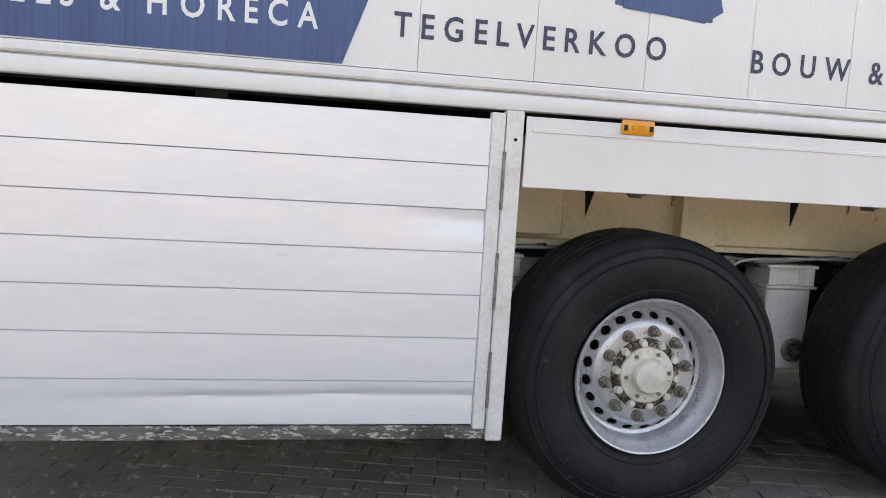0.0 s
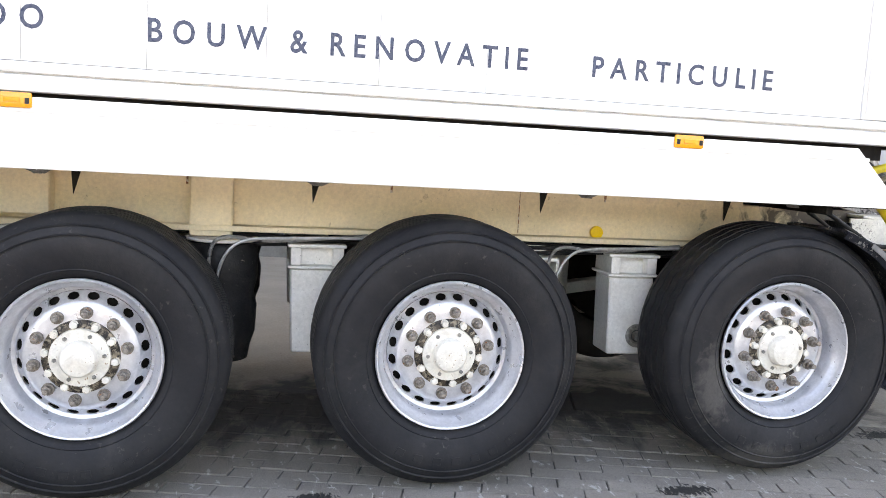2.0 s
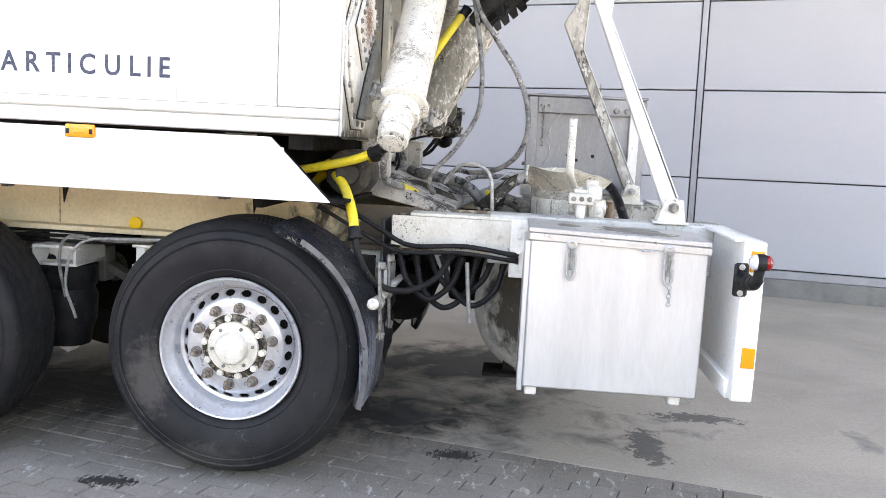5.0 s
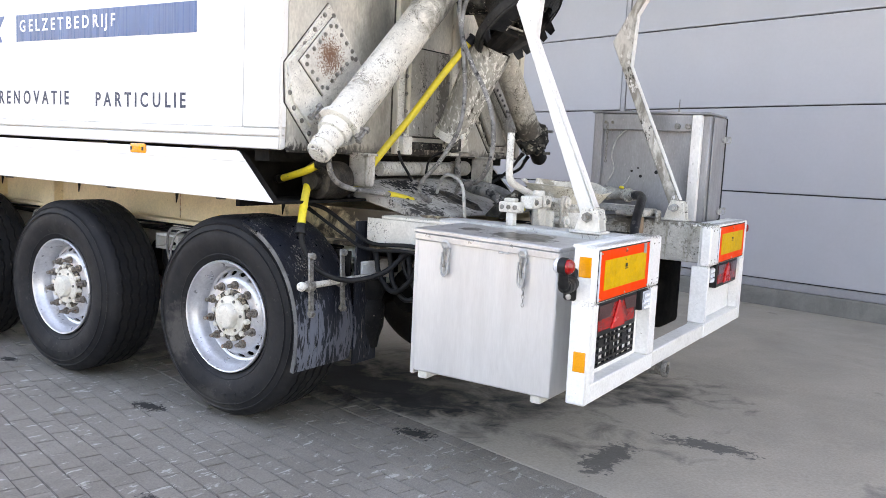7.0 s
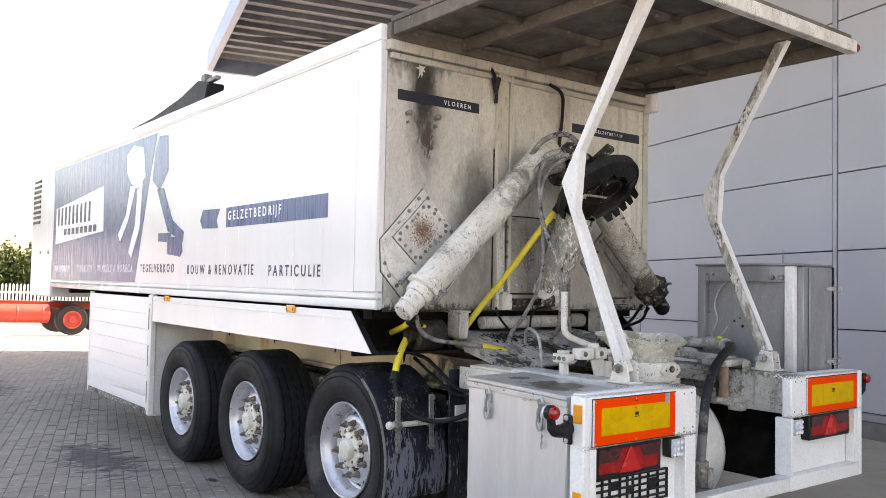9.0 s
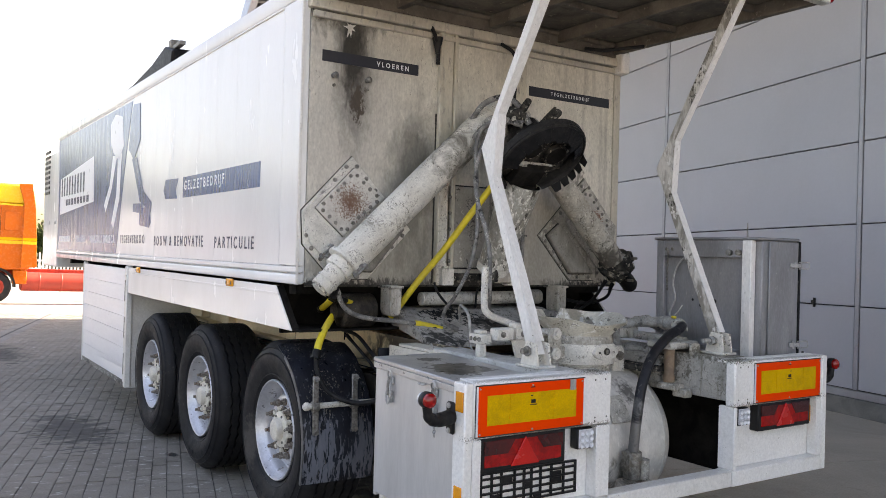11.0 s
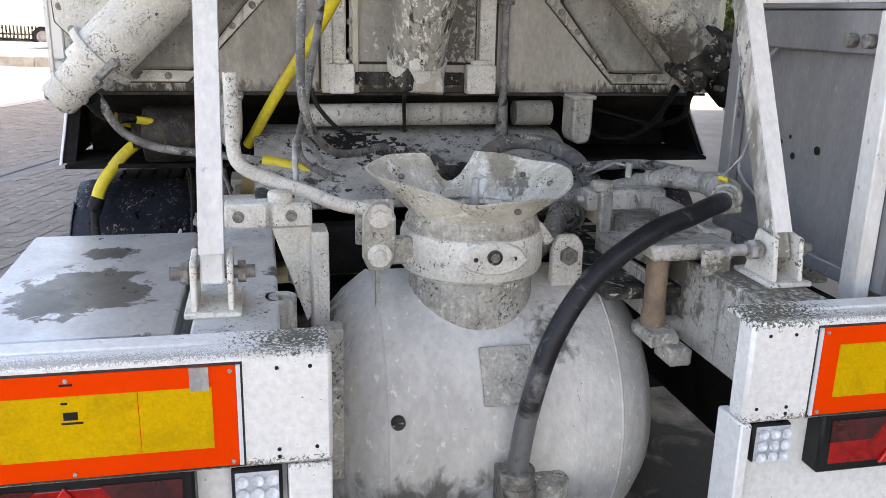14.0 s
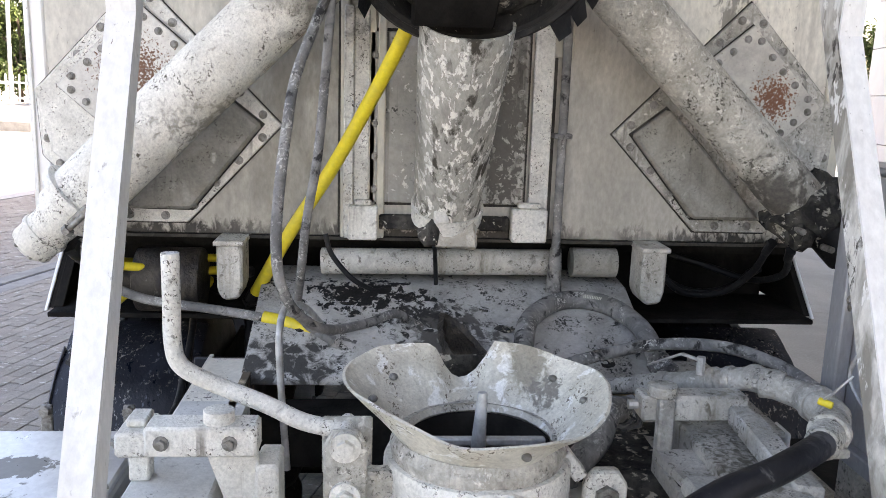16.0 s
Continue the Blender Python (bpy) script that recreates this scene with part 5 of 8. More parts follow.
def conveyor(side):
    f = (lambda q: list(q)) if side < 0 else mirror
    g = (lambda y: y) if side < 0 else (lambda y: 2 * YC - y)
    # dark backings a little larger than the plates, drawn as shadow outlines
    part("sealant", prism(swell(f(OCT), 0.004), "x", XR - 0.001, XR + 0.004), SHADE_GRIME, T)
    part("sealant", prism(swell(f(PAN), 0.005), "x", XR + 0.0165, XR + 0.0205), SHADE_GRIME, T)
    part("sealant", prism(swell(f(SQ), 0.003), "x", XR + 0.0305, XR + 0.0345), SHADE_GRIME, T)
    base = part("mounting_plate", prism(f(OCT), "x", XR, XR + 0.016, 0.003), CEMENT_PALE if side < 0 else CEMENT, T, "pale bolted octagonal plate")
    for p in along(f(OCT), 0.10, 0.022):
        part("bolt", bolt((XR + 0.016, p[0], p[1]), (1, 0, 0), 0.009, 0.009), BOLT, base)
    part("cover_frame", prism(f(OCT[:1] + [(2.92, 1.68), (3.05, 1.56), (3.36, 1.86), (3.19, 2.12)]), "x", XR + 0.016, XR + 0.03, 0.003), CEMENT_PALE if side < 0 else CEMENT, base)
    part("inner_pan", prism(f(PAN), "x", XR + 0.014, XR + 0.05, 0.01), PAN_GREY, base, "grey pan beside the screw tube")
    sq = part("cover_plate", prism(f(SQ), "x", XR + 0.031, XR + 0.046, 0.003), PLATE_RUST_L if side < 0 else PLATE_RUST_R, T, "pale square cover plate with a rust spot")
    for p in along(f(SQ), 0.062, 0.022):
        part("bolt", bolt((XR + 0.046, p[0], p[1]), (1, 0, 0), 0.008, 0.010), BOLT, sq)
    a, b = Vector((5.02, g(3.05), 1.565)), Vector((5.06, g(4.02), 2.50))
    d = (b - a).normalized()
    rt = 0.095
    if side > 0:
        rt = 0.080
        a, b = a + Vector((0, 0.010, 0.011)), b + Vector((0, 0.010, 0.011))
    t = part("screw_tube", join(cyl(a, b, rt, seg=40), cyl(a - d * 0.004, a + d * 0.02, rt + 0.020, seg=40, b=0.003), cyl(b - d * 0.06, b, rt + 0.010, seg=32, b=0.003)), TUBE_SPECKLED if side < 0 else TUBE_GRIMY, T, "cement-spattered steel screw conveyor tube")
    e = a - d * 0.195
    if side < 0:
        m = part("screw_motor", join(cyl(a - d * 0.004, a - d * 0.06, 0.085, seg=32, b=0.006), cyl(a - d * 0.05, a - d * 0.12, 0.068, 0.060, seg=32, b=0.004), cyl(a - d * 0.11, e, 0.062, seg=32, b=0.008), cyl(a - d * 0.13, a - d * 0.145, 0.068, seg=32, b=0.003), cyl(e, e - d * 0.012, 0.045, seg=24, b=0.004)), TUBE_SPECKLED, T, "white hydraulic screw motor")
        for k in range(6):
            q = Vector((1, 0, 0)).cross(d).normalized()
            r = d.cross(q)
            ang = math.tau * k / 6
            o = (q * math.cos(ang) + r * math.sin(ang)) * 0.048
            part("bolt", cyl(e + o, e + o - d * 0.008, 0.007, seg=6), BOLT, m)
        for k, ang in enumerate((0.4, 2.3, 3.9)):
            q = Vector((1, 0, 0))
            r = d.cross(q).normalized()
            o = (q * math.cos(ang) + r * math.sin(ang)) * 0.112
            c = part("clamp_screw", join(bar(a + o - d * 0.03, a + o + d * 0.045, 0.022, 0.022), cyl(a + o * 1.2 - d * 0.05, a + o * 1.2 + d * 0.055, 0.008, seg=10), cyl(a + o * 1.2 + d * 0.03, a + o * 1.2 + d * 0.048, 0.017, seg=6), cyl(a + o * 1.2 - d * 0.045, a + o * 1.2 - d * 0.03, 0.017, seg=6)), BOLT, t)
    else:
        part("crusted_coupling", roughen(join(cyl(a + d * 0.06, a - d * 0.05, 0.115, 0.10, seg=24, b=0.01), ball(a + Vector((0.03, 0.05, 0.05)), 0.05), ball(a + Vector((0.06, -0.04, -0.06)), 0.045)), 0.03, 0.03), CEMENT_DARK, T, "coupling caked with cement")
        part("screw_motor", join(cyl(a - d * 0.02, e, 0.055, seg=24, b=0.006), cyl(e, e - d * 0.02, 0.04, seg=20, b=0.004)), RUBBER, T, "black screw motor")
        pieces("coupling_bolt", [cyl(a + Vector((0.08, dy, dz)), a + Vector((0.13, dy, dz)), 0.010, seg=8) for dy, dz in ((0.05, 0.06), (-0.07, -0.04), (0.02, -0.09))], BOLT, T)


conveyor(-1)
conveyor(1)

# mixing head with rubber teeth, and its chute
HC = Vector((5.432, 4.095, 2.197))
HD = Vector((0.655, 0.03, -0.755)).normalized()
HS = Vector((0, 0, 1)).cross(HD).normalized()
HT = HD.cross(HS)
head = part("mixing_head", lathe([(0.0, -0.26), (0.09, -0.26), (0.11, -0.16), (0.19, -0.075), (0.245, -0.055), (0.262, -0.02), (0.266, 0.0), (0.258, 0.006), (0.248, 0.0), (0.244, -0.05), (0.0, -0.05)], HC, HD, 48), HEAD_BLACK, T, "black rubber-rimmed mixing head caked with cement")
part("rubber_rim", lathe([(0.248, -0.050), (0.270, -0.050), (0.278, -0.015), (0.277, 0.012), (0.268, 0.016), (0.258, 0.0), (0.248, -0.04)], HC, HD, 64), HEAD_BLACK, head)
for k in range(30):
    a = math.tau * k / 30
    deg = math.degrees(a)
    if 205 < deg < 318:
        continue
    e = HS * math.cos(a) + HT * math.sin(a)
    q = HD.cross(e)
    w = 0.022 + 0.006 * random.random()
    if 20 <= deg <= 200:
        # flaps that point inwards along the upper edge
        r0, r1, f0, f1 = 0.262, 0.165 + 0.03 * random.random(), 0.004, 0.040
    else:
        # flaps that hang out over the lower edge
        r0, r1, f0, f1 = 0.270, 0.280 + 0.010 * random.random(), 0.0, 0.045
    c0, c1 = HC + e * r0 + HD * f0, HC + e * r1 + HD * f1 + Vector((0, 0, -0.015 if deg > 200 or deg < 20 else 0.0))
    bm = bmesh.new()
    th = e.cross(q) * 0.006
    vs = [bm.verts.new(p + d) for d in (th, -th) for p in (c0 - q * w * 1.25, c0 + q * w * 1.25, c1 + q * w * 0.72, c1 - q * w * 0.72)]
    for f in ((0, 1, 2, 3), (7, 6, 5, 4), (0, 4, 5, 1), (1, 5, 6, 2), (2, 6, 7, 3), (3, 7, 4, 0)):
        bm.faces.new([vs[i] for i in f])
    bmesh.ops.recalc_face_normals(bm, faces=bm.faces[:])
    part("rubber_tooth", bm, RUBBER, head)
part("steel_lip", lathe([(0.272, -0.035), (0.283, -0.035), (0.283, 0.002), (0.279, 0.004), (0.274, 0.0)], HC, HD, 64), HEAD_BLACK, head)
crust = lathe([(0.0, 0.0), (0.08, 0.004), (0.16, 0.0), (0.225, -0.004), (0.243, -0.02)], HC - HD * 0.034, HD, 56)
part("crust", roughen(crust, 0.03, 0.04), CEMENT_DARK, head)
for du, dv, r in ((0.095, 0.03, 0.074), (-0.095, 0.045, 0.066)):
    c = HC + HS * du + HT * dv
    part("nozzle", lathe([(r - 0.010, -0.02), (r, -0.02), (r, 0.004), (r - 0.008, 0.006), (r - 0.012, -0.03)], c - HD * 0.012, HD, 28), CEMENT_DARK, head)
    part("nozzle_bore", lathe([(r - 0.011, 0.002), (0.0, 0.0)], c - HD * 0.008, HD, 28), DARK, head)
ob = part("outlet", box(-0.11, 0.09, -0.05, 0.006, -0.075, 0.05, 0.006), DARK, head)
ob.matrix_basis = Matrix.Translation(HC - HT * 0.115 - HS * 0.03 - HD * 0.012 - ORIGIN[head.name]) @ Matrix((HS, -HD, HT)).transposed().to_4x4() @ Matrix.Translation(ORIGIN[head.name])
part("outlet_lintel", bar(HC + HS * 0.12 - HT * 0.045 - HD * 0.008, HC - HS * 0.10 - HT * 0.045 - HD * 0.008, 0.014, 0.014), CEMENT, head)
part("side_pipe", cyl(HC - HS * 0.19 - HT * 0.05 - HD * 0.015, HC - HS * 0.08 - HT * 0.06 - HD * 0.008, 0.018, seg=12), CEMENT, head)
part("head_plumbing", roughen(join(cyl(HC - HD * 0.28 + Vector((0, -0.10, 0.06)), HC - HD * 0.10 + Vector((0, -0.12, 0.16)), 0.05, seg=16, b=0.008), box(5.12, 5.26, 4.0, 4.2, 2.28, 2.44, 0.02), cyl((5.05, 4.1, 2.36), (5.28, 4.1, 2.36), 0.10, seg=24, b=0.01), cyl((5.28, 4.22, 2.42), (5.40, 4.24, 2.50), 0.032, seg=14, b=0.005), cyl((5.16, 4.10, 2.44), (5.18, 4.10, 2.54), 0.03, seg=14, b=0.005), cyl((5.36, 4.00, 2.48), (5.44, 3.98, 2.52), 0.022, seg=12)), 0.006, 0.03), CEMENT_DARK, T, "crusted hydraulic fittings")
part("conveyor_neck", roughen(join(cyl((5.02, 3.86, 2.36), (5.20, 4.02, 2.42), 0.075, seg=20, b=0.01), cyl((5.02, 4.32, 2.36), (5.20, 4.18, 2.42), 0.075, seg=20, b=0.01)), 0.005, 0.04), CEMENT, T)
part("chute", roughen(lathe([(0.088, 0.0), (0.094, 0.005), (0.097, 0.10), (0.121, 0.575), (0.123, 0.59), (0.116, 0.59), (0.092, 0.10), (0.0, 0.09)], (5.01, 4.070, 1.535), (0.47, 0.035, 1), 40), 0.003, 0.06), CHUTE, T, "tapered steel discharge chute with flaking paint")
part("chute_mouth", lathe([(0.116, 0.588), (0.109, 0.50), (0.0, 0.46)], (5.01, 4.070, 1.535), (0.47, 0.035, 1), 40), DARK, T)
part("chute_clamp", roughen(join(lathe([(0.093, 0.0), (0.101, 0.0), (0.104, 0.045), (0.097, 0.045)], (5.012, 4.072, 1.537), (0.45, 0.03, 1), 32), box(5.095, 5.13, 4.03, 4.07, 1.535, 1.575, 0.006)), 0.003, 0.03), CEMENT_PALE, T)
part("chute_foot", roughen(join(box(4.99, 5.105, 4.03, 4.155, 1.462, 1.535, 0.010), box(5.09, 5.11, 4.005, 4.05, 1.48, 1.53, 0.006)), 0.008, 0.03), CRUST, T, "crusted foot of the chute with rusty runs")
part("foot_grime", roughen(prism([(3.985, 1.50), (4.03, 1.555), (4.05, 1.53), (4.045, 1.475), (4.01, 1.465)], "x", 5.06, 5.115, 0.006), 0.010, 0.03), CEMENT_DARK, T)
# thin dark strips painting the shadow gaps along the chute and wall edges
part("sealant", box(XR, XR + 0.005, 3.838, 4.333, 1.540, 2.070, 0), SHADE_GRIME, T)
part("sealant", box(XR, XR + 0.006, 4.404, 4.414, 1.45, 2.9, 0), SHADE_GRIME, T)
part("sealant", box(XR, XR + 0.006, 3.752, 3.766, 1.45, 2.5, 0), SHADE_GRIME, T)
part("sealant", box(XR, XR + 0.02, YL + 0.05, YR - 0.05, 1.430, 1.4395, 0), SHADE_GRIME, T)
back = part("chute_backplate", box(XR, XR + 0.022, 3.845, 4.325, 1.55, 2.06, 0.004), BACKPLATE, T)
for y in (3.865, 4.305):
    for k in range(5):
        part("bolt", bolt((XR + 0.022, y, 1.59 + 0.10 * k), (1, 0, 0), 0.009, 0.011), BOLT, back)
pieces("chute_frame", (box(XR, XR + 0.04, 3.77, 3.80, 1.44, 2.13, 0.004), box(XR, XR + 0.028, 3.80, 3.845, 1.44, 2.13, 0.003), box(XR, XR + 0.03, 4.34, 4.40, 1.45, 2.10, 0.003)), CEMENT_PALE, T)
for a, b in ((3.785, 3.875), (4.285, 4.395)):
    part("foot_bracket", join(box(XR + 0.023, XR + 0.075, a, b, 1.44, 1.545, 0.005), box(XR + 0.03, XR + 0.06, a + 0.02, b - 0.02, 1.545, 1.56, 0.003)), CEMENT_PALE, T)
part("cross_angle", box(XR + 0.02, XR + 0.05, 3.88, 4.28, 1.47, 1.515, 0.004), CEMENT_DARK, T)
part("conduit", join(cyl((XR + 0.045, 4.432, 1.42), (XR + 0.045, 4.432, 2.14), 0.014, seg=12), box(XR, XR + 0.06, 4.405, 4.46, 1.76, 1.775, 0.002), cyl((XR + 0.045, 4.432, 1.28), (XR + 0.045, 4.432, 1.42), 0.026, 0.018, seg=12)), HOSE_GREY, T)

# below the rear wall
part("tail_shaft", roughen(cyl((4.78, 3.70, 1.352), (4.78, 4.46, 1.358), 0.042, seg=24, b=0.004), 0.002, 0.05), BEAM_DIRTY, T, "stained cross shaft")
part("tail_shaft", cyl((4.78, 4.50, 1.36), (4.78, 4.645, 1.36), 0.048, seg=20), PAN_GREY, T)
for y in (3.44, 4.728):
    part("bearing_block", join(prism([(y - 0.038, 1.43), (y + 0.038, 1.43), (y + 0.038, 1.30), (y + 0.026, 1.262), (y - 0.02, 1.257), (y - 0.038, 1.29)], "x", 4.80, 4.93, 0.008), box(4.78, 4.94, y - 0.045, y + 0.045, 1.425, 1.44, 0.003)), BEAM_DIRTY, T)
part("hydraulic_motor", join(cyl((4.80, 3.14, 1.29), (4.80, 3.34, 1.29), 0.10, seg=28, b=0.01), cyl((4.80, 3.10, 1.29), (4.80, 3.14, 1.29), 0.05, seg=16)), CRATER, T, "crusted round hydraulic motor")
deck = prism([(4.62, 1.30), (4.80, 1.285), (5.215, 1.121), (5.215, 1.098), (4.62, 1.22)], "y", 3.515, 4.68, 0.004)
part("spill_deck", deck, DECK, T, "cement-stained sloping steel deck")
lumps = []
for k in range(14):
    s = random.random()
    x, y = 4.84 + 0.34 * s, 3.56 + 1.06 * random.random()
    lumps.append(roughen(ball((x, y, 1.275 - 0.40 * (x - 4.80)), 0.012 + 0.016 * random.random(), 1.3, 1.3, 0.35, 12), 0.010, 0.015))
pieces("mortar_lump", lumps, CEMENT_DARK, T, "dried mortar lumps")
hole = lathe([(0.0, 0.004), (0.80, 0.004), (0.92, 0.012), (1.06, 0.016), (1.25, 0.006), (1.45, -0.004)], (0, 0, 0), (0, 0, 1), 36)
for v in hole.verts:
    a = math.atan2(v.co.y, v.co.x)
    v.co.x, v.co.y = v.co.x * 0.105 + 0.010 * math.sin(2 * a), v.co.y * 0.040 * (1 + 0.35 * math.cos(a))
hole.transform(Matrix.Translation((5.075, 4.117, 1.179)) @ Matrix.Rotation(math.atan(0.396), 4, "Y") @ Matrix.Rotation(0.34, 4, "Z"))
part("mortar_crater", roughen(hole, 0.006, 0.03), CRATER, T, "dark hollow in the mortar on the deck")
part("torn_flap", roughen(prism([(5.30, 1.10), (5.36, 1.17), (5.46, 1.26), (5.52, 1.29), (5.50, 1.22), (5.40, 1.10)], "y", 4.02, 4.16, 0.004), 0.03, 0.06), CEMENT_DARK, T)

# rear frame beams, lamp panels
for s in (-1, 1):
    y = YC + s * 0.605
    part("rear_beam", join(box(5.40, 6.40, y - 0.085, y + 0.085, 0.905, 1.13, 0.006)), BEAM_DIRTY if s > 0 else BEAM_PALE, T, "pale box beam stained with cement")
    fy, fh, fw = (YC + s * 0.625, 0.067, YC + s * 0.70) if s < 0 else (YC + s * 0.67, 0.11, YC + s * 0.76)
    part("beam_flange", join(box(5.04, 5.56, fy - fh, fy + fh, 1.10, 1.116, 0.003), box(5.0, 5.56, fy - fh, fy + fh, 0.950, 0.965, 0.003), box(4.96, 5.56, fw - 0.006, fw + 0.006, 0.965, 1.10, 0.0)), BEAM_DIRTY if s > 0 else RAIL, T, "chipped white rear frame rail")
    part("rail_plate", join(box(5.50, 5.575, YC + s * 0.78 - 0.004, YC + s * 0.78 + 0.004, 0.86, 1.12, 0.003), *[bolt((5.54, YC + s * 0.784, z), (0, s, 0), 0.010, 0.012) for z in (0.90, 0.97, 1.04, 1.09)]), WHITE_DIRTY, T)
part("cross_beam", box(5.18, 5.30, 3.5, 4.7, 0.90, 1.05, 0.006), DARK, T)
part("inner_deck", roughen(join(box(5.34, 6.0, 4.40, 4.64, 1.02, 1.05, 0.004), box(5.30, 5.55, 4.20, 4.64, 1.00, 1.03, 0.004)), 0.004, 0.1), CEMENT_DARK, T)


def lamp_panel(s):
    """A white rear lamp carrier; s -1: left of the trailer."""
    g = plain = (lambda y: y) if s < 0 else (lambda y: 2 * YC - y)

    def gb(x0, x1, y0, y1, z0, z1, b=0.004):
        y0, y1 = sorted((g(y0), g(y1)))
        return box(x0, x1, y0, y1, z0, z1, b)
    post = 3.575 if s < 0 else 3.632
    p = part("lamp_carrier", gb(6.412, 6.472, 2.9065, 3.66, 0.90, 1.13, 0.008), PANEL_WHITE, T, "chipped white steel rear lamp carrier")
    part("end_post", gb(6.388, 6.4715, 2.862, 2.905, 0.50, 1.128, 0.006), PANEL_WHITE, p)
    part("inner_post", gb(6.372, 6.471, post, 3.658, 0.58, 0.898, 0.004), PANEL_WHITE, p)
    part("side_strip", gb(6.412, 6.470, 2.907, 2.95, 0.58, 0.898, 0.004), PANEL_WHITE, p)
    part("bottom_rail", gb(6.372, 6.470, 2.907, 3.66, 0.50, 0.578, 0.005), PANEL_WHITE, p)
    part("back_plate", gb(6.397, 6.411, 2.907, post - 0.002, 0.58, 1.116, 0.0), PANEL_WHITE, p)
    part("top_flange", gb(6.36, 6.411, 2.91, 3.658, 1.118, 1.132, 0.003), PANEL_WHITE, p)
    for y, z in ((3.56, 1.10), (3.62, 1.10), (3.56, 0.935), (3.63, 0.935), (3.56, 0.92)):
        part("screw_hole", cyl((6.471, g(y), z), (6.4735, g(y), z), 0.004, seg=8), BLACK, p)
    move = -0.018 if s < 0 else -0.007
    g = lambda y: plain(y + move)
    mp = part("marker_plate", gb(6.4725, 6.476, 2.942, 3.505, 0.912, 1.112, 0.001), ORANGE, T, "orange and yellow rear marking plate")
    # dark backing that draws a shadow line round the marking plate
    part("plate_sealant", gb(6.4712, 6.4724, 2.930, 3.517, 0.907, 1.117, 0), SHADE_GRIME, T)
    pieces("plate_edge", (gb(6.4722, 6.4772, 2.934, 2.9415, 0.912, 1.112, 0), gb(6.4722, 6.4772, 3.5055, 3.513, 0.912, 1.112, 0)), ALU, mp)
    for a, b in ((2.987, 3.100), (3.1015, 3.335), (3.3365, 3.462)):
        part("yellow_field", gb(6.476, 6.4775, a, b, 0.952, 1.073, 0), PLATE_YELLOW, mp)
    c = 3.225
    pieces("print_bar", (gb(6.4775, 6.4785, c - 0.014, c + 0.010, 1.028, 1.043, 0), gb(6.4775, 6.4785, c - 0.018, c + 0.018, 1.020, 1.024, 0), gb(6.4775, 6.4785, c - 0.016, c - 0.005, 1.058, 1.062, 0), gb(6.476, 6.477, c - 0.016, c + 0.006, 1.092, 1.096, 0)), BLACK, mp)
    for y in (2.95, 3.22, 3.495):
        pieces("rivet", (cyl((6.476, g(y), 1.102), (6.4795, g(y), 1.102), 0.004, seg=8), cyl((6.476, g(y), 0.921), (6.4795, g(y), 0.921), 0.004, seg=8)), CHAIN, mp)
    if s < 0:
        part("tape", gb(6.4776, 6.4792, 3.425, 3.458, 1.068, 1.112, 0), CHAIN, mp, "strip of silver tape")
    move = -0.033 if s < 0 else 0.018
    l = part("tail_lamp", gb(6.41, 6.464, 2.99, 3.425, 0.765, 0.897, 0.016), RED, T, "red combination tail lamp with triangle reflector")
    part("lamp_housing", gb(6.404, 6.4625, 2.982, 3.436, 0.757, 0.904, 0.006), BLACK, l)
    part("dark_lens", prism([(g(3.0), 0.83), (g(3.0), 0.888), (g(3.16), 0.888), (g(3.12), 0.83)], "x", 6.464, 6.467), RED_DARK, l)
    part("dark_lens", prism([(g(3.27), 0.888), (g(3.415), 0.888), (g(3.415), 0.835), (g(3.31), 0.835)], "x", 6.464, 6.467), RED_DARK, l)
    part("triangle", prism([(g(3.135), 0.775), (g(3.285), 0.775), (g(3.21), 0.892)], "x", 6.464, 6.472, 0.002), TRI, l)
    part("end_lens", gb(6.412, 6.46, 2.972, 2.989, 0.77, 0.86, 0.004), AMBER, l)
    move = -0.028 if s < 0 else 0.032
    e = part("work_lamp", gb(6.412, 6.464, 3.497, 3.592, 0.80, 0.893, 0.008), BLACK, T, "square LED reversing lamp with nine reflectors")
    part("lamp_lens", gb(6.4642, 6.4655, 3.504, 3.585, 0.806, 0.887, 0.0), LED_GLASS, e)
    for i in range(3):
        for j in range(3):
            yy, zz = g(3.517 + 0.0275 * i), 0.818 + 0.0275 * j
            part("reflector", lathe([(0.0, -0.004), (0.006, -0.003), (0.0125, 0.004), (0.0128, 0.0045)], (6.4695, yy, zz), (1, 0, 0), 14), LED_GLASS, e)
    return p


lamp_panel(-1)
lamp_panel(1)
# number plate holder on the left carrier
lat = []
for z in (0.605, 0.625, 0.655, 0.685, 0.715, 0.738):
    lat.append(box(6.412, 6.424, 2.985, 3.505, z, z + 0.009, 0.001))
for y in (2.985, 3.04, 3.09, 3.16, 3.21, 3.25, 3.30, 3.36, 3.43, 3.498):
    lat.append(box(6.412, 6.424, y, y + 0.008, 0.605, 0.744, 0.001))
for y0, y1, z0, z1 in ((3.045, 3.085, 0.63, 0.65), (3.22, 3.25, 0.66, 0.685), (3.37, 3.42, 0.66, 0.71), (3.10, 3.15, 0.69, 0.715), (3.27, 3.30, 0.61, 0.63)):
    lat.append(box(6.412, 6.422, y0, y1, z0, z1, 0.001))
part("plate_holder", join(*lat), BLACK, T, "empty black lattice number plate holder")
for z in (1.052, 0.676):
    part("side_reflector", box(6.414, 6.464, 2.855, 2.862, z - 0.040, z + 0.040, 0.002), AMBER, T, "amber rectangular side reflector")
part("under_bar", box(6.382, 6.467, 3.662, 4.518, 0.50, 0.578, 0.006), WHITE_DIRTY, T)
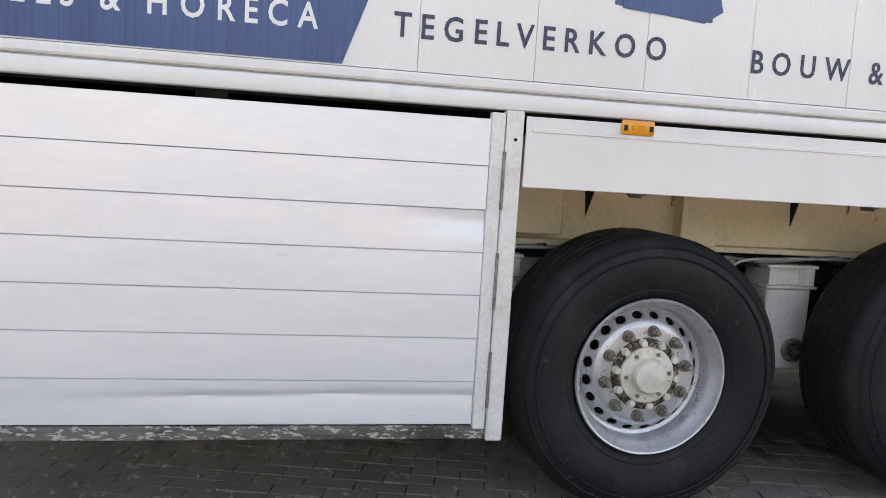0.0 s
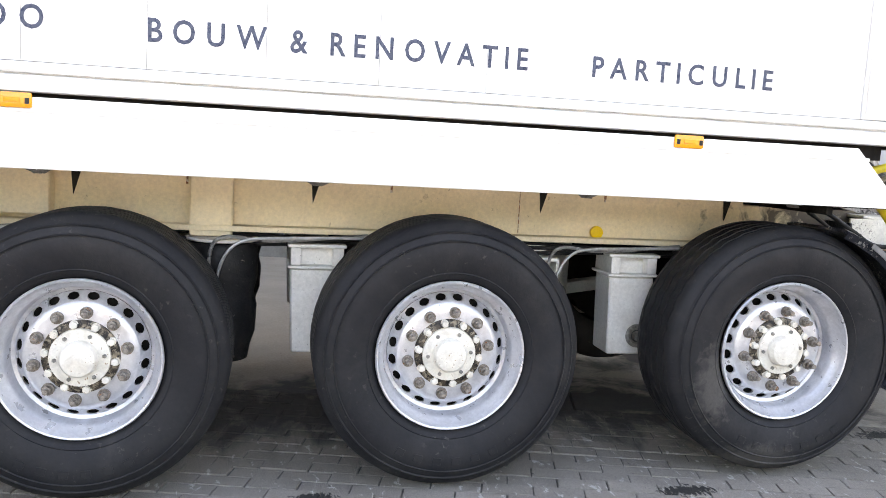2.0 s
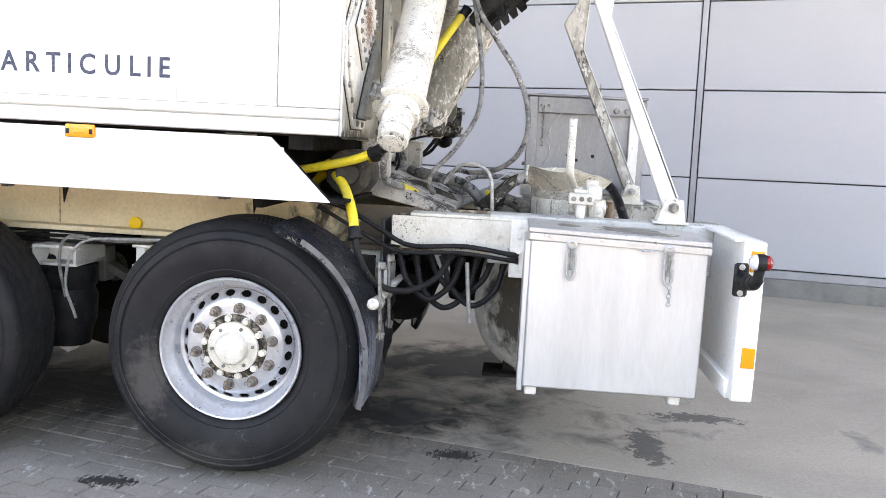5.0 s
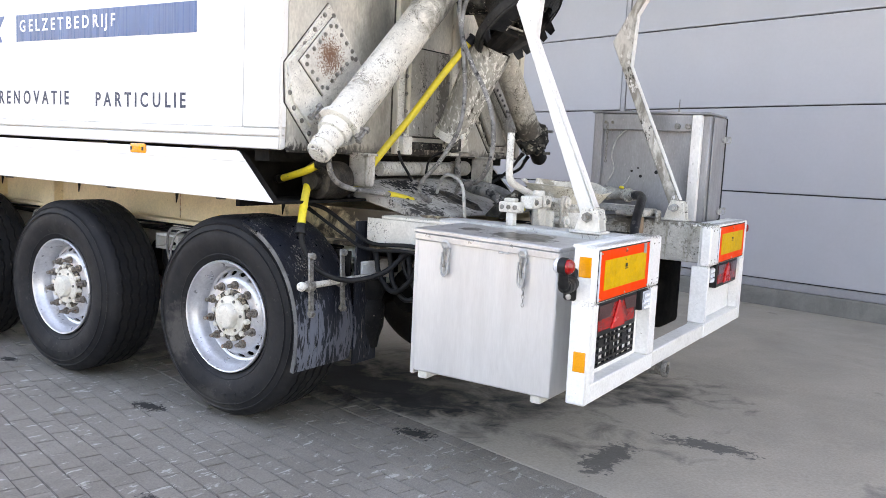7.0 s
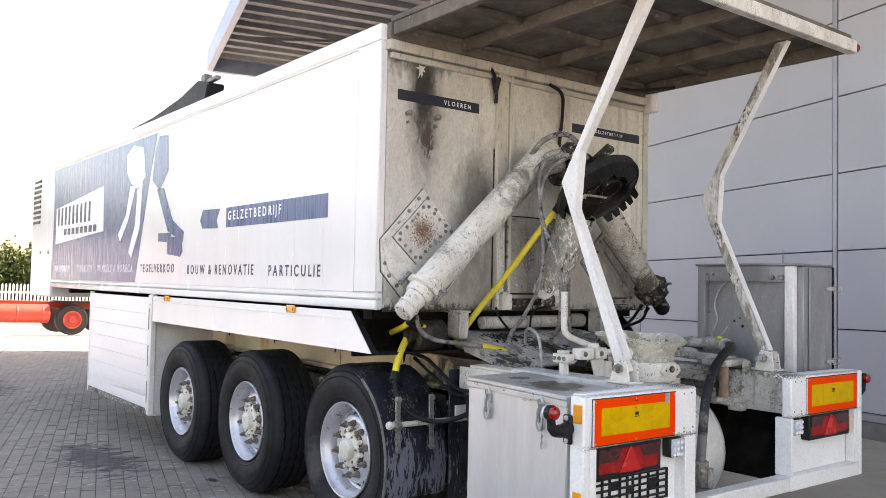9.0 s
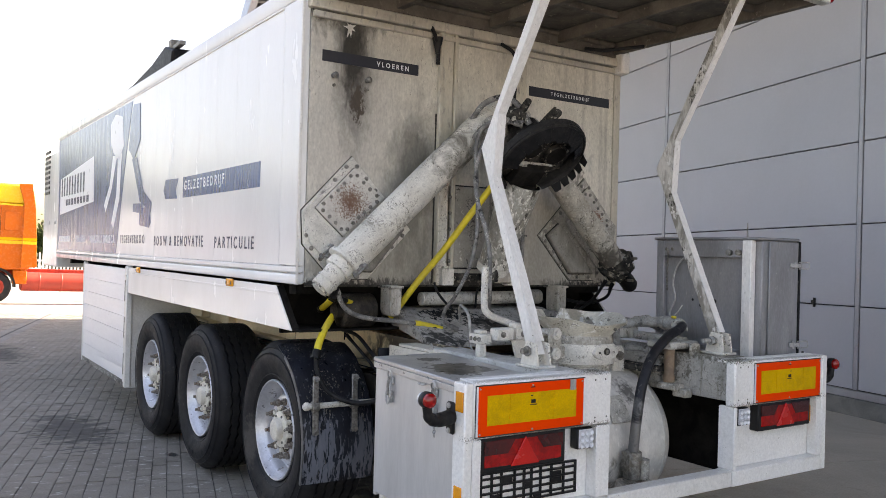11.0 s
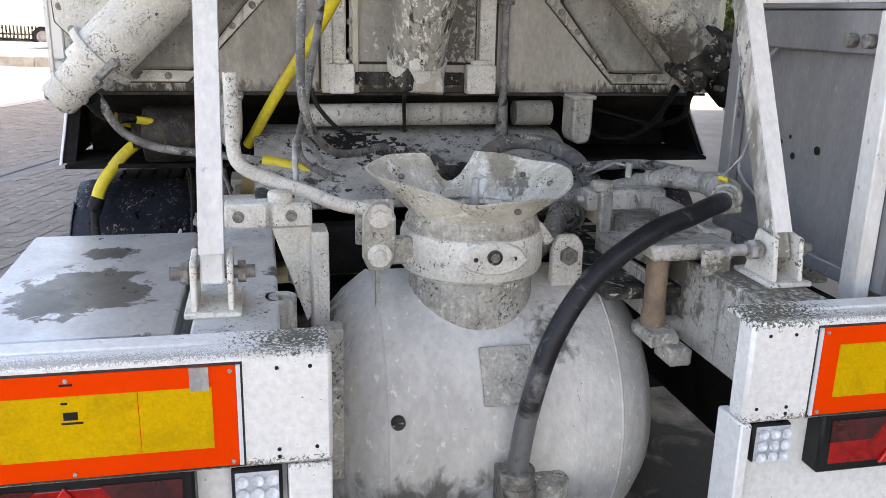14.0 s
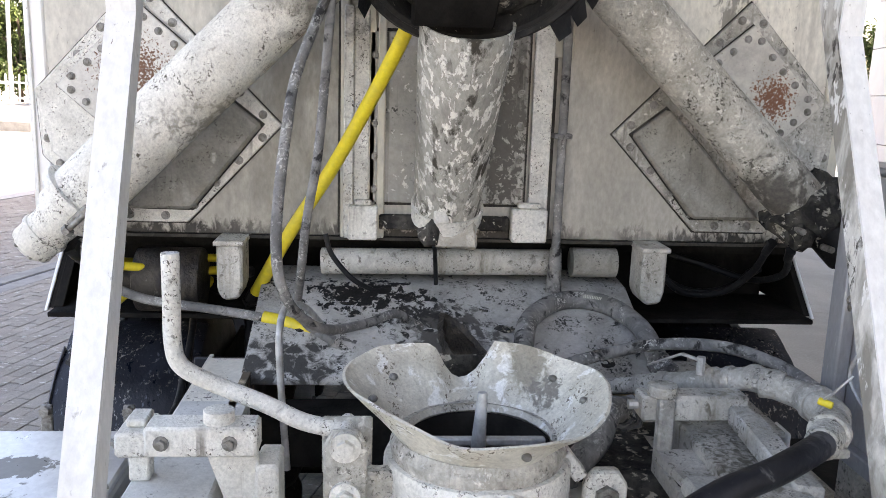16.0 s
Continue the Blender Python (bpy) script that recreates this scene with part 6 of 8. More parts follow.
part("drain_stub", join(lathe([(0.022, 0.0), (0.033, 0.0), (0.033, 0.10), (0.040, 0.105), (0.040, 0.125), (0.026, 0.125), (0.024, 0.05), (0.0, 0.05)], (6.36, 3.86, 0.455), (1, 0, 0), 24), box(6.372, 6.432, 3.80, 3.92, 0.47, 0.499, 0.004)), BOLT, T)


# rubber-arm end-outline lamps
def outline_lamp(s):
    g = (lambda y: y) if s < 0 else (lambda y: 2 * YC - y)
    l = part("outline_lamp", tube([(6.385, g(2.862), 0.985), (6.395, g(2.81), 0.980), (6.402, g(2.765), 0.982), (6.408, g(2.735), 0.998), (6.41, g(2.724), 1.04)], (0.031, 0.029, 0.026, 0.022, 0.019), 14), RUBBER, T, "black rubber-arm outline lamp")
    part("lamp_foot", box(6.355, 6.410, min(g(2.848), g(2.866)), max(g(2.848), g(2.866)), 0.915, 1.045, 0.008), BLACK, l)
    part("lamp_head", cyl((6.395, g(2.722), 1.066), (6.428, g(2.722), 1.066), 0.033, seg=24, b=0.006), BLACK, l)
    part("red_lens", lathe([(0.029, 0), (0.028, 0.012), (0.018, 0.022), (0.0, 0.025)], (6.428, g(2.722), 1.066), (1, 0, 0), 24), RED, l)
    part("white_lens", lathe([(0.029, 0), (0.028, 0.012), (0.018, 0.022), (0.0, 0.025)], (6.395, g(2.722), 1.066), (-1, 0, 0), 24), LED_GLASS, l)
    for z in (0.93, 1.03):
        part("bolt", bolt((6.382, g(2.848), z), (0, -1 if s < 0 else 1, 0), 0.008, 0.006), CHAIN, l)


outline_lamp(-1)
outline_lamp(1)


# hatch held up by two kinked arms
def arm(y, foot, knee_out, knee_top, knee_in, top, mat, half):
    """A bent flat arm in the plane across y. foot and top: (x of the outer edge, x of the inner edge) at their heights."""
    p = Vector(((foot[0] + foot[1]) / 2, 1.20))
    poly = [(foot[1], 1.19), (foot[0], 1.19), knee_out, (top[0], 3.08), (top[1], 3.08), knee_top, knee_in]
    a = part("hatch_arm", prism(poly, "y", y - half, y + half, 0.004), mat, T, "worn white kinked hatch support arm")
    # on the grimy arm these paler strips paint the lit front face
    for q0, q1 in (((foot[1] - 0.02, 1.25), knee_in), (knee_in, knee_top), (knee_top, (top[1], 3.08))):
        part("edge_strip", prism([(q0[0] + 0.0005, q0[1]), (q1[0] + 0.0005, q1[1]), (q1[0] + 0.006, q1[1]), (q0[0] + 0.006, q0[1])], "y", y - half - 0.001, y + half + 0.001), PAINT_WORN, a)
    for sy in (-1, 1):
        part("clevis", prism([(p[0] - 0.07, 1.13), (p[0] + 0.06, 1.13), (p[0] + 0.045, 1.24), (p[0] - 0.03, 1.25)], "y", y + sy * (half + 0.012) - 0.006, y + sy * (half + 0.012) + 0.006, 0.003), RAIL, a)
    part("clevis_foot", box(p[0] - 0.085, p[0] + 0.072, y - 0.056, y + 0.056, 1.130, 1.142, 0.003), CEMENT_PALE, a)
    part("pivot_pin", join(cyl((p[0], y - 0.085, 1.205), (p[0], y + 0.085, 1.205), 0.014, seg=14), cyl((p[0], y - 0.062, 1.205), (p[0], y - 0.048, 1.205), 0.024, seg=6), cyl((p[0], y + 0.05, 1.205), (p[0], y + 0.066, 1.205), 0.024, seg=6)), BOLT, a)


arm(3.440, (6.172, 6.246), (5.768, 2.168), (5.900, 2.327), (5.872, 2.020), (6.300, 6.372), PAINT_WORN, 0.024)
arm(4.735, (6.168, 6.234), (5.735, 2.170), (5.876, 2.320), (5.858, 2.024), (6.248, 6.320), ARM_GRIMY, 0.021)
hatch = part("raised_hatch", box(XR + 0.02, 6.43, YL + 0.05, YR - 0.05, 3.165, 3.20, 0.006), HATCH_DARK, T, "raised rear hatch with mottled dark brown underside")
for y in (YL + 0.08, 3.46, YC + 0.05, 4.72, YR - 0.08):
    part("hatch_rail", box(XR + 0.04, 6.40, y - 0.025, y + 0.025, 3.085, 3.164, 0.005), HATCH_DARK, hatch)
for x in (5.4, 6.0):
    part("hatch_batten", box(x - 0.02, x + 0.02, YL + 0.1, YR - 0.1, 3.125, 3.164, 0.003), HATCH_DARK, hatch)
part("hatch_end_bar", box(6.39, 6.45, YL + 0.02, YR - 0.02, 3.085, 3.166, 0.006), CEMENT_PALE, hatch)
part("hatch_lamp", box(6.40, 6.45, YR - 0.02, YR + 0.02, 3.10, 3.15, 0.01), RED, hatch, "small red hatch lamp")
part("hatch_cable", tube([(4.9, 4.9, 3.07), (5.0, 4.98, 3.05), (5.1, 5.08, 3.06), (5.16, 5.20, 3.08)], 0.012, 8), RUBBER, hatch)

# mudguard of the last wheel
gc = (HX[2], 2.86, HZ)
gp = [(0.585, 0.02), (0.615, 0.0), (0.625, 0.04), (0.625, 0.40), (0.615, 0.44), (0.605, 0.43), (0.612, 0.40), (0.612, 0.04), (0.60, 0.02)]
mg = arc(gp, gc, -13, 72)
for v in mg.verts:
    # it closes in a little towards its lower end
    k = 1 - 0.06 * max(0.0, min(1.0, (0.95 - v.co.z) / 0.55))
    v.co.x = gc[0] + (v.co.x - gc[0]) * k
guard = part("mudguard", roughen(mg, 0.004, 0.08), GUARD, T, "black plastic mudguard splashed with cement")
edge = arc([(0.603, -0.004), (0.626, -0.004), (0.626, 0.000), (0.603, 0.000)], gc, -13, 60)
for v in edge.verts:
    k = 1 - 0.06 * max(0.0, min(1.0, (0.95 - v.co.z) / 0.55))
    v.co.x = gc[0] + (v.co.x - gc[0]) * k
part("guard_edge", edge, GUARD_EDGE, guard, "grey scuffed edge")
mg2 = arc(gp, (gc[0], 2 * YC - 2.86 - 0.44, gc[2]), -25, 72)
part("mudguard", roughen(mg2, 0.004, 0.08), GUARD, T, "black plastic mudguard splashed with cement")
part("air_tank", join(cyl((4.98, 3.75, 0.66), (4.98, 4.45, 0.66), 0.13, seg=28, b=0.03), cyl((4.98, 4.08, 0.66), (4.98, 4.12, 0.66), 0.135, seg=28)), DARK, T, "grimy black air tank")
# dark plates and flaps added to stand for the shade behind the wheels
for s in (-1, 1):
    y = YC + s * 0.755
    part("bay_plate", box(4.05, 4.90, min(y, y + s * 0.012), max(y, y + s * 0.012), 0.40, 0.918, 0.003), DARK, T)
    part("spray_flap", box(4.92, 4.934, min(YC + s * 0.56, YC + s * 0.76), max(YC + s * 0.56, YC + s * 0.76), 0.30, 1.08, 0.003), GUARD, T, "added black flap standing for shade")
# black box added to fill the dark space below the cabinet
part("oil_tank", box(5.12, 6.10, 4.93, 5.27, 0.43, 0.915, 0.03, 2), DARK, T, "added black box filling the shade under the cabinet")
part("guard_pipe", join(cyl((4.975, 2.87, 0.785), (4.985, 3.55, 0.785), 0.016, seg=16), ball((4.972, 2.868, 0.785), 0.024)), CEMENT_PALE, T)
for y in (2.912, 3.15):
    part("guard_clamp", join(bar((4.985, y, 0.95), (5.00, y, 0.63), 0.035, 0.012), cyl((4.985, y - 0.02, 0.785), (4.985, y + 0.02, 0.785), 0.028, seg=16, b=0.003), cyl((4.98, y, 0.93), (5.01, y, 0.935), 0.016, seg=6), cyl((4.985, y, 0.65), (5.015, y, 0.645), 0.016, seg=6)), BOLT, T)

# ---- tool box ----
tb = thing("tool_box", (5.93, 3.15, 0.43), "brushed aluminium tool box with wet lid hung on the rear frame", "tool box")
part("body", box(5.585, 6.28, 2.955, 3.35, 0.47, 1.075, 0.006), ALU_WET, tb)
part("side_plate", box(5.562, 5.584, 2.965, 3.36, 0.45, 1.07, 0.003), ALU_WET, tb)
def tilt(bm):
    """The lid rises a little towards the wheels."""
    for v in bm.verts:
        v.co.z += 0.020 * (6.28 - v.co.x) / 0.70
    return bm


lid = part("lid", tilt(box(5.570, 6.29, 2.943, 3.362, 1.084, 1.106, 0.005)), LID, tb, "aluminium lid with puddles")
pieces("lid_edge", (tilt(box(5.5755, 6.2895, 2.9435, 2.953, 1.055, 1.0835, 0.002)), tilt(box(6.282, 6.2895, 2.954, 3.362, 1.055, 1.0835, 0.002)), tilt(box(5.5755, 5.583, 2.954, 3.362, 1.055, 1.0835, 0.002))), LID, lid)
for x in (5.62, 6.20):
    part("foot", box(x - 0.025, x + 0.025, 2.98, 3.34, 0.43, 0.469, 0.006), WHITE_DIRTY, tb)
for x in (5.745, 6.125):
    l = part("latch", join(box(x - 0.019, x + 0.019, 2.940, 2.955, 1.015, 1.052, 0.004), tube([(x - 0.016, 2.936, 1.03), (x - 0.016, 2.930, 0.955), (x, 2.929, 0.925), (x + 0.016, 2.930, 0.955), (x + 0.016, 2.936, 1.03)], 0.0045, 8), box(x - 0.010, x + 0.010, 2.934, 2.955, 0.93, 0.985, 0.004), lathe([(0.014, -0.004), (0.022, 0), (0.014, 0.004)], (x, 2.936, 1.064), (0, 1, 0), 18)), CHAIN, tb, "steel toggle latch")
    part("latch_tongue", bar((x, 2.932, 1.05), (x, 2.928, 0.965), 0.012, 0.006, 0.002), BOLT, l)
bm = join(*[lathe([(0.007, 0), (0.0105, 0.002), (0.007, 0.004)], (6.135, 2.938, 0.935 - 0.017 * k), (0.3, 1, 0) if k % 2 else (1, 0.3, 0), 10) for k in range(6)])
part("latch_chain", bm, CHAIN, tb)
part("lid_handle", tube([(6.02, 2.94, 1.062), (6.02, 2.925, 1.06), (6.06, 2.925, 1.06), (6.06, 2.94, 1.062)], 0.004, 6), CHAIN, tb)
part("mounting", box(5.62, 6.24, 3.35, 3.372, 0.92, 1.02, 0.003), CHAIN, tb)

# ---- control cabinet ----
cb = thing("control_cabinet", (5.93, 5.12, 0.92), "tall grey steel control cabinet standing on the rear frame", "cabinet")
part("body", box(5.56, 6.29, 4.97, 5.30, 1.10, 1.755, 0.006), GREY_METAL, cb)
part("roof", box(5.545, 6.295, 4.925, 5.305, 1.757, 1.772, 0.004), GREY_METAL, cb)
part("frame", join(box(5.56, 5.62, 4.935, 4.968, 1.10, 1.755, 0.004), box(5.62, 6.19, 4.935, 4.968, 1.655, 1.755, 0.004), box(5.62, 6.19, 4.940, 4.968, 1.10, 1.14, 0.004)), GREY_METAL, cb)
part("corner_post", join(box(6.19, 6.25, 4.925, 4.968, 1.06, 1.754, 0.004)), PAINT_WORN, cb, "white painted corner post")
part("side_door", box(6.292, 6.302, 5.02, 5.285, 1.12, 1.75, 0.004), GREY_METAL, cb)
part("door_seal", box(6.285, 6.305, 5.290, 5.304, 1.10, 1.755, 0.002), RUBBER, cb)
for z in (1.62, 1.17):
    part("latch", join(box(6.303, 6.316, 5.20, 5.30, z - 0.012, z + 0.012, 0.003), tube([(6.31, 5.28, z + 0.018), (6.315, 5.36, z + 0.018), (6.315, 5.37, z), (6.315, 5.36, z - 0.018), (6.31, 5.28, z - 0.018)], 0.004, 6), cyl((6.31, 5.24, z - 0.02), (6.31, 5.24, z + 0.02), 0.007, seg=10)), CHAIN, cb)
for x in (6.105, 6.168):
    part("push_button", join(cyl((x, 4.912, 1.685), (x, 4.936, 1.685), 0.017, seg=18, b=0.003)), BOLT, cb)
pieces("bolt_head", [bolt((5.64 + 0.045 * k, 4.935, 1.70), (0, -1, 0), 0.007, 0.006) for k in (0, 1)], BOLT, cb)
part("chain", join(*[lathe([(0.007, 0), (0.011, 0.0025), (0.007, 0.005)], (5.655, 4.925, 1.69 - 0.018 * k), (0.2, 1, 0) if k % 2 else (1, 0.2, 0), 8) for k in range(14)]), BOLT, cb)
part("loose_wire", tube([(5.78, 4.955, 1.665), (5.72, 4.945, 1.60), (5.69, 4.94, 1.50), (5.71, 4.94, 1.40), (5.67, 4.94, 1.30), (5.75, 4.945, 1.24), (5.80, 4.95, 1.23)], 0.005, 6), CHAIN, cb)
pieces("dent_mark", [cyl((x, 4.967, z), (x, 4.9675, z), r, seg=14) for x, z, r in ((5.98, 1.40, 0.012), (5.88, 1.37, 0.010), (5.82, 1.40, 0.008), (5.86, 1.42, 0.006))], BLACK, cb)
part("stud", cyl((5.565, 5.08, 1.33), (5.54, 5.08, 1.33), 0.012, seg=10), BOLT, cb)
part("aerial", cyl((6.02, 5.20, 1.772), (6.02, 5.20, 1.865), 0.006, 0.003, seg=8), BOLT, cb)
part("support", join(box(5.62, 5.70, 4.97, 5.28, 0.93, 1.10, 0.004), box(6.15, 6.23, 4.97, 5.28, 0.93, 1.10, 0.004), box(5.30, 6.36, 4.97, 5.05, 0.90, 0.93, 0.004)), CEMENT, cb)

# ---- pump vessel with funnel ----
VX, VY = 5.79, 4.09
pv = thing("pump_vessel", (VX, VY, 0.30), "cement-grey steel pump vessel with clamped funnel on top", "pressure vessel")
prof = [(0.0, 0.0), (0.10, 0.004), (0.20, 0.020), (0.28, 0.055), (0.33, 0.10), (0.376, 0.16), (0.380, 0.17), (0.380, 0.78), (0.376, 0.79), (0.35, 0.85), (0.30, 0.895), (0.20, 0.93), (0.10, 0.946), (0.0, 0.95)]
part("tank", lathe(prof, (5.72, 3.655, 0.645), (0, 1, 0), 64), TANK, pv, "cement-dusted dished tank")
pieces("weld_seam", (lathe([(0.379, 0.775), (0.3825, 0.78), (0.379, 0.785)], (5.72, 3.655, 0.645), (0, 1, 0), 64), lathe([(0.379, 0.165), (0.3825, 0.17), (0.379, 0.175)], (5.72, 3.655, 0.645), (0, 1, 0), 64)), TANK, pv)
part("neck", lathe([(0.168, 0.90), (0.168, 1.06), (0.178, 1.065), (0.178, 1.085), (0.15, 1.085)], (VX, VY, 0), (0, 0, 1), 48), CEMENT, pv)
cl = part("clamp_ring", lathe([(0.15, 1.075), (0.188, 1.075), (0.192, 1.085), (0.192, 1.165), (0.186, 1.178), (0.15, 1.18)], (VX, VY, 0), (0, 0, 1), 48), CEMENT_PALE, pv, "pale clamp ring with bolts")
part("collar", lathe([(0.176, 1.178), (0.18, 1.20), (0.168, 1.222), (0.15, 1.222)], (VX, VY, 0), (0, 0, 1), 48), CEMENT, pv)
p = Vector((VX + 0.192, VY + 0.012, 1.145))
part("tapped_boss", join(lathe([(0.010, 0.0), (0.019, 0.0), (0.019, 0.012), (0.011, 0.012), (0.010, 0.004), (0, 0.004)], p, (1, 0, 0), 20)), CEMENT_DARK, cl)
part("boss_plate", prism([(VY - 0.075, 1.135), (VY - 0.055, 1.165), (VY - 0.01, 1.182), (VY + 0.035, 1.182), (VY + 0.08, 1.165), (VY + 0.10, 1.135), (VY + 0.08, 1.112), (VY + 0.035, 1.098), (VY - 0.01, 1.098), (VY - 0.055, 1.112)], "x", VX + 0.165, VX + 0.197, 0.004), CEMENT_PALE, cl)
part("bolt", bolt((VX + 0.202, VY + 0.012, 1.145), (1, 0, 0), 0.008, 0.010), BOLT, cl)
pieces("bolt_hole", [cyl((VX + 0.196, VY + 0.012 + e, 1.140), (VX + 0.1985, VY + 0.012 + e, 1.140), 0.006, seg=10) for e in (-0.048, 0.052)], CEMENT_DARK, cl)
pieces("band_joint", [lathe([(0.190, 1.075), (0.197, 1.078), (0.197, 1.172), (0.190, 1.176)], (VX, VY, 0), (0, 0, 1), 3, start=a, sweep=0.05) for a in (-1.15, -0.62, 0.55, 1.05)], CEMENT, cl)
fun = bmesh.new()
NA, NR = 72, 8
rows = []
for side in (0, 1):
    for j in range(NR + 1):
        k = j / NR if side == 0 else 1 - j / NR
        ring = []
        for i in range(NA):
            a = math.tau * i / NA
            # lobes across, dips fore and aft
            lobe = math.cos(a) ** 2
            r_top = 0.272 - 0.045 * lobe + 0.008 * math.sin(3 * a)
            z_top = 1.342 - 0.014 * math.sin(a) - 0.058 * max(0.0, math.cos(a)) ** 1.5 + 0.006 * math.sin(5 * a)
            if abs(a - 3.20) < 0.30:
                z_top -= 0.085 * math.cos((a - 3.20) / 0.30 * math.pi / 2) ** 0.7
            r = 0.155 + (r_top - 0.155) * (k ** 1.15)
            z = 1.205 + (z_top - 1.205) * k
            if side:
                r -= 0.006
                z += 0.002 if k > 0.99 else 0.0
            low = max(0.0, -math.sin(a)) ** 2 * k
            ring.append(fun.verts.new((VX + r * math.cos(a) - 0.055 * low, VY + r * math.sin(a), z - 0.028 * low)))
        rows.append(ring)
for a, b in zip(rows, rows[1:]):
    for i in range(NA):
        fun.faces.new((a[i], a[(i + 1) % NA], b[(i + 1) % NA], b[i]))
bmesh.ops.recalc_face_normals(fun, faces=fun.faces[:])
part("funnel", roughen(fun, 0.005, 0.07), FUNNEL, pv, "battered sheet-steel funnel with worn lobes")
part("funnel_throat", join(lathe([(0.15, 1.20), (0.142, 1.205), (0.13, 1.15), (0.0, 1.10)], (VX, VY, 0), (0, 0, 1), 40)), DARK, pv)
part("throat_pin", join(cyl((VX + 0.01, VY, 1.19), (VX + 0.01, VY + 0.005, 1.31), 0.016, 0.010, seg=12, b=0.003), bar((VX, VY - 0.14, 1.20), (VX, VY + 0.14, 1.20), 0.018, 0.018)), CHAIN, pv)
for k in (0, 2, 3, 4, 6, 7):
    a = math.tau * k / 10 + 0.3
    part("rivet", ball((VX + 0.215 * math.cos(a), VY + 0.215 * math.sin(a), 1.29 - 0.03 * max(0, math.cos(a))), 0.010, 1, 1, 0.8, 10), BOLT, pv)
# hinge links of the clamp
for s, y0 in ((-1, VY - 0.265), (1, VY + 0.265)):
    if s < 0:
        lk = part("hinge_link", join(prism([(y0 - 0.042, 1.13), (y0 - 0.025, 1.095), (y0 + 0.025, 1.095), (y0 + 0.042, 1.13), (y0 + 0.042, 1.235), (y0 + 0.025, 1.27), (y0 - 0.025, 1.27), (y0 - 0.042, 1.235)], "x", 5.885, 5.90, 0.004), prism([(y0 - 0.05, 1.14), (y0 + 0.05, 1.14), (y0 + 0.05, 1.26), (y0 - 0.05, 1.26)], "x", 5.80, 5.815, 0.004)), CEMENT, pv)
        for z in (1.138, 1.24):
            part("hinge_pin", join(cyl((5.78, y0, z), (5.925, y0, z), 0.016, seg=14), cyl((5.90, y0, z), (5.912, y0, z), 0.030, seg=20), cyl((5.910, y0, z), (5.926, y0, z), 0.018, seg=6, b=0.002)), CEMENT_PALE, lk)
        part("lug", join(box(5.83, 5.87, y0 + 0.03, y0 + 0.10, 1.10, 1.17, 0.006), box(5.86, 5.875, y0 - 0.006, y0 + 0.006, 0.98, 1.10, 0.002)), CEMENT, lk)
    else:
        lk = part("hinge_lug", join(prism([(y0 - 0.045, 0.99), (y0 + 0.045, 0.99), (y0 + 0.045, 1.12), (y0 + 0.025, 1.15), (y0 - 0.025, 1.15), (y0 - 0.045, 1.12)], "x", 5.80, 5.83, 0.005), bar((5.80, y0 - 0.05, 1.13), (5.80, y0 - 0.09, 1.18), 0.05, 0.03)), CEMENT_PALE, pv)
        part("hinge_pin", join(cyl((5.79, y0, 1.095), (5.85, y0, 1.095), 0.012, seg=12), cyl((5.83, y0, 1.095), (5.845, y0, 1.095), 0.026, seg=6)), BOLT, lk)
part("handle_rod", tube([(5.75, 3.475, 1.575), (5.75, 3.475, 1.48), (5.75, 3.475, 1.39), (5.752, 3.49, 1.345), (5.76, 3.545, 1.315), (5.78, 3.66, 1.275), (5.80, 3.74, 1.245), (5.82, 3.83, 1.235)], 0.018, 14), CEMENT_PALE, pv, "bent steel handle rod")
part("name_plate", bar((6.046, 4.064, 0.852), (6.046, 4.198, 0.852), 0.010, 0.15, 0.003, up=(-0.53, 0, 0.85)), CEMENT, pv)
pieces("tank_boss", (cyl((6.02, 3.847, 0.755), (6.095, 3.847, 0.765), 0.018, seg=14, b=0.004), cyl((6.00, 4.425, 0.70), (6.09, 4.425, 0.706), 0.016, seg=14, b=0.004)), CEMENT_DARK, pv)
part("tank_leg", join(box(5.50, 5.56, 3.80, 3.88, 0.30, 0.42, 0.004), box(5.96, 6.02, 3.80, 3.88, 0.30, 0.42, 0.004), box(5.40, 6.10, 3.74, 3.94, 0.28, 0.30, 0.003)), DARK, pv)
part("outlet_elbow", roughen(join(cyl((6.12, 4.23, 0.60), (6.12, 4.23, 0.50), 0.05, seg=20, b=0.006), lathe([(0.05, 0), (0.11, 0), (0.12, 0.02), (0.11, 0.04), (0, 0.05)], (6.12, 4.20, 0.44), (0.3, 0, 1), 24)), 0.003, 0.04), CEMENT, pv)

# brackets left and right of the vessel
bl = thing("folding_bracket", (5.9, 3.62, 0.95), "pale welded steel bracket with bolts beside the vessel", "bracket")
part("top_bar", join(box(5.83, 5.90, 3.452, 3.66, 1.215, 1.275, 0.006)), CEMENT_PALE, bl)
part("web", join(prism([(3.56, 1.215), (3.66, 1.215), (3.67, 1.00), (3.645, 0.96)], "x", 5.86, 5.875, 0.003), box(5.80, 5.90, 3.655, 3.70, 0.93, 1.20, 0.006)), CEMENT_PALE, bl)
part("stop_block", join(box(5.74, 5.82, 3.60, 3.66, 1.04, 1.12, 0.01), cyl((5.85, 3.63, 1.06), (5.85, 3.63, 1.02), 0.014, seg=6)), CEMENT, bl)
for y, z in ((3.485, 1.245), (3.61, 1.245)):
    part("bolt", join(bolt((5.90, y, z), (1, 0, 0), 0.010, 0.012)), BOLT, bl)
part("pin_cap", cyl((5.865, 3.585, 1.27), (5.865, 3.585, 1.30), 0.03, seg=14, b=0.006), CEMENT_PALE, bl)
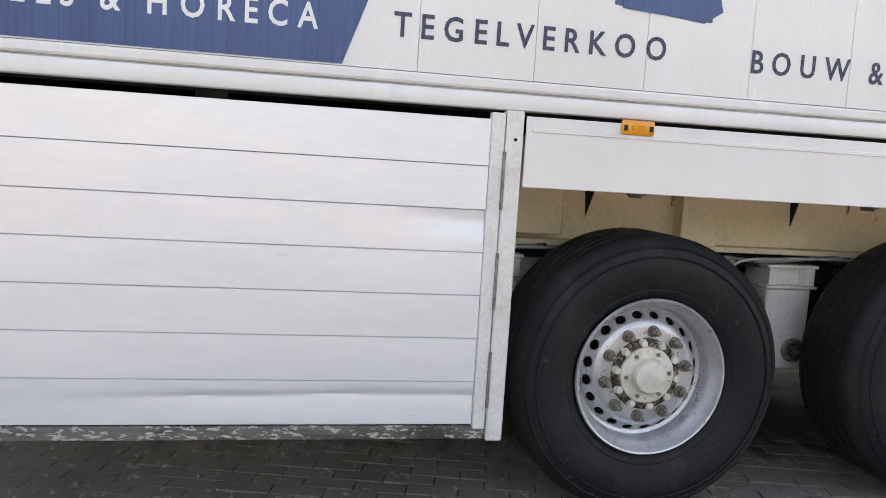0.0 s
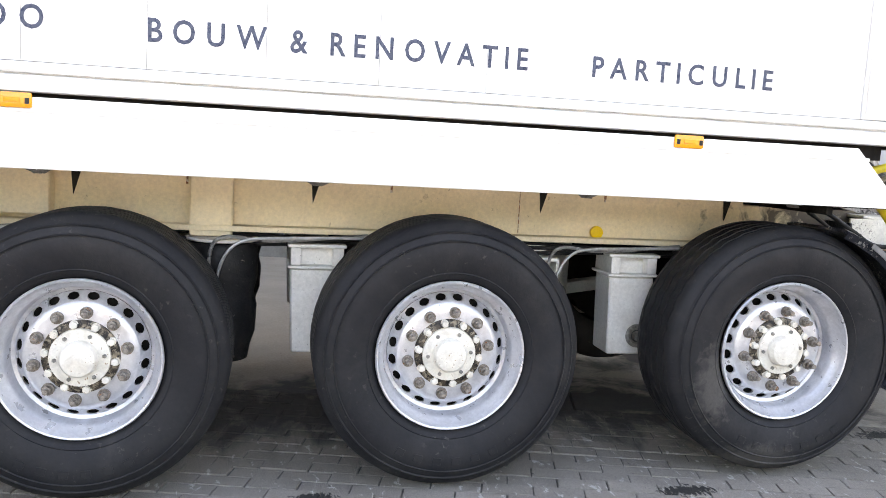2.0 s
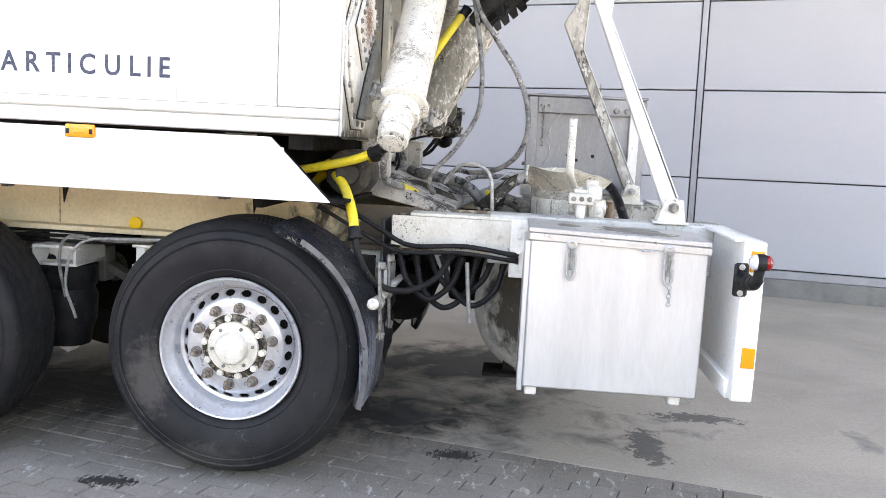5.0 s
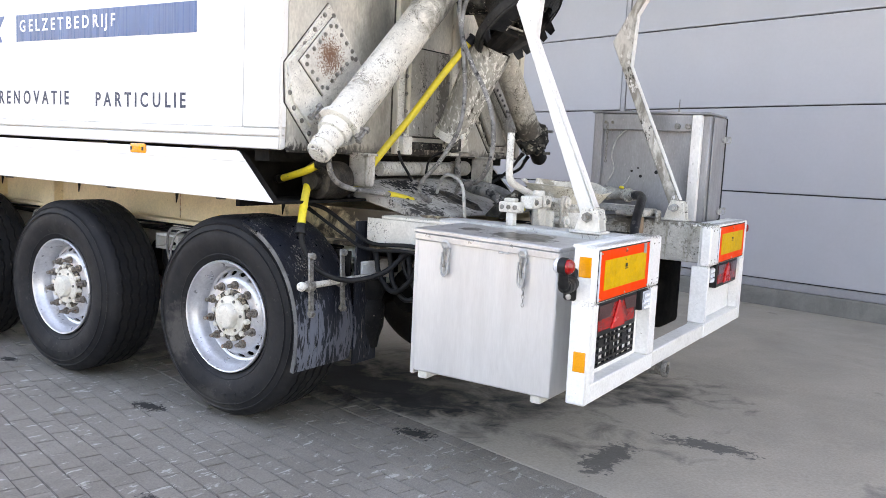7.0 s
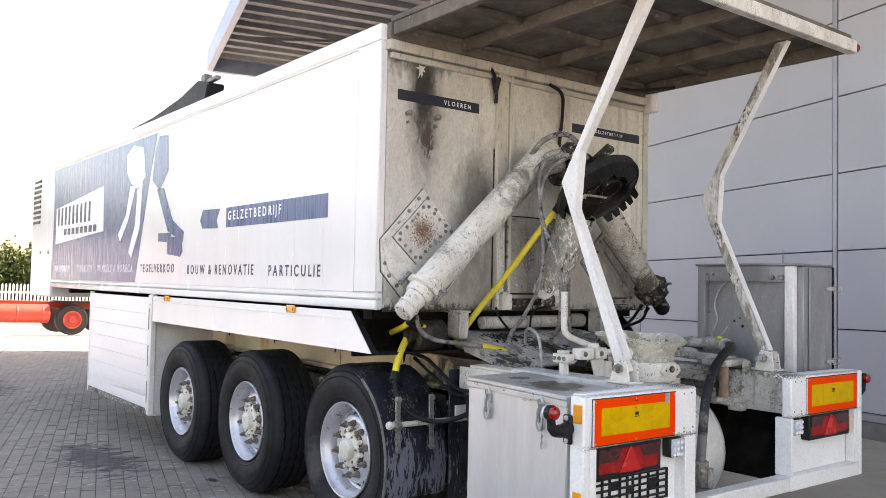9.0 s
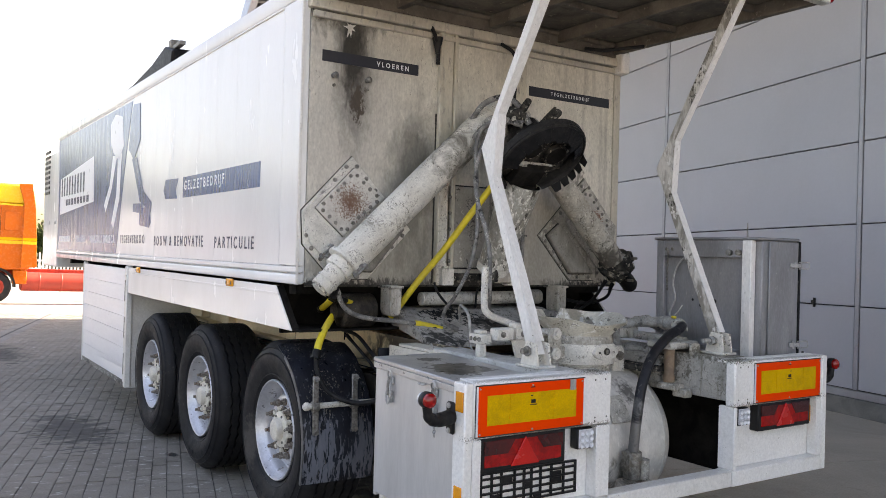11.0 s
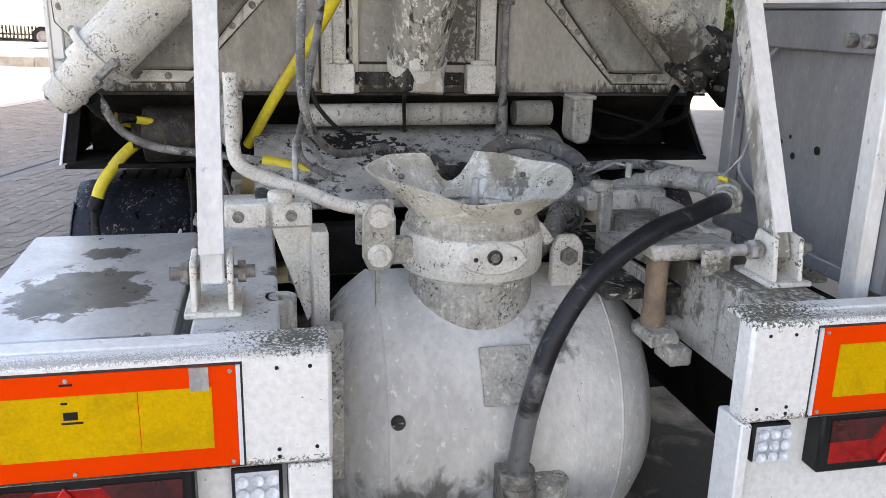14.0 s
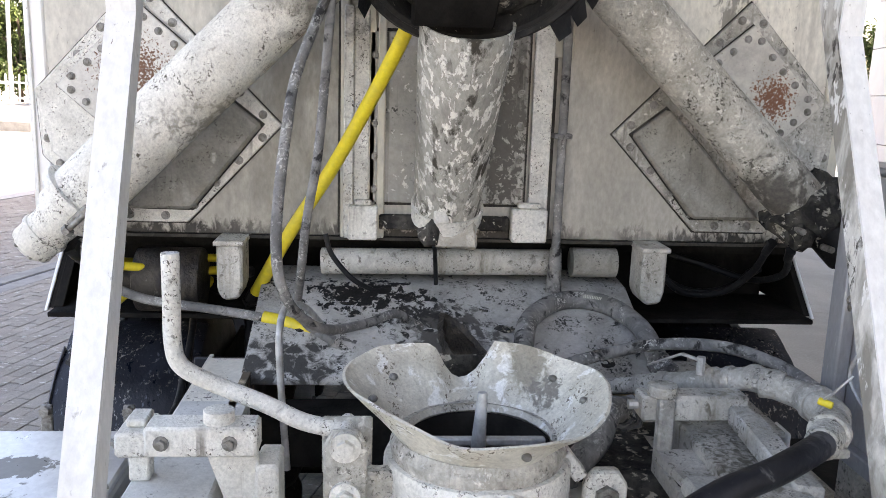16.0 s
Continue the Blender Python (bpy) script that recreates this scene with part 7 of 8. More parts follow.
part("stub_tube", lathe([(0.028, 0.90), (0.034, 0.90), (0.034, 1.13), (0.027, 1.13), (0.026, 1.09), (0, 1.09)], (6.16, 3.575, 0), (0, 0, 1), 20), BEAM_DIRTY, bl)
part("lower_bar", box(5.98, 6.05, 3.66, 3.72, 0.60, 1.0, 0.005), CEMENT, bl)
br = thing("hydraulic_bracket", (5.95, 4.55, 0.95), "crusted steel bracket with rusty post beside the vessel", "bracket")
part("plate", join(box(5.92, 6.10, 4.47, 4.70, 1.150, 1.190, 0.010), box(6.118, 6.134, 4.585, 4.665, 1.115, 1.185, 0.008), cyl((6.09, 4.63, 1.172), (6.12, 4.63, 1.172), 0.014, seg=10)), BEAM_DIRTY, br)
part("post", lathe([(0.0, 0.972), (0.031, 0.972), (0.031, 1.005), (0.028, 1.01), (0.028, 1.149), (0, 1.149)], (6.055, 4.508, 0), (0, 0, 1), 20), TAN, br, "rusty round post")
part("step", join(box(6.01, 6.13, 4.47, 4.55, 0.935, 0.971, 0.006), box(6.08, 6.17, 4.505, 4.565, 0.900, 0.945, 0.006), box(5.98, 6.02, 4.50, 4.62, 0.93, 0.965, 0.004)), CEMENT, br)
part("tension_bolt", join(cyl((6.20, 4.605, 1.205), (6.20, 4.69, 1.205), 0.014, seg=12), cyl((6.20, 4.66, 1.205), (6.20, 4.68, 1.205), 0.024, seg=6)), CHAIN, br)
vb = thing("valve_block", (5.78, 3.40, 1.13), "pale hydraulic valve block with bolts on the frame beam", "valve block")
part("block", join(box(5.75, 5.86, 3.385, 3.448, 1.195, 1.245, 0.006), box(5.77, 5.83, 3.40, 3.44, 1.245, 1.262, 0.004)), CEMENT_PALE, vb)
for x in (5.77, 5.805, 5.84):
    part("bolt", bolt((x, 3.385, 1.22), (0, -1, 0), 0.008, 0.01), BOLT, vb)
part("bracket_leg", box(5.785, 5.825, 3.40, 3.44, 1.13, 1.195, 0.004), CEMENT_PALE, vb)

# ---- hoses ----
def hose(name, pts, r, mat, label, seg=12):
    if not name.endswith("hose"):
        return single(name, tube(pts, r, seg), mat, label, "hose")
    h = thing(name, pts[0], label, "hose")
    part("rubber", tube(pts, r, seg), mat, h)
    for p, q in ((pts[0], pts[1]), (pts[-1], pts[-2])):
        p, q = Vector(p), Vector(q)
        d = (q - p).normalized()
        part("end_fitting", join(cyl(p - d * 0.012, p + d * 0.030, r * 1.22, seg=12, b=0.002), cyl(p - d * 0.022, p - d * 0.010, r * 1.45, seg=6)), HOSE_GREY if mat is HOSE_GREY else RUBBER, h)
    return h


h = thing("suction_hose", (6.1, 4.3, 0.55), "thick black rubber mortar hose from the coupling down", "hose")
HP = [(5.925, 4.748, 1.257), (5.98, 4.69, 1.262), (6.03, 4.60, 1.248), (6.068, 4.47, 1.214), (6.102, 4.32, 1.120), (6.135, 4.215, 0.985), (6.16, 4.155, 0.82), (6.165, 4.13, 0.66), (6.16, 4.13, 0.58)]
part("rubber", tube(HP, 0.0265, 18), HOSE_BLACK, h)
part("coupling", roughen(join(cyl((5.835, 4.818, 1.255), (5.935, 4.738, 1.257), 0.034, seg=18, b=0.006), cyl((5.865, 4.794, 1.255), (5.885, 4.778, 1.256), 0.042, seg=18, b=0.003), box(5.90, 5.935, 4.765, 4.80, 1.225, 1.245, 0.004)), 0.002, 0.03), CEMENT, h)
part("lower_coupling", join(cyl((6.165, 4.13, 0.66), (6.16, 4.13, 0.52), 0.044, seg=18, b=0.005), cyl((6.163, 4.13, 0.62), (6.163, 4.13, 0.60), 0.05, seg=18, b=0.003), box(6.13, 6.19, 4.08, 4.10, 0.56, 0.66, 0.004)), BOLT, h)
hose("yellow_hose", [(5.20, 3.965, 2.10), (5.14, 3.923, 2.005), (5.06, 3.85, 1.86), (4.97, 3.74, 1.66), (4.88, 3.62, 1.47), (4.80, 3.525, 1.30), (4.75, 3.48, 1.22)], 0.020, YELLOW, "bright yellow rubber hose hanging from the mixing head")
hose("yellow_hose", [(4.60, 3.34, 1.22), (4.66, 3.26, 1.27), (4.735, 3.16, 1.28), (4.80, 3.07, 1.225), (4.85, 2.995, 1.13), (4.868, 2.965, 1.05)], 0.021, YELLOW, "short yellow hose curving down to the mudguard")
hose("yellow_hose", [(4.56, 3.135, 1.285), (4.70, 3.095, 1.315), (4.84, 3.055, 1.35), (4.93, 3.03, 1.385)], 0.019, YELLOW, "straight yellow hose leading to the screw motor")
hose("black_hose", [(4.928, 3.031, 1.384), (4.95, 3.022, 1.395), (4.975, 3.012, 1.42)], 0.021, RUBBER, "black hose end on the screw motor")
hose("yellow_hose", [(4.62, 3.42, 1.315), (4.74, 3.33, 1.345), (4.84, 3.22, 1.335), (4.92, 3.10, 1.36)], 0.013, YELLOW, "thin yellow hose below the rear wall")
hose("yellow_hose", [(4.62, 3.44, 1.275), (4.72, 3.34, 1.30), (4.80, 3.24, 1.29)], 0.014, YELLOW, "short yellow hose under the rear wall")
hose("black_hose", [(4.868, 2.966, 1.06), (4.89, 2.965, 0.96), (4.95, 3.01, 0.85), (5.06, 3.12, 0.80), (5.18, 3.24, 0.84), (5.24, 3.34, 0.93)], 0.014, RUBBER, "thin black hose looping beside the mudguard")
hose("grey_hose", [(4.97, 3.03, 1.42), (4.955, 3.09, 1.32), (4.95, 3.20, 1.265), (4.955, 3.38, 1.240), (4.98, 3.56, 1.217), (5.02, 3.70, 1.186), (5.06, 3.80, 1.165)], 0.014, HOSE_GREY, "cement-dusted grey hose slung below the rear wall")
hose("yellow_sleeve", [(4.975, 3.545, 1.221), (4.99, 3.61, 1.21), (5.022, 3.705, 1.186)], 0.019, YELLOW, "yellow protective sleeve over a grey hose")
hose("grey_hose", [(5.26, 3.90, 2.42), (5.235, 3.80, 2.36), (5.235, 3.765, 2.24), (5.26, 3.757, 2.11), (5.297, 3.744, 1.915), (5.316, 3.728, 1.73), (5.30, 3.70, 1.57), (5.20, 3.675, 1.40), (5.11, 3.66, 1.30), (5.09, 3.68, 1.235), (5.10, 3.74, 1.20)], 0.0115, HOSE_GREY, "grey hydraulic hose hanging from the mixing head")
hose("grey_hose", [(5.30, 3.92, 2.40), (5.25, 3.82, 2.30), (5.27, 3.745, 2.11), (5.38, 3.685, 1.93), (5.47, 3.67, 1.80), (5.53, 3.66, 1.67), (5.55, 3.655, 1.55), (5.537, 3.665, 1.455), (5.49, 3.70, 1.375), (5.40, 3.76, 1.315), (5.28, 3.85, 1.295), (5.20, 3.93, 1.30), (5.14, 3.985, 1.25)], 0.0125, HOSE_GREY, "grey hydraulic hose hanging in a wide bow")
hose("black_hose", [(5.02, 3.84, 2.38), (5.16, 3.86, 2.52), (5.28, 3.93, 2.56), (5.34, 4.0, 2.50), (5.36, 4.04, 2.42)], 0.017, HOSE_GREY, "dark hydraulic hose arching over the mixing head")
hose("black_hose", [(5.08, 3.80, 2.26), (5.20, 3.84, 2.38), (5.30, 3.90, 2.42), (5.36, 3.98, 2.40)], 0.017, HOSE_GREY, "dark hydraulic hose behind the mixing head")
hose("white_cable", [(5.16, 3.74, 1.24), (5.22, 3.69, 1.32), (5.30, 3.65, 1.345), (5.38, 3.64, 1.30), (5.40, 3.645, 1.18), (5.41, 3.66, 0.95)], 0.009, CHAIN, "pale bent cable dropping beside the funnel")
armoured = hose("armoured_hose", [(5.34, 4.26, 1.12), (5.22, 4.28, 1.215), (5.04, 4.33, 1.245), (4.91, 4.45, 1.265), (4.93, 4.58, 1.260), (5.06, 4.655, 1.225), (5.20, 4.68, 1.15)], 0.029, HOSE_GREY, "thick grey armoured hose arching behind the funnel")
hose("grey_hose", [(5.30, 4.30, 1.16), (5.24, 4.45, 1.19), (5.22, 4.65, 1.225), (5.30, 4.81, 1.245), (5.44, 4.90, 1.240), (5.58, 4.945, 1.215)], 0.017, HOSE_GREY, "grey hose lying across the rear frame")
hose("grey_hose", [(5.62, 4.30, 1.02), (5.56, 4.40, 1.09), (5.46, 4.46, 1.13), (5.40, 4.52, 1.10)], 0.034, HOSE_GREY, "stout grey hose below the funnel")
arch = curve_points([(5.04, 4.33, 1.245), (4.91, 4.45, 1.265), (4.93, 4.58, 1.260), (5.06, 4.655, 1.225)], 24)
out = Vector((0.80, 0.0, 0.60)).normalized()
for k in range(36, 47):
    d = (arch[k + 1] - arch[k]).normalized()
    p = arch[k] + (out - d * out.dot(d)).normalized() * 0.0288
    part("print_bar", bar(p - d * 0.0016, p + d * 0.0012, 0.010, 0.0012, 0.0, up=out), PRINT, armoured)
pl = thing("pipe_coupling", (5.35, 4.62, 1.02), "cement-caked pipe couplings with a ball valve", "pipe fitting")
run = [Vector((5.16, 4.465, 1.075)), Vector((5.555, 4.777, 1.252))]
at = lambda k: tuple(run[0].lerp(run[1], k))
part("pipe", roughen(join(cyl(at(0), at(0.45), 0.023, seg=18), cyl(at(0.36), at(0.47), 0.029, seg=18, b=0.004), cyl(at(0.45), at(0.80), 0.028, seg=18, b=0.004), cyl(at(0.50), at(0.55), 0.033, seg=6), cyl(at(0.78), at(0.82), 0.034, seg=18, b=0.004), cyl(at(0.86), at(0.90), 0.034, seg=18, b=0.004), cyl(at(0.80), at(1.0), 0.029, seg=18, b=0.006)), 0.002, 0.03), PIPE_GRIMY, pl)
part("elbow", roughen(join(ball((5.555, 4.777, 1.252), 0.034), cyl((5.55, 4.775, 1.252), (5.70, 4.835, 1.258), 0.032, seg=20, b=0.008), cyl((5.605, 4.765, 1.262), (5.635, 4.81, 1.262), 0.034, seg=16, b=0.006), cyl((5.597, 4.753, 1.262), (5.607, 4.768, 1.262), 0.020, seg=6), cyl((5.69, 4.833, 1.258), (5.79, 4.838, 1.256), 0.037, seg=20, b=0.008), cyl((5.72, 4.835, 1.258), (5.74, 4.836, 1.257), 0.043, seg=20, b=0.004), ball((5.80, 4.835, 1.256), 0.038), cyl((5.79, 4.838, 1.256), (5.85, 4.806, 1.256), 0.033, seg=18, b=0.005)), 0.003, 0.03), PIPE_GRIMY, pl)
part("valve_lever", join(bar((5.508, 4.657, 1.280), (5.47, 4.625, 1.284), 0.014, 0.006), bar((5.472, 4.627, 1.284), (5.39, 4.571, 1.226), 0.013, 0.006), cyl((5.508, 4.662, 1.245), (5.508, 4.662, 1.288), 0.011, seg=8)), CHAIN, pl)
part("yellow_ring", cyl((5.36, 4.37, 1.17), (5.36, 4.40, 1.14), 0.020, seg=14, b=0.003), YELLOW, pl)
part("yellow_tag", cyl((5.815, 4.79, 1.300), (5.835, 4.81, 1.296), 0.008, seg=12, b=0.002), YELLOW, pl)
part("tag_wire", tube([(5.80, 4.83, 1.29), (5.815, 4.80, 1.30), (5.85, 4.80, 1.33), (5.86, 4.83, 1.37)], 0.003, 6), CHAIN, pl)
part("base_plate", roughen(join(box(5.30, 5.50, 4.56, 4.92, 1.03, 1.050, 0.004), prism([(5.62, 4.52), (5.98, 4.56), (5.86, 4.70), (5.64, 4.72)], "z", 1.085, 1.105), box(5.62, 5.98, 4.52, 4.535, 0.96, 1.084, 0.003)), 0.003, 0.06), BEAM_DIRTY, pl)
cb2 = thing("clamp_bar", (5.47, 4.65, 0.95), "grey square clamp bar with bolted post", "bracket")
part("bar", join(box(5.535, 5.60, 4.495, 4.75, 1.160, 1.222, 0.006), prism([(5.56, 4.752), (5.60, 4.700), (5.99, 4.665), (6.0, 4.72), (5.70, 4.752)], "z", 1.155, 1.20, 0.005)), BEAM_DIRTY, cb2)
part("post", join(box(5.602, 5.636, 4.525, 4.562, 0.97, 1.225, 0.006), cyl((5.618, 4.544, 0.95), (5.618, 4.544, 1.05), 0.026, seg=14, b=0.004)), PIPE_GRIMY, cb2)
part("nut", cyl((5.59, 4.542, 1.222), (5.59, 4.542, 1.250), 0.036, seg=14, b=0.006), CEMENT, cb2)
part("set_screw", cyl((5.565, 4.472, 1.19), (5.565, 4.494, 1.19), 0.012, seg=8), CHAIN, cb2)
# black loops below the rear frame
for k, (dx, dz, dy) in enumerate(((0, 0, 0), (0.07, -0.04, 0.03), (0.14, 0.02, 0.05), (0.20, -0.02, 0.02))):
    hose("black_hose", [(5.0 + dx, 3.42 + dy, 0.90), (5.04 + dx, 3.40 + dy, 0.80 + dz), (5.14 + dx, 3.39 + dy, 0.72 + dz), (5.24 + dx, 3.40 + dy, 0.79 + dz), (5.28 + dx, 3.42 + dy, 0.90)], 0.014, RUBBER, "black air hose looping below the rear frame")
hose("black_hose", [(4.62, 3.26, 1.16), (4.75, 3.29, 1.13), (4.92, 3.30, 1.04), (5.06, 3.305, 0.975), (5.30, 3.31, 0.985), (5.52, 3.305, 0.96)], 0.011, RUBBER, "black cable bundle along the frame rail")
hose("black_hose", [(4.66, 3.27, 1.12), (4.86, 3.295, 1.01), (5.02, 3.30, 0.945), (5.28, 3.305, 0.955), (5.52, 3.30, 0.935)], 0.009, RUBBER, "black cable along the frame rail")
hose("black_hose", [(4.98, 5.06, 1.46), (4.90, 5.05, 1.36), (4.80, 5.00, 1.27), (4.72, 4.90, 1.25), (4.66, 4.84, 1.30)], 0.011, RUBBER, "black hose under the screw coupling")
hose("black_hose", [(4.99, 5.12, 1.44), (4.92, 5.14, 1.36), (4.78, 5.10, 1.31), (4.66, 5.00, 1.33), (4.62, 4.88, 1.36)], 0.011, RUBBER, "black hose under the screw coupling")
hose("black_hose", [(4.60, 5.2, 1.30), (4.66, 5.06, 1.245), (4.68, 4.92, 1.25), (4.64, 4.80, 1.32)], 0.012, RUBBER, "black hose hanging inside the dark frame cavity")
hose("steel_rod", [(5.31, 3.40, 0.90), (5.335, 3.40, 0.62)], 0.010, CHAIN, "grey steel rod hanging below the frame")
hose("black_cable", [(4.90, 3.72, 1.46), (4.91, 3.74, 1.40), (4.92, 3.80, 1.33), (4.90, 3.86, 1.29)], 0.008, RUBBER, "thin black cable over the cross shaft")
hose("black_cable", [(5.06, 4.03, 1.48), (4.90, 4.05, 1.42), (4.86, 4.06, 1.30)], 0.007, RUBBER, "thin black cable below the chute")

# ---- pavers ----
def paver_field():
    """Rows of grey concrete pavers round the trailer; one joined mesh, and the nearest ones as parts."""
    L, W, H, c, gap = PAVER_L, PAVER_W, 0.03, 0.0028, 0.0022
    u_lo, u_hi, v_lo, v_hi = -16.0, 12.0, -3.2, 4.84
    verts, faces = [], []
    near = []
    nrow = int((v_hi - v_lo) / W)
    for j in range(nrow):
        v0 = v_hi - (j + 1) * W
        shift = (L / 2 if j % 2 else 0.0)
        n = int((u_hi - u_lo) / L)
        for i in range(n):
            u0 = u_lo + shift + i * L
            if 0.17 < v0 + W / 2 < 0.58:
                continue
            dz = 0.0032 * random.uniform(-1, 1)
            if 4.3 < u0 < 7.4 and 2.2 < v0 < 4.2 and len(near) < 290:
                near.append((u0, v0, dz))
                continue
            b = len(verts)
            for du, dv, z in ((gap / 2, gap / 2, -H), (L - gap / 2, gap / 2, -H), (L - gap / 2, W - gap / 2, -H), (gap / 2, W - gap / 2, -H),
                              (gap / 2 + c, gap / 2 + c, dz), (L - gap / 2 - c, gap / 2 + c, dz), (L - gap / 2 - c, W - gap / 2 - c, dz), (gap / 2 + c, W - gap / 2 - c, dz)):
                j = 0.0016 if z > -H else 0.0
                verts.append(hall(u0 + du + random.uniform(-j, j), v0 + dv + random.uniform(-j, j), z - 0.012 + random.uniform(-j, j)))
            faces += [(b + 4, b + 5, b + 6, b + 7), (b, b + 1, b + 5, b + 4), (b + 1, b + 2, b + 6, b + 5), (b + 2, b + 3, b + 7, b + 6), (b + 3, b, b + 4, b + 7)]
    base = thing("paving", hall(-2, 1, -0.03), "worn grey concrete block paving with oil stains", "paving", kind="structure")
    me = bpy.data.meshes.new("pavers")
    me.from_pydata([tuple(v - ORIGIN[base.name]) for v in verts], [], faces)
    me.materials.append(PAVER)
    ob = new("pavers", me)
    ob.parent = base
    tagged(ob, "grey concrete paving blocks", kind="stuff")
    bm = bmesh.new()
    vs = [bm.verts.new((s * (L - gap) / 2, t * (W - gap) / 2, -H)) for s, t in ((-1, -1), (1, -1), (1, 1), (-1, 1))]
    ts = [bm.verts.new((s * ((L - gap) / 2 - c), t * ((W - gap) / 2 - c), 0)) for s, t in ((-1, -1), (1, -1), (1, 1), (-1, 1))]
    bm.faces.new(ts)
    for k in range(4):
        bm.faces.new((vs[k], vs[(k + 1) % 4], ts[(k + 1) % 4], ts[k]))
    pm = bpy.data.meshes.new("paver")
    bm.to_mesh(pm)
    bm.free()
    pm.materials.append(PAVER)
    for u0, v0, dz in near:
        o = new("paver", pm)
        o.parent = base
        o.matrix_local = Matrix.Translation(hall(u0 + L / 2, v0 + W / 2, dz - 0.012) - ORIGIN[base.name]) @ HALL_M @ Matrix.Rotation(random.uniform(-0.012, 0.012), 4, "X") @ Matrix.Rotation(random.uniform(-0.012, 0.012), 4, "Z")
    part("bedding", hbox(u_lo, u_hi, v_lo - 0.02, v_hi, -0.07, -0.0185, 0), SAND, base)


paver_field()
dr = thing("drain_channel", hall(-2, 0.38, 0), "concrete drain channel with dark slot across the yard", "drain", kind="structure")
for a, b in ((0.19, 0.355), (0.405, 0.57)):
    for i in range(14):
        part("kerb_stone", hbox(-16 + 2 * i + 0.004, -14 + 2 * i - 0.004, a, b, -0.05, -0.008, 0.004), PLINTH, dr)
part("grating", hbox(-16, 12, 0.36, 0.40, -0.05, -0.016, 0), JOINT, dr)


# ---- far side of the yard ----
PARK_Z = 0.26
strip = thing("parking_strip", (-30, -20, 0), "raised paved parking strip behind a low kerb", "parking strip", kind="structure")
part("paved_top", box(-37.5, -20.62, -45, 2.66, -0.04, PARK_Z, 0), PARKING, strip)
for i in range(24):
    part("kerb_stone", box(-20.61, -20.45, 2.66 - 2.0 * (i + 1) + 0.004, 2.66 - 2.0 * i - 0.004, -0.06, PARK_Z + 0.015, 0.015), PLINTH, strip)
def disc_wheel(parent, x, y, r, w, hubmat, s=1):
    """A road wheel on an axle along x; s: the way its outside faces."""
    t = part("wheel", lathe([(r * 0.55, 0), (r * 0.62, 0.01), (r * 0.9, 0.005), (r, 0.05), (r, w - 0.03), (r * 0.9, w), (0, w)], (x, y, r), (-s, 0, 0), 32), TYRE, parent)
    rim = part("rim", lathe([(0, -0.01), (r * 0.22, -0.01), (r * 0.26, 0.03), (r * 0.45, 0.04), (r * 0.52, 0.0), (r * 0.58, 0.0), (r * 0.58, 0.05), (0, 0.06)], (x, y, r), (-s, 0, 0), 28), hubmat, t)
    for k in range(8):
        a = math.tau * k / 8
        part("wheel_nut", cyl((x + s * -0.02, y + r * 0.34 * math.cos(a), r + r * 0.34 * math.sin(a)), (x + s * 0.0, y + r * 0.34 * math.cos(a), r + r * 0.34 * math.sin(a)), 0.02, seg=6), hubmat, t)
    return t


tr = thing("tractor_unit", (-21.2, 6.0, 0), "orange truck tractor with yellow stripe and red fuel tank", "truck")
TX = -20.0
cab = part("cab", join(prism([(2.75, 1.05), (2.70, 2.0), (2.90, 2.75), (3.15, 3.10), (4.78, 3.10), (4.80, 1.05)], "x", TX - 2.45, TX, 0.05)), TRUCK_ORANGE, tr)
part("roof_deflector", prism([(3.0, 3.10), (3.35, 3.62), (3.9, 3.74), (4.78, 3.76), (4.80, 3.10)], "x", TX - 2.40, TX - 0.03, 0.06), TRUCK_YELLOW, cab)
part("side_deflector", prism([(4.55, 1.10), (5.02, 1.15), (4.92, 3.0), (4.80, 3.78), (4.40, 3.76), (4.58, 3.1)], "x", TX - 0.02, TX + 0.04, 0.015), TRUCK_ORANGE, cab)
part("roof_band", box(TX - 0.01, TX + 0.02, 3.1, 4.55, 3.06, 3.11, 0.005), TRUCK_YELLOW, cab)
for z0, z1, m in ((1.86, 1.96, TRUCK_YELLOW), (1.98, 2.06, PLATE_YELLOW)):
    part("stripe", box(TX + 0.001, TX + 0.006, 2.76, 4.56, z0, z1, 0), m, cab)
    part("stripe", box(TX + 0.041, TX + 0.046, 4.57, 4.98, z0, z1, 0), m, cab)
part("door_window", prism([(3.02, 2.35), (3.18, 2.86), (3.82, 2.86), (3.82, 2.25), (3.1, 2.25)], "x", TX + 0.002, TX + 0.012, 0.004), GLASS_DARK, cab)
part("sleeper_hatch", box(TX + 0.002, TX + 0.02, 4.05, 4.48, 2.28, 2.86, 0.01), TRUCK_ORANGE, cab)
part("door_seam", join(box(TX + 0.001, TX + 0.004, 3.93, 3.945, 1.2, 3.0, 0), box(TX + 0.001, TX + 0.004, 2.9, 3.94, 1.2, 1.212, 0)), BLACK, cab)
part("door_handle", box(TX + 0.003, TX + 0.03, 3.62, 3.86, 1.52, 1.58, 0.008), BLACK, cab)
part("mirror", join(box(TX + 0.05, TX + 0.28, 2.82, 2.92, 2.15, 2.75, 0.03)), BLACK, cab)
part("windscreen", prism([(TX - 2.3, 2.05), (TX - 0.15, 2.05), (TX - 0.25, 2.75), (TX - 2.2, 2.75)], "y", 2.735, 2.76), GLASS_DARK, cab)
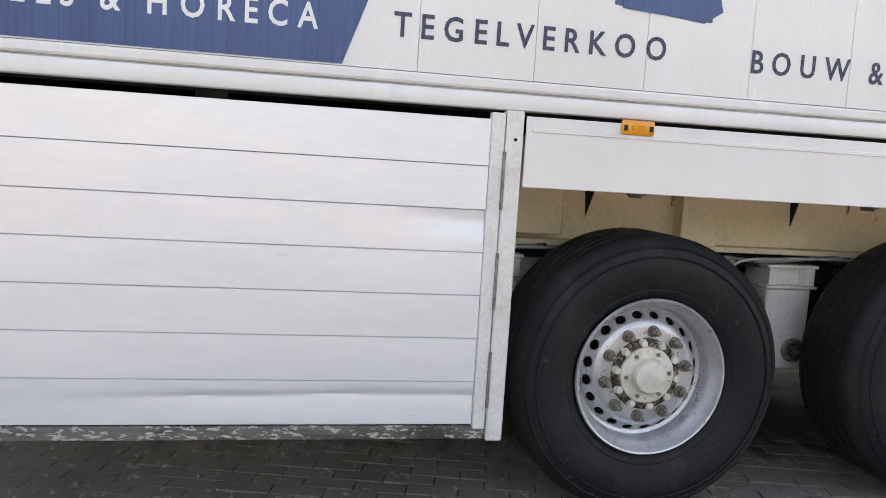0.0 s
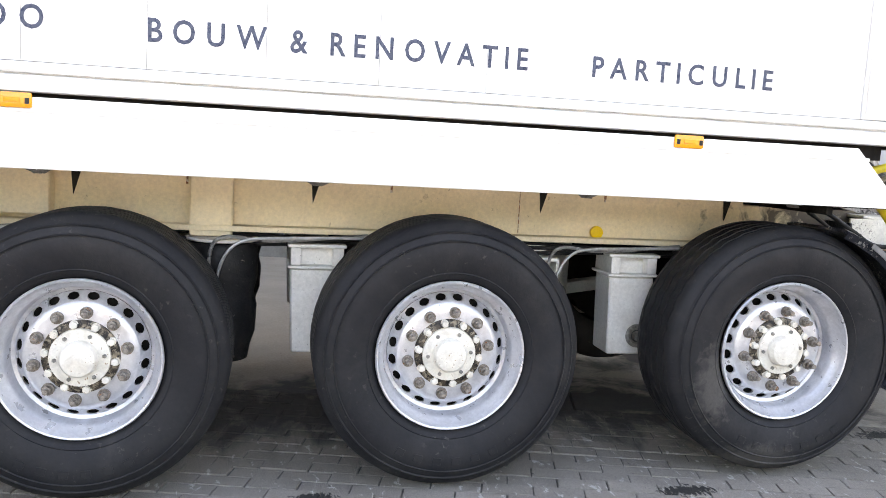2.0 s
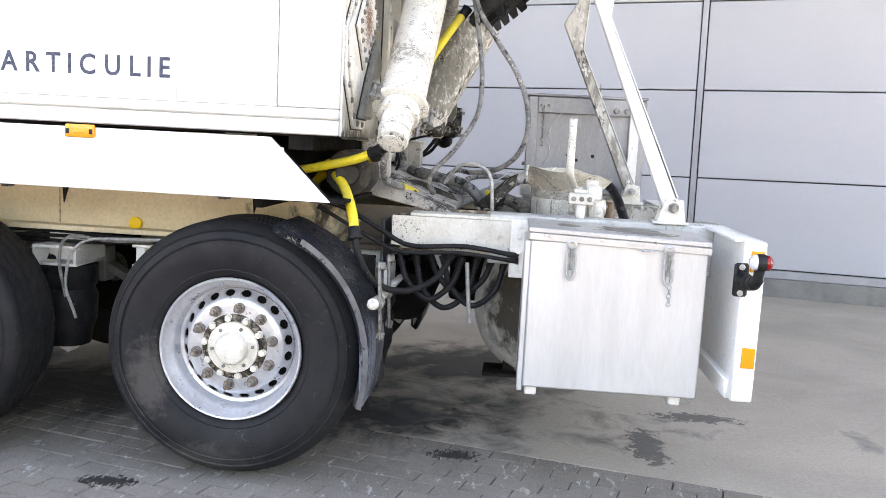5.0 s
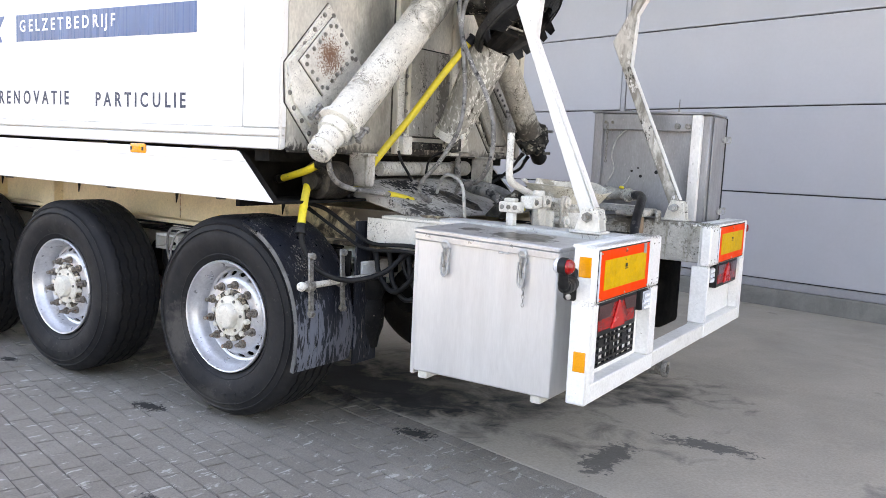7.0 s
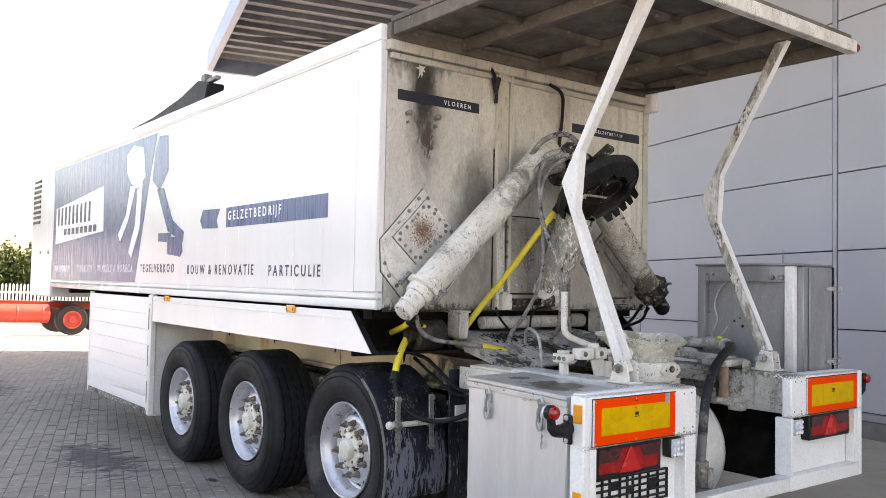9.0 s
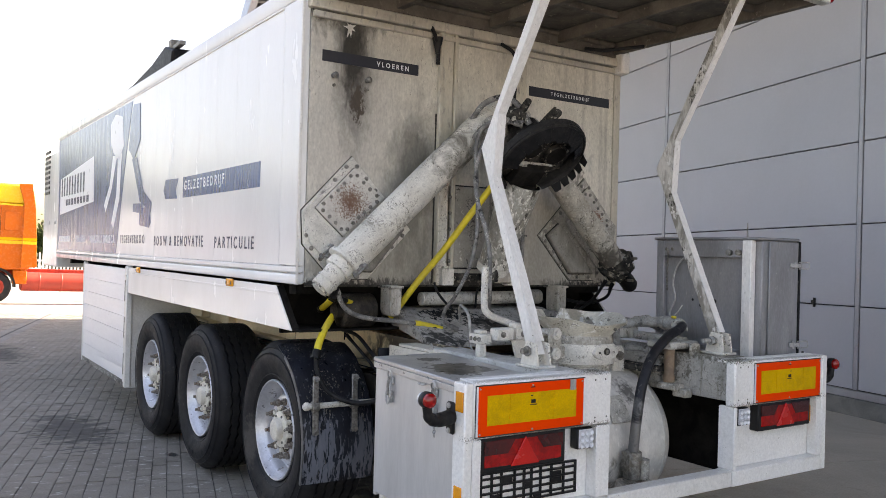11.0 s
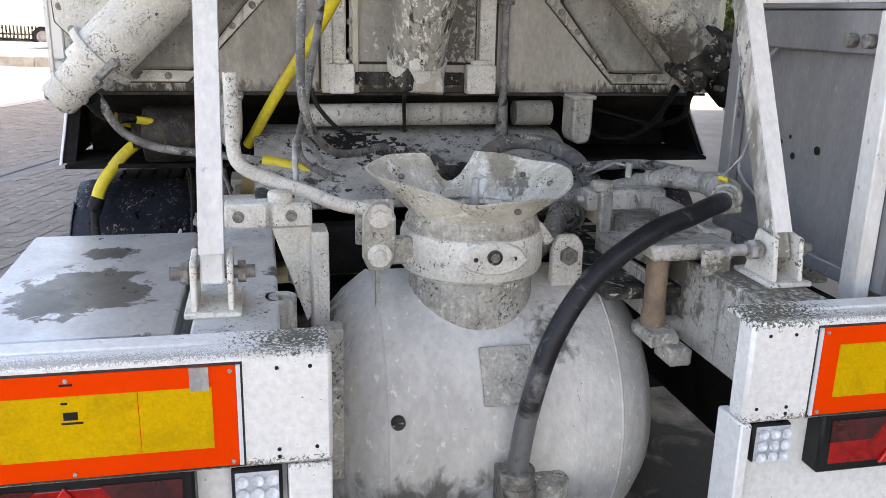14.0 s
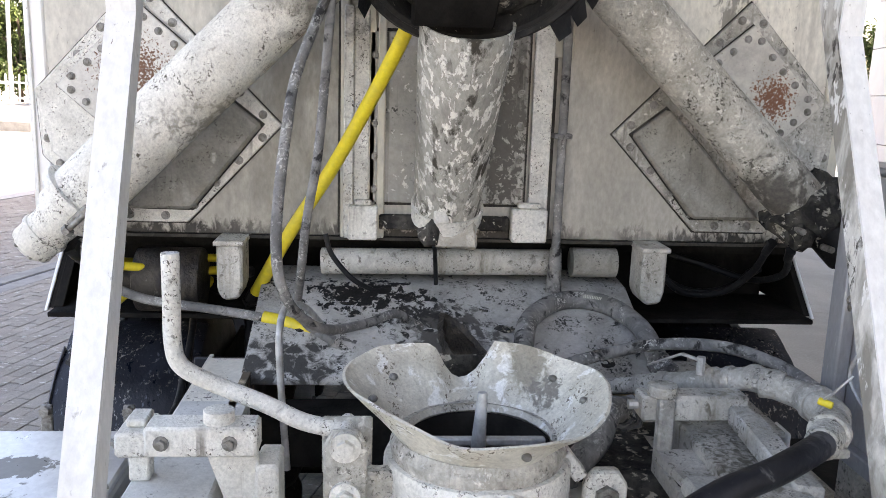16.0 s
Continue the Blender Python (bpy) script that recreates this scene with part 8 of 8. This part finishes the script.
part("sill_panel", join(box(TX - 2.4, TX, 2.78, 3.20, 0.45, 1.04, 0.04), box(TX - 0.3, TX - 0.005, 4.35, 4.75, 0.6, 1.04, 0.03)), TRUCK_ORANGE, tr)
part("wheel_arch", arc([(0.56, -0.0), (0.62, 0.0), (0.62, 0.4), (0.56, 0.4)], (0, 0, 0), 0, 180, 24), BLACK, tr).matrix_basis = Matrix.Translation(Vector((TX - 0.4, 3.83, 0.5)) - ORIGIN[tr.name]) @ Matrix.Rotation(math.pi / 2, 4, "Z") @ Matrix.Rotation(math.pi, 4, "Z") @ Matrix.Translation(ORIGIN[tr.name])
part("tank", lathe([(0, 0), (0.27, 0), (0.30, 0.03), (0.30, 2.12), (0.27, 2.15), (0, 2.15)], (TX - 0.33, 4.60, 0.68), (0, 1, 0), 32), TANK_RED, tr, "faded red cylindrical fuel tank")
for y in (5.1, 5.75, 6.5):
    part("tank_strap", lathe([(0.300, 0), (0.306, 0.01), (0.306, 0.05), (0.300, 0.06)], (TX - 0.33, y, 0.68), (0, 1, 0), 32), TANK_RED, tr)
part("frame_rail", join(box(TX - 0.85, TX - 0.75, 3.0, 9.3, 0.85, 1.08, 0.01), box(TX - 1.75, TX - 1.65, 3.0, 9.3, 0.85, 1.08, 0.01)), TANK_RED, tr)
part("mudguard", box(TX - 0.75, TX - 0.02, 6.85, 9.2, 1.06, 1.12, 0.02), BLACK, tr)
for y in (3.83, 7.42, 8.75):
    disc_wheel(tr, TX - 0.03, y, 0.50, 0.32, TANK_RED, 1)
    disc_wheel(tr, TX - 2.42, y, 0.50, 0.32, TANK_RED, -1)
tr.location.y -= 0.25


def car(base, length, width, height, paint, label, cat, van=False, turn=-22):
    """A parked car seen from behind; it points away along -x."""
    x0, y0 = base
    c = thing("parked_van" if van else "parked_car", (x0 - length / 2, y0, 0), label, cat)
    lift = PARK_Z
    w = width / 2
    if van:
        sec = [(0, 0.30), (0.02, 0.95), (-0.10, height), (-3.0, height), (-3.4, height * 0.85), (-3.75, 1.1), (-length, 0.9), (-length, 0.32)]
    else:
        sec = [(0, 0.30), (0.03, 0.62), (-0.06, 0.95), (-0.42, height - 0.04), (-0.9, height), (-length * 0.52, height - 0.02), (-length * 0.72, 0.98), (-length + 0.1, 0.82), (-length, 0.32)]
    bm = prism([(x0 + a, b) for a, b in sec], "y", y0 - w, y0 + w)
    for v in bm.verts:
        if v.co.z > 0.95:
            k = (v.co.z - 0.95) / (height - 0.95)
            v.co.y = y0 + (v.co.y - y0) * (1 - 0.16 * k * (0.6 if van else 1))
    bmesh.ops.bevel(bm, geom=bm.edges[:], offset=0.06, segments=2, affect="EDGES", profile=0.5)
    body = part("body", bm, paint, c)
    part("bumper", box(x0 - 0.12, x0 + 0.06, y0 - w + 0.03, y0 + w - 0.03, 0.30, 0.52, 0.04), BLACK if van else paint, c)
    if van:
        for s in (-1, 1):
            part("rear_window", box(x0 - 0.02, x0 + 0.012, y0 + s * 0.36 - 0.28, y0 + s * 0.36 + 0.28, 1.10, height - 0.25, 0.03), GLASS_DARK, c).rotation_euler = (0, 0, 0)
            part("tail_light", box(x0 - 0.05, x0 + 0.025, y0 + s * (w - 0.09) - 0.05, y0 + s * (w - 0.09) + 0.05, 0.72, 1.10, 0.02), RED, c)
    else:
        part("rear_window", prism([(x0 - 0.03, 0.98), (x0 - 0.37, height - 0.10), (x0 - 0.33, height - 0.09), (x0 + 0.0, 0.98)], "y", y0 - w + 0.16, y0 + w - 0.16), GLASS_DARK, c)
        for s in (-1, 1):
            part("side_window", prism([(x0 - 0.55, 0.97), (x0 - 0.75, height - 0.10), (x0 - length * 0.52, height - 0.10), (x0 - length * 0.68, 0.97)], "y", y0 + s * (w - 0.085) - 0.012, y0 + s * (w - 0.085) + 0.012), GLASS_DARK, c)
            part("tail_light", box(x0 - 0.10, x0 + 0.035, y0 + s * (w - 0.10) - 0.07, y0 + s * (w - 0.10) + 0.07, 0.74, 0.98, 0.03), RED, c)
    part("number_plate", box(x0 + 0.045, x0 + 0.062, y0 - 0.26, y0 + 0.26, 0.60, 0.71, 0.002), PLATE_YELLOW, c)
    for xx in (x0 - 0.75, x0 - length + 0.75):
        for s in (-1, 1):
            t = part("wheel", lathe([(0, 0), (0.18, 0), (0.20, 0.02), (0.29, 0.01), (0.31, 0.04), (0.31, 0.17), (0, 0.17)], (xx, y0 + s * (w - 0.01), 0.31), (0, -s, 0), 24), TYRE, c)
            part("hub_cap", lathe([(0, -0.012), (0.17, -0.008), (0.185, 0.012)], (xx, y0 + s * (w - 0.01), 0.31), (0, -s, 0), 20), CAR_SILVER, t)
    c.location.z += lift
    c.rotation_euler = (0, 0, radians(turn))
    return c


car((-24.0, 1.55), 3.4, 1.66, 1.42, CAR_RED, "small bright red hatchback parked by the fence", "car")
car((-26.0, -2.65), 3.7, 1.66, 1.46, CAR_SILVER, "silver and black hatchback parked by the fence", "car")
car((-26.0, -0.62), 4.2, 1.78, 1.82, CAR_WHITE, "white delivery van with two rear windows", "van", True)

# a box trailer beyond the cars
bx = thing("box_trailer", (-36, -8.5, 0), "white box trailer parked across the yard", "trailer")
part("box", box(-38.5, -33.2, -10.6, -4.9, 0.95, 3.6, 0.04), CAR_WHITE, bx)
part("doors", box(-33.2, -33.16, -10.5, -8.2, 1.0, 3.5, 0.01), TANK_RED, bx, "dark red rear door")
for y in (-9.8, -6.0):
    disc_wheel(bx, -33.4, y, 0.48, 0.3, CAR_SILVER, 1)

# picket fence
fe = thing("picket_fence", (-38, 8, 0), "white wooden picket fence along the yard edge", "fence")
pk = prism([(-0.045, 0.12), (0.045, 0.12), (0.045, 1.62), (0.0, 1.70), (-0.045, 1.62)], "x", -0.012, 0.012)
pk.transform(Matrix.Translation((-38, 0, 0)))
first = part("picket", pk, FENCE, fe, at=(-38, 0, 0.1))
for i in range(1, 290):
    y = -14 + 0.17 * i
    if abs(y) > 0.05:
        share(first, fe, (0, y, 0))
for z in (0.45, 1.25):
    part("fence_rail", box(-38.06, -38.02, -14, 36, z - 0.05, z + 0.05, 0), FENCE, fe)
lo = thing("picket_fence", (-38, -30, 0), "white wooden picket fence along the yard edge", "fence")
part("fence_rail", box(-38.06, -38.02, -45, -14, 0.4, 0.5, 0), FENCE, lo)
part("fence_rail", box(-38.06, -38.02, -45, -14, 1.2, 1.3, 0), FENCE, lo)
for i in range(90):
    share(first, lo, (0, -14.2 - 0.34 * i, 0)).location = (0, 15.8 - 0.34 * i, 0.1)
po = thing("gate_post", (-37.6, 31.9, 0), "pale metal gate frame by the fence", "gate")
part("post", box(-37.66, -37.54, 31.84, 31.96, 0, 2.0, 0.01), CHAIN, po)
part("rail", box(-37.64, -37.58, 31.97, 34.5, 0.30, 0.36, 0.0), CHAIN, po)


# trees and hedge
def tree(x, y, h, spread, seed):
    rng = np.random.default_rng(seed)
    t = thing("tree", (x, y, 0), "dense green broadleaf tree behind the fence", "tree", "trees behind the fence")
    limbs = [tube([(x, y, 0), (x + 0.05, y, h * 0.2), (x, y + 0.1, h * 0.45), (x + 0.1, y, h * 0.7)], [0.16, 0.14, 0.11, 0.08, 0.05], 8, 4)]
    for k in range(6):
        a = k * 2.4 + seed
        z = h * (0.25 + 0.08 * k)
        limbs.append(tube([(x, y, z), (x + 0.5 * spread * math.cos(a) * 0.6, y + 0.5 * spread * math.sin(a) * 0.6, z + 0.12 * h), (x + spread * 0.75 * math.cos(a), y + spread * 0.75 * math.sin(a), z + 0.2 * h)], [0.06, 0.05, 0.03], 6, 4))
    part("trunk", join(*limbs), BARK, t)
    # clumps of leaves on a lumpy crown
    n_clump, per_clump = 150, 70
    d = rng.normal(size=(n_clump, 3))
    d /= np.linalg.norm(d, axis=1)[:, None]
    c = np.array([x, y, h * 0.54]) + d * np.array([spread, spread, h * 0.46]) * rng.uniform(0.25, 1.0, (n_clump, 1)) ** 0.6
    c[:, 2] = np.maximum(c[:, 2], 0.6)
    p = np.repeat(c, per_clump, axis=0) + rng.normal(size=(n_clump * per_clump, 3)) * np.repeat(rng.uniform(0.16, 0.34, (n_clump, 1)), per_clump, axis=0)
    p[:, 2] = np.maximum(p[:, 2], 0.1)
    u = rng.normal(size=p.shape)
    u /= np.linalg.norm(u, axis=1)[:, None]
    w = np.cross(u, rng.normal(size=p.shape))
    w /= np.linalg.norm(w, axis=1)[:, None]
    s = rng.uniform(0.08, 0.16, (len(p), 1))
    verts = np.stack([p - u * s, p + w * s * 0.55, p + u * s, p - w * s * 0.55], axis=1).reshape(-1, 3)
    faces = np.arange(len(verts)).reshape(-1, 4).tolist()
    me = bpy.data.meshes.new("crown")
    me.from_pydata((verts - np.array(t.location)).tolist(), [], faces)
    me.materials.append(LEAF)
    ob = new("crown", me)
    ob.parent = t


for i in range(26):
    yy = -46 + 3.7 * i
    tree(-44 + 2.5 * math.sin(i * 1.7), yy, (3.6 + 0.5 * math.sin(i * 2.3) if 5.0 < yy < 24 else 7.2 + 1.0 * math.sin(i * 2.3) + (1.0 if yy > 24 else 0)), 2.7 + 0.3 * math.cos(i), 11 + i)
for i in range(12):
    tree(-41.5, 22 + 2.6 * i, 4.2 + 0.6 * math.sin(i * 1.1), 1.9, 60 + i)
for i in range(16):
    tree(-42 + 5.0 * i, -31 + 1.5 * math.sin(i * 1.9), 6.5 + 1.2 * math.sin(i * 2.9), 3.0, 90 + i)

# sign mast across the yard
mast = thing("sign_mast", (-33.0, -13.2, 0), "tall pole with a blue and red sign", "sign")
part("pole", cyl((-33, -13.2, 0), (-33, -13.2, 6.5), 0.09, seg=14), CHAIN, mast)
part("board", box(-33.05, -32.95, -16.2, -14.0, 2.7, 3.3, 0.01), BLUE, mast)
part("board", box(-33.05, -32.95, -16.2, -14.0, 1.9, 2.5, 0.01), TANK_RED, mast)

# fire extinguisher and round sign at the end of the hall wall
fx = thing("fire_extinguisher", hall(-14.08, WALL_V - 0.12, 1.1), "red fire extinguisher hung on the hall wall", "extinguisher")
part("cylinder", lathe([(0.0, 0.0), (0.07, 0.0), (0.078, 0.02), (0.078, 0.36), (0.06, 0.42), (0.025, 0.45), (0.0, 0.45)], hall(-14.08, WALL_V - 0.12, 1.10), (0, 0, 1), 24), CAR_RED, fx)
part("valve", join(cyl(hall(-14.08, WALL_V - 0.12, 1.54), hall(-14.08, WALL_V - 0.12, 1.60), 0.022, seg=12), bar(hall(-14.08, WALL_V - 0.12, 1.60), hall(-13.98, WALL_V - 0.14, 1.63), 0.02, 0.012)), BLACK, fx)
part("discharge_hose", tube([hall(-14.08, WALL_V - 0.14, 1.58), hall(-13.97, WALL_V - 0.16, 1.52), hall(-13.96, WALL_V - 0.16, 1.35), hall(-13.98, WALL_V - 0.16, 1.22)], 0.012, 8), BLACK, fx)
part("wall_bracket", hbox(-14.12, -14.04, WALL_V - 0.045, WALL_V - 0.002, 1.20, 1.50, 0.003), CHAIN, fx)
sg = thing("round_sign", hall(-12.73, WALL_V - 0.01, 2.6), "small round red-edged sign on the wall", "sign")
part("rim", lathe([(0.0, 0.0), (0.13, 0.0), (0.13, 0.006), (0.0, 0.006)], hall(-12.73, WALL_V - 0.002, 2.6), -HV, 28), CAR_RED, sg)
part("disc", lathe([(0.0, 0.0), (0.095, 0.0), (0.095, 0.003), (0.0, 0.003)], hall(-12.73, WALL_V - 0.009, 2.6), -HV, 28), CAR_WHITE, sg)

# what stands in the yard leans with the ground
for ob in list(scene.collection.objects):
    if ob.parent is None and ob.name.split(".")[0] in ("parking_strip", "tractor_unit", "parked_van", "parked_car", "box_trailer", "picket_fence", "gate_post", "tree", "sign_mast"):
        ob.matrix_basis = TILT @ ob.matrix_basis
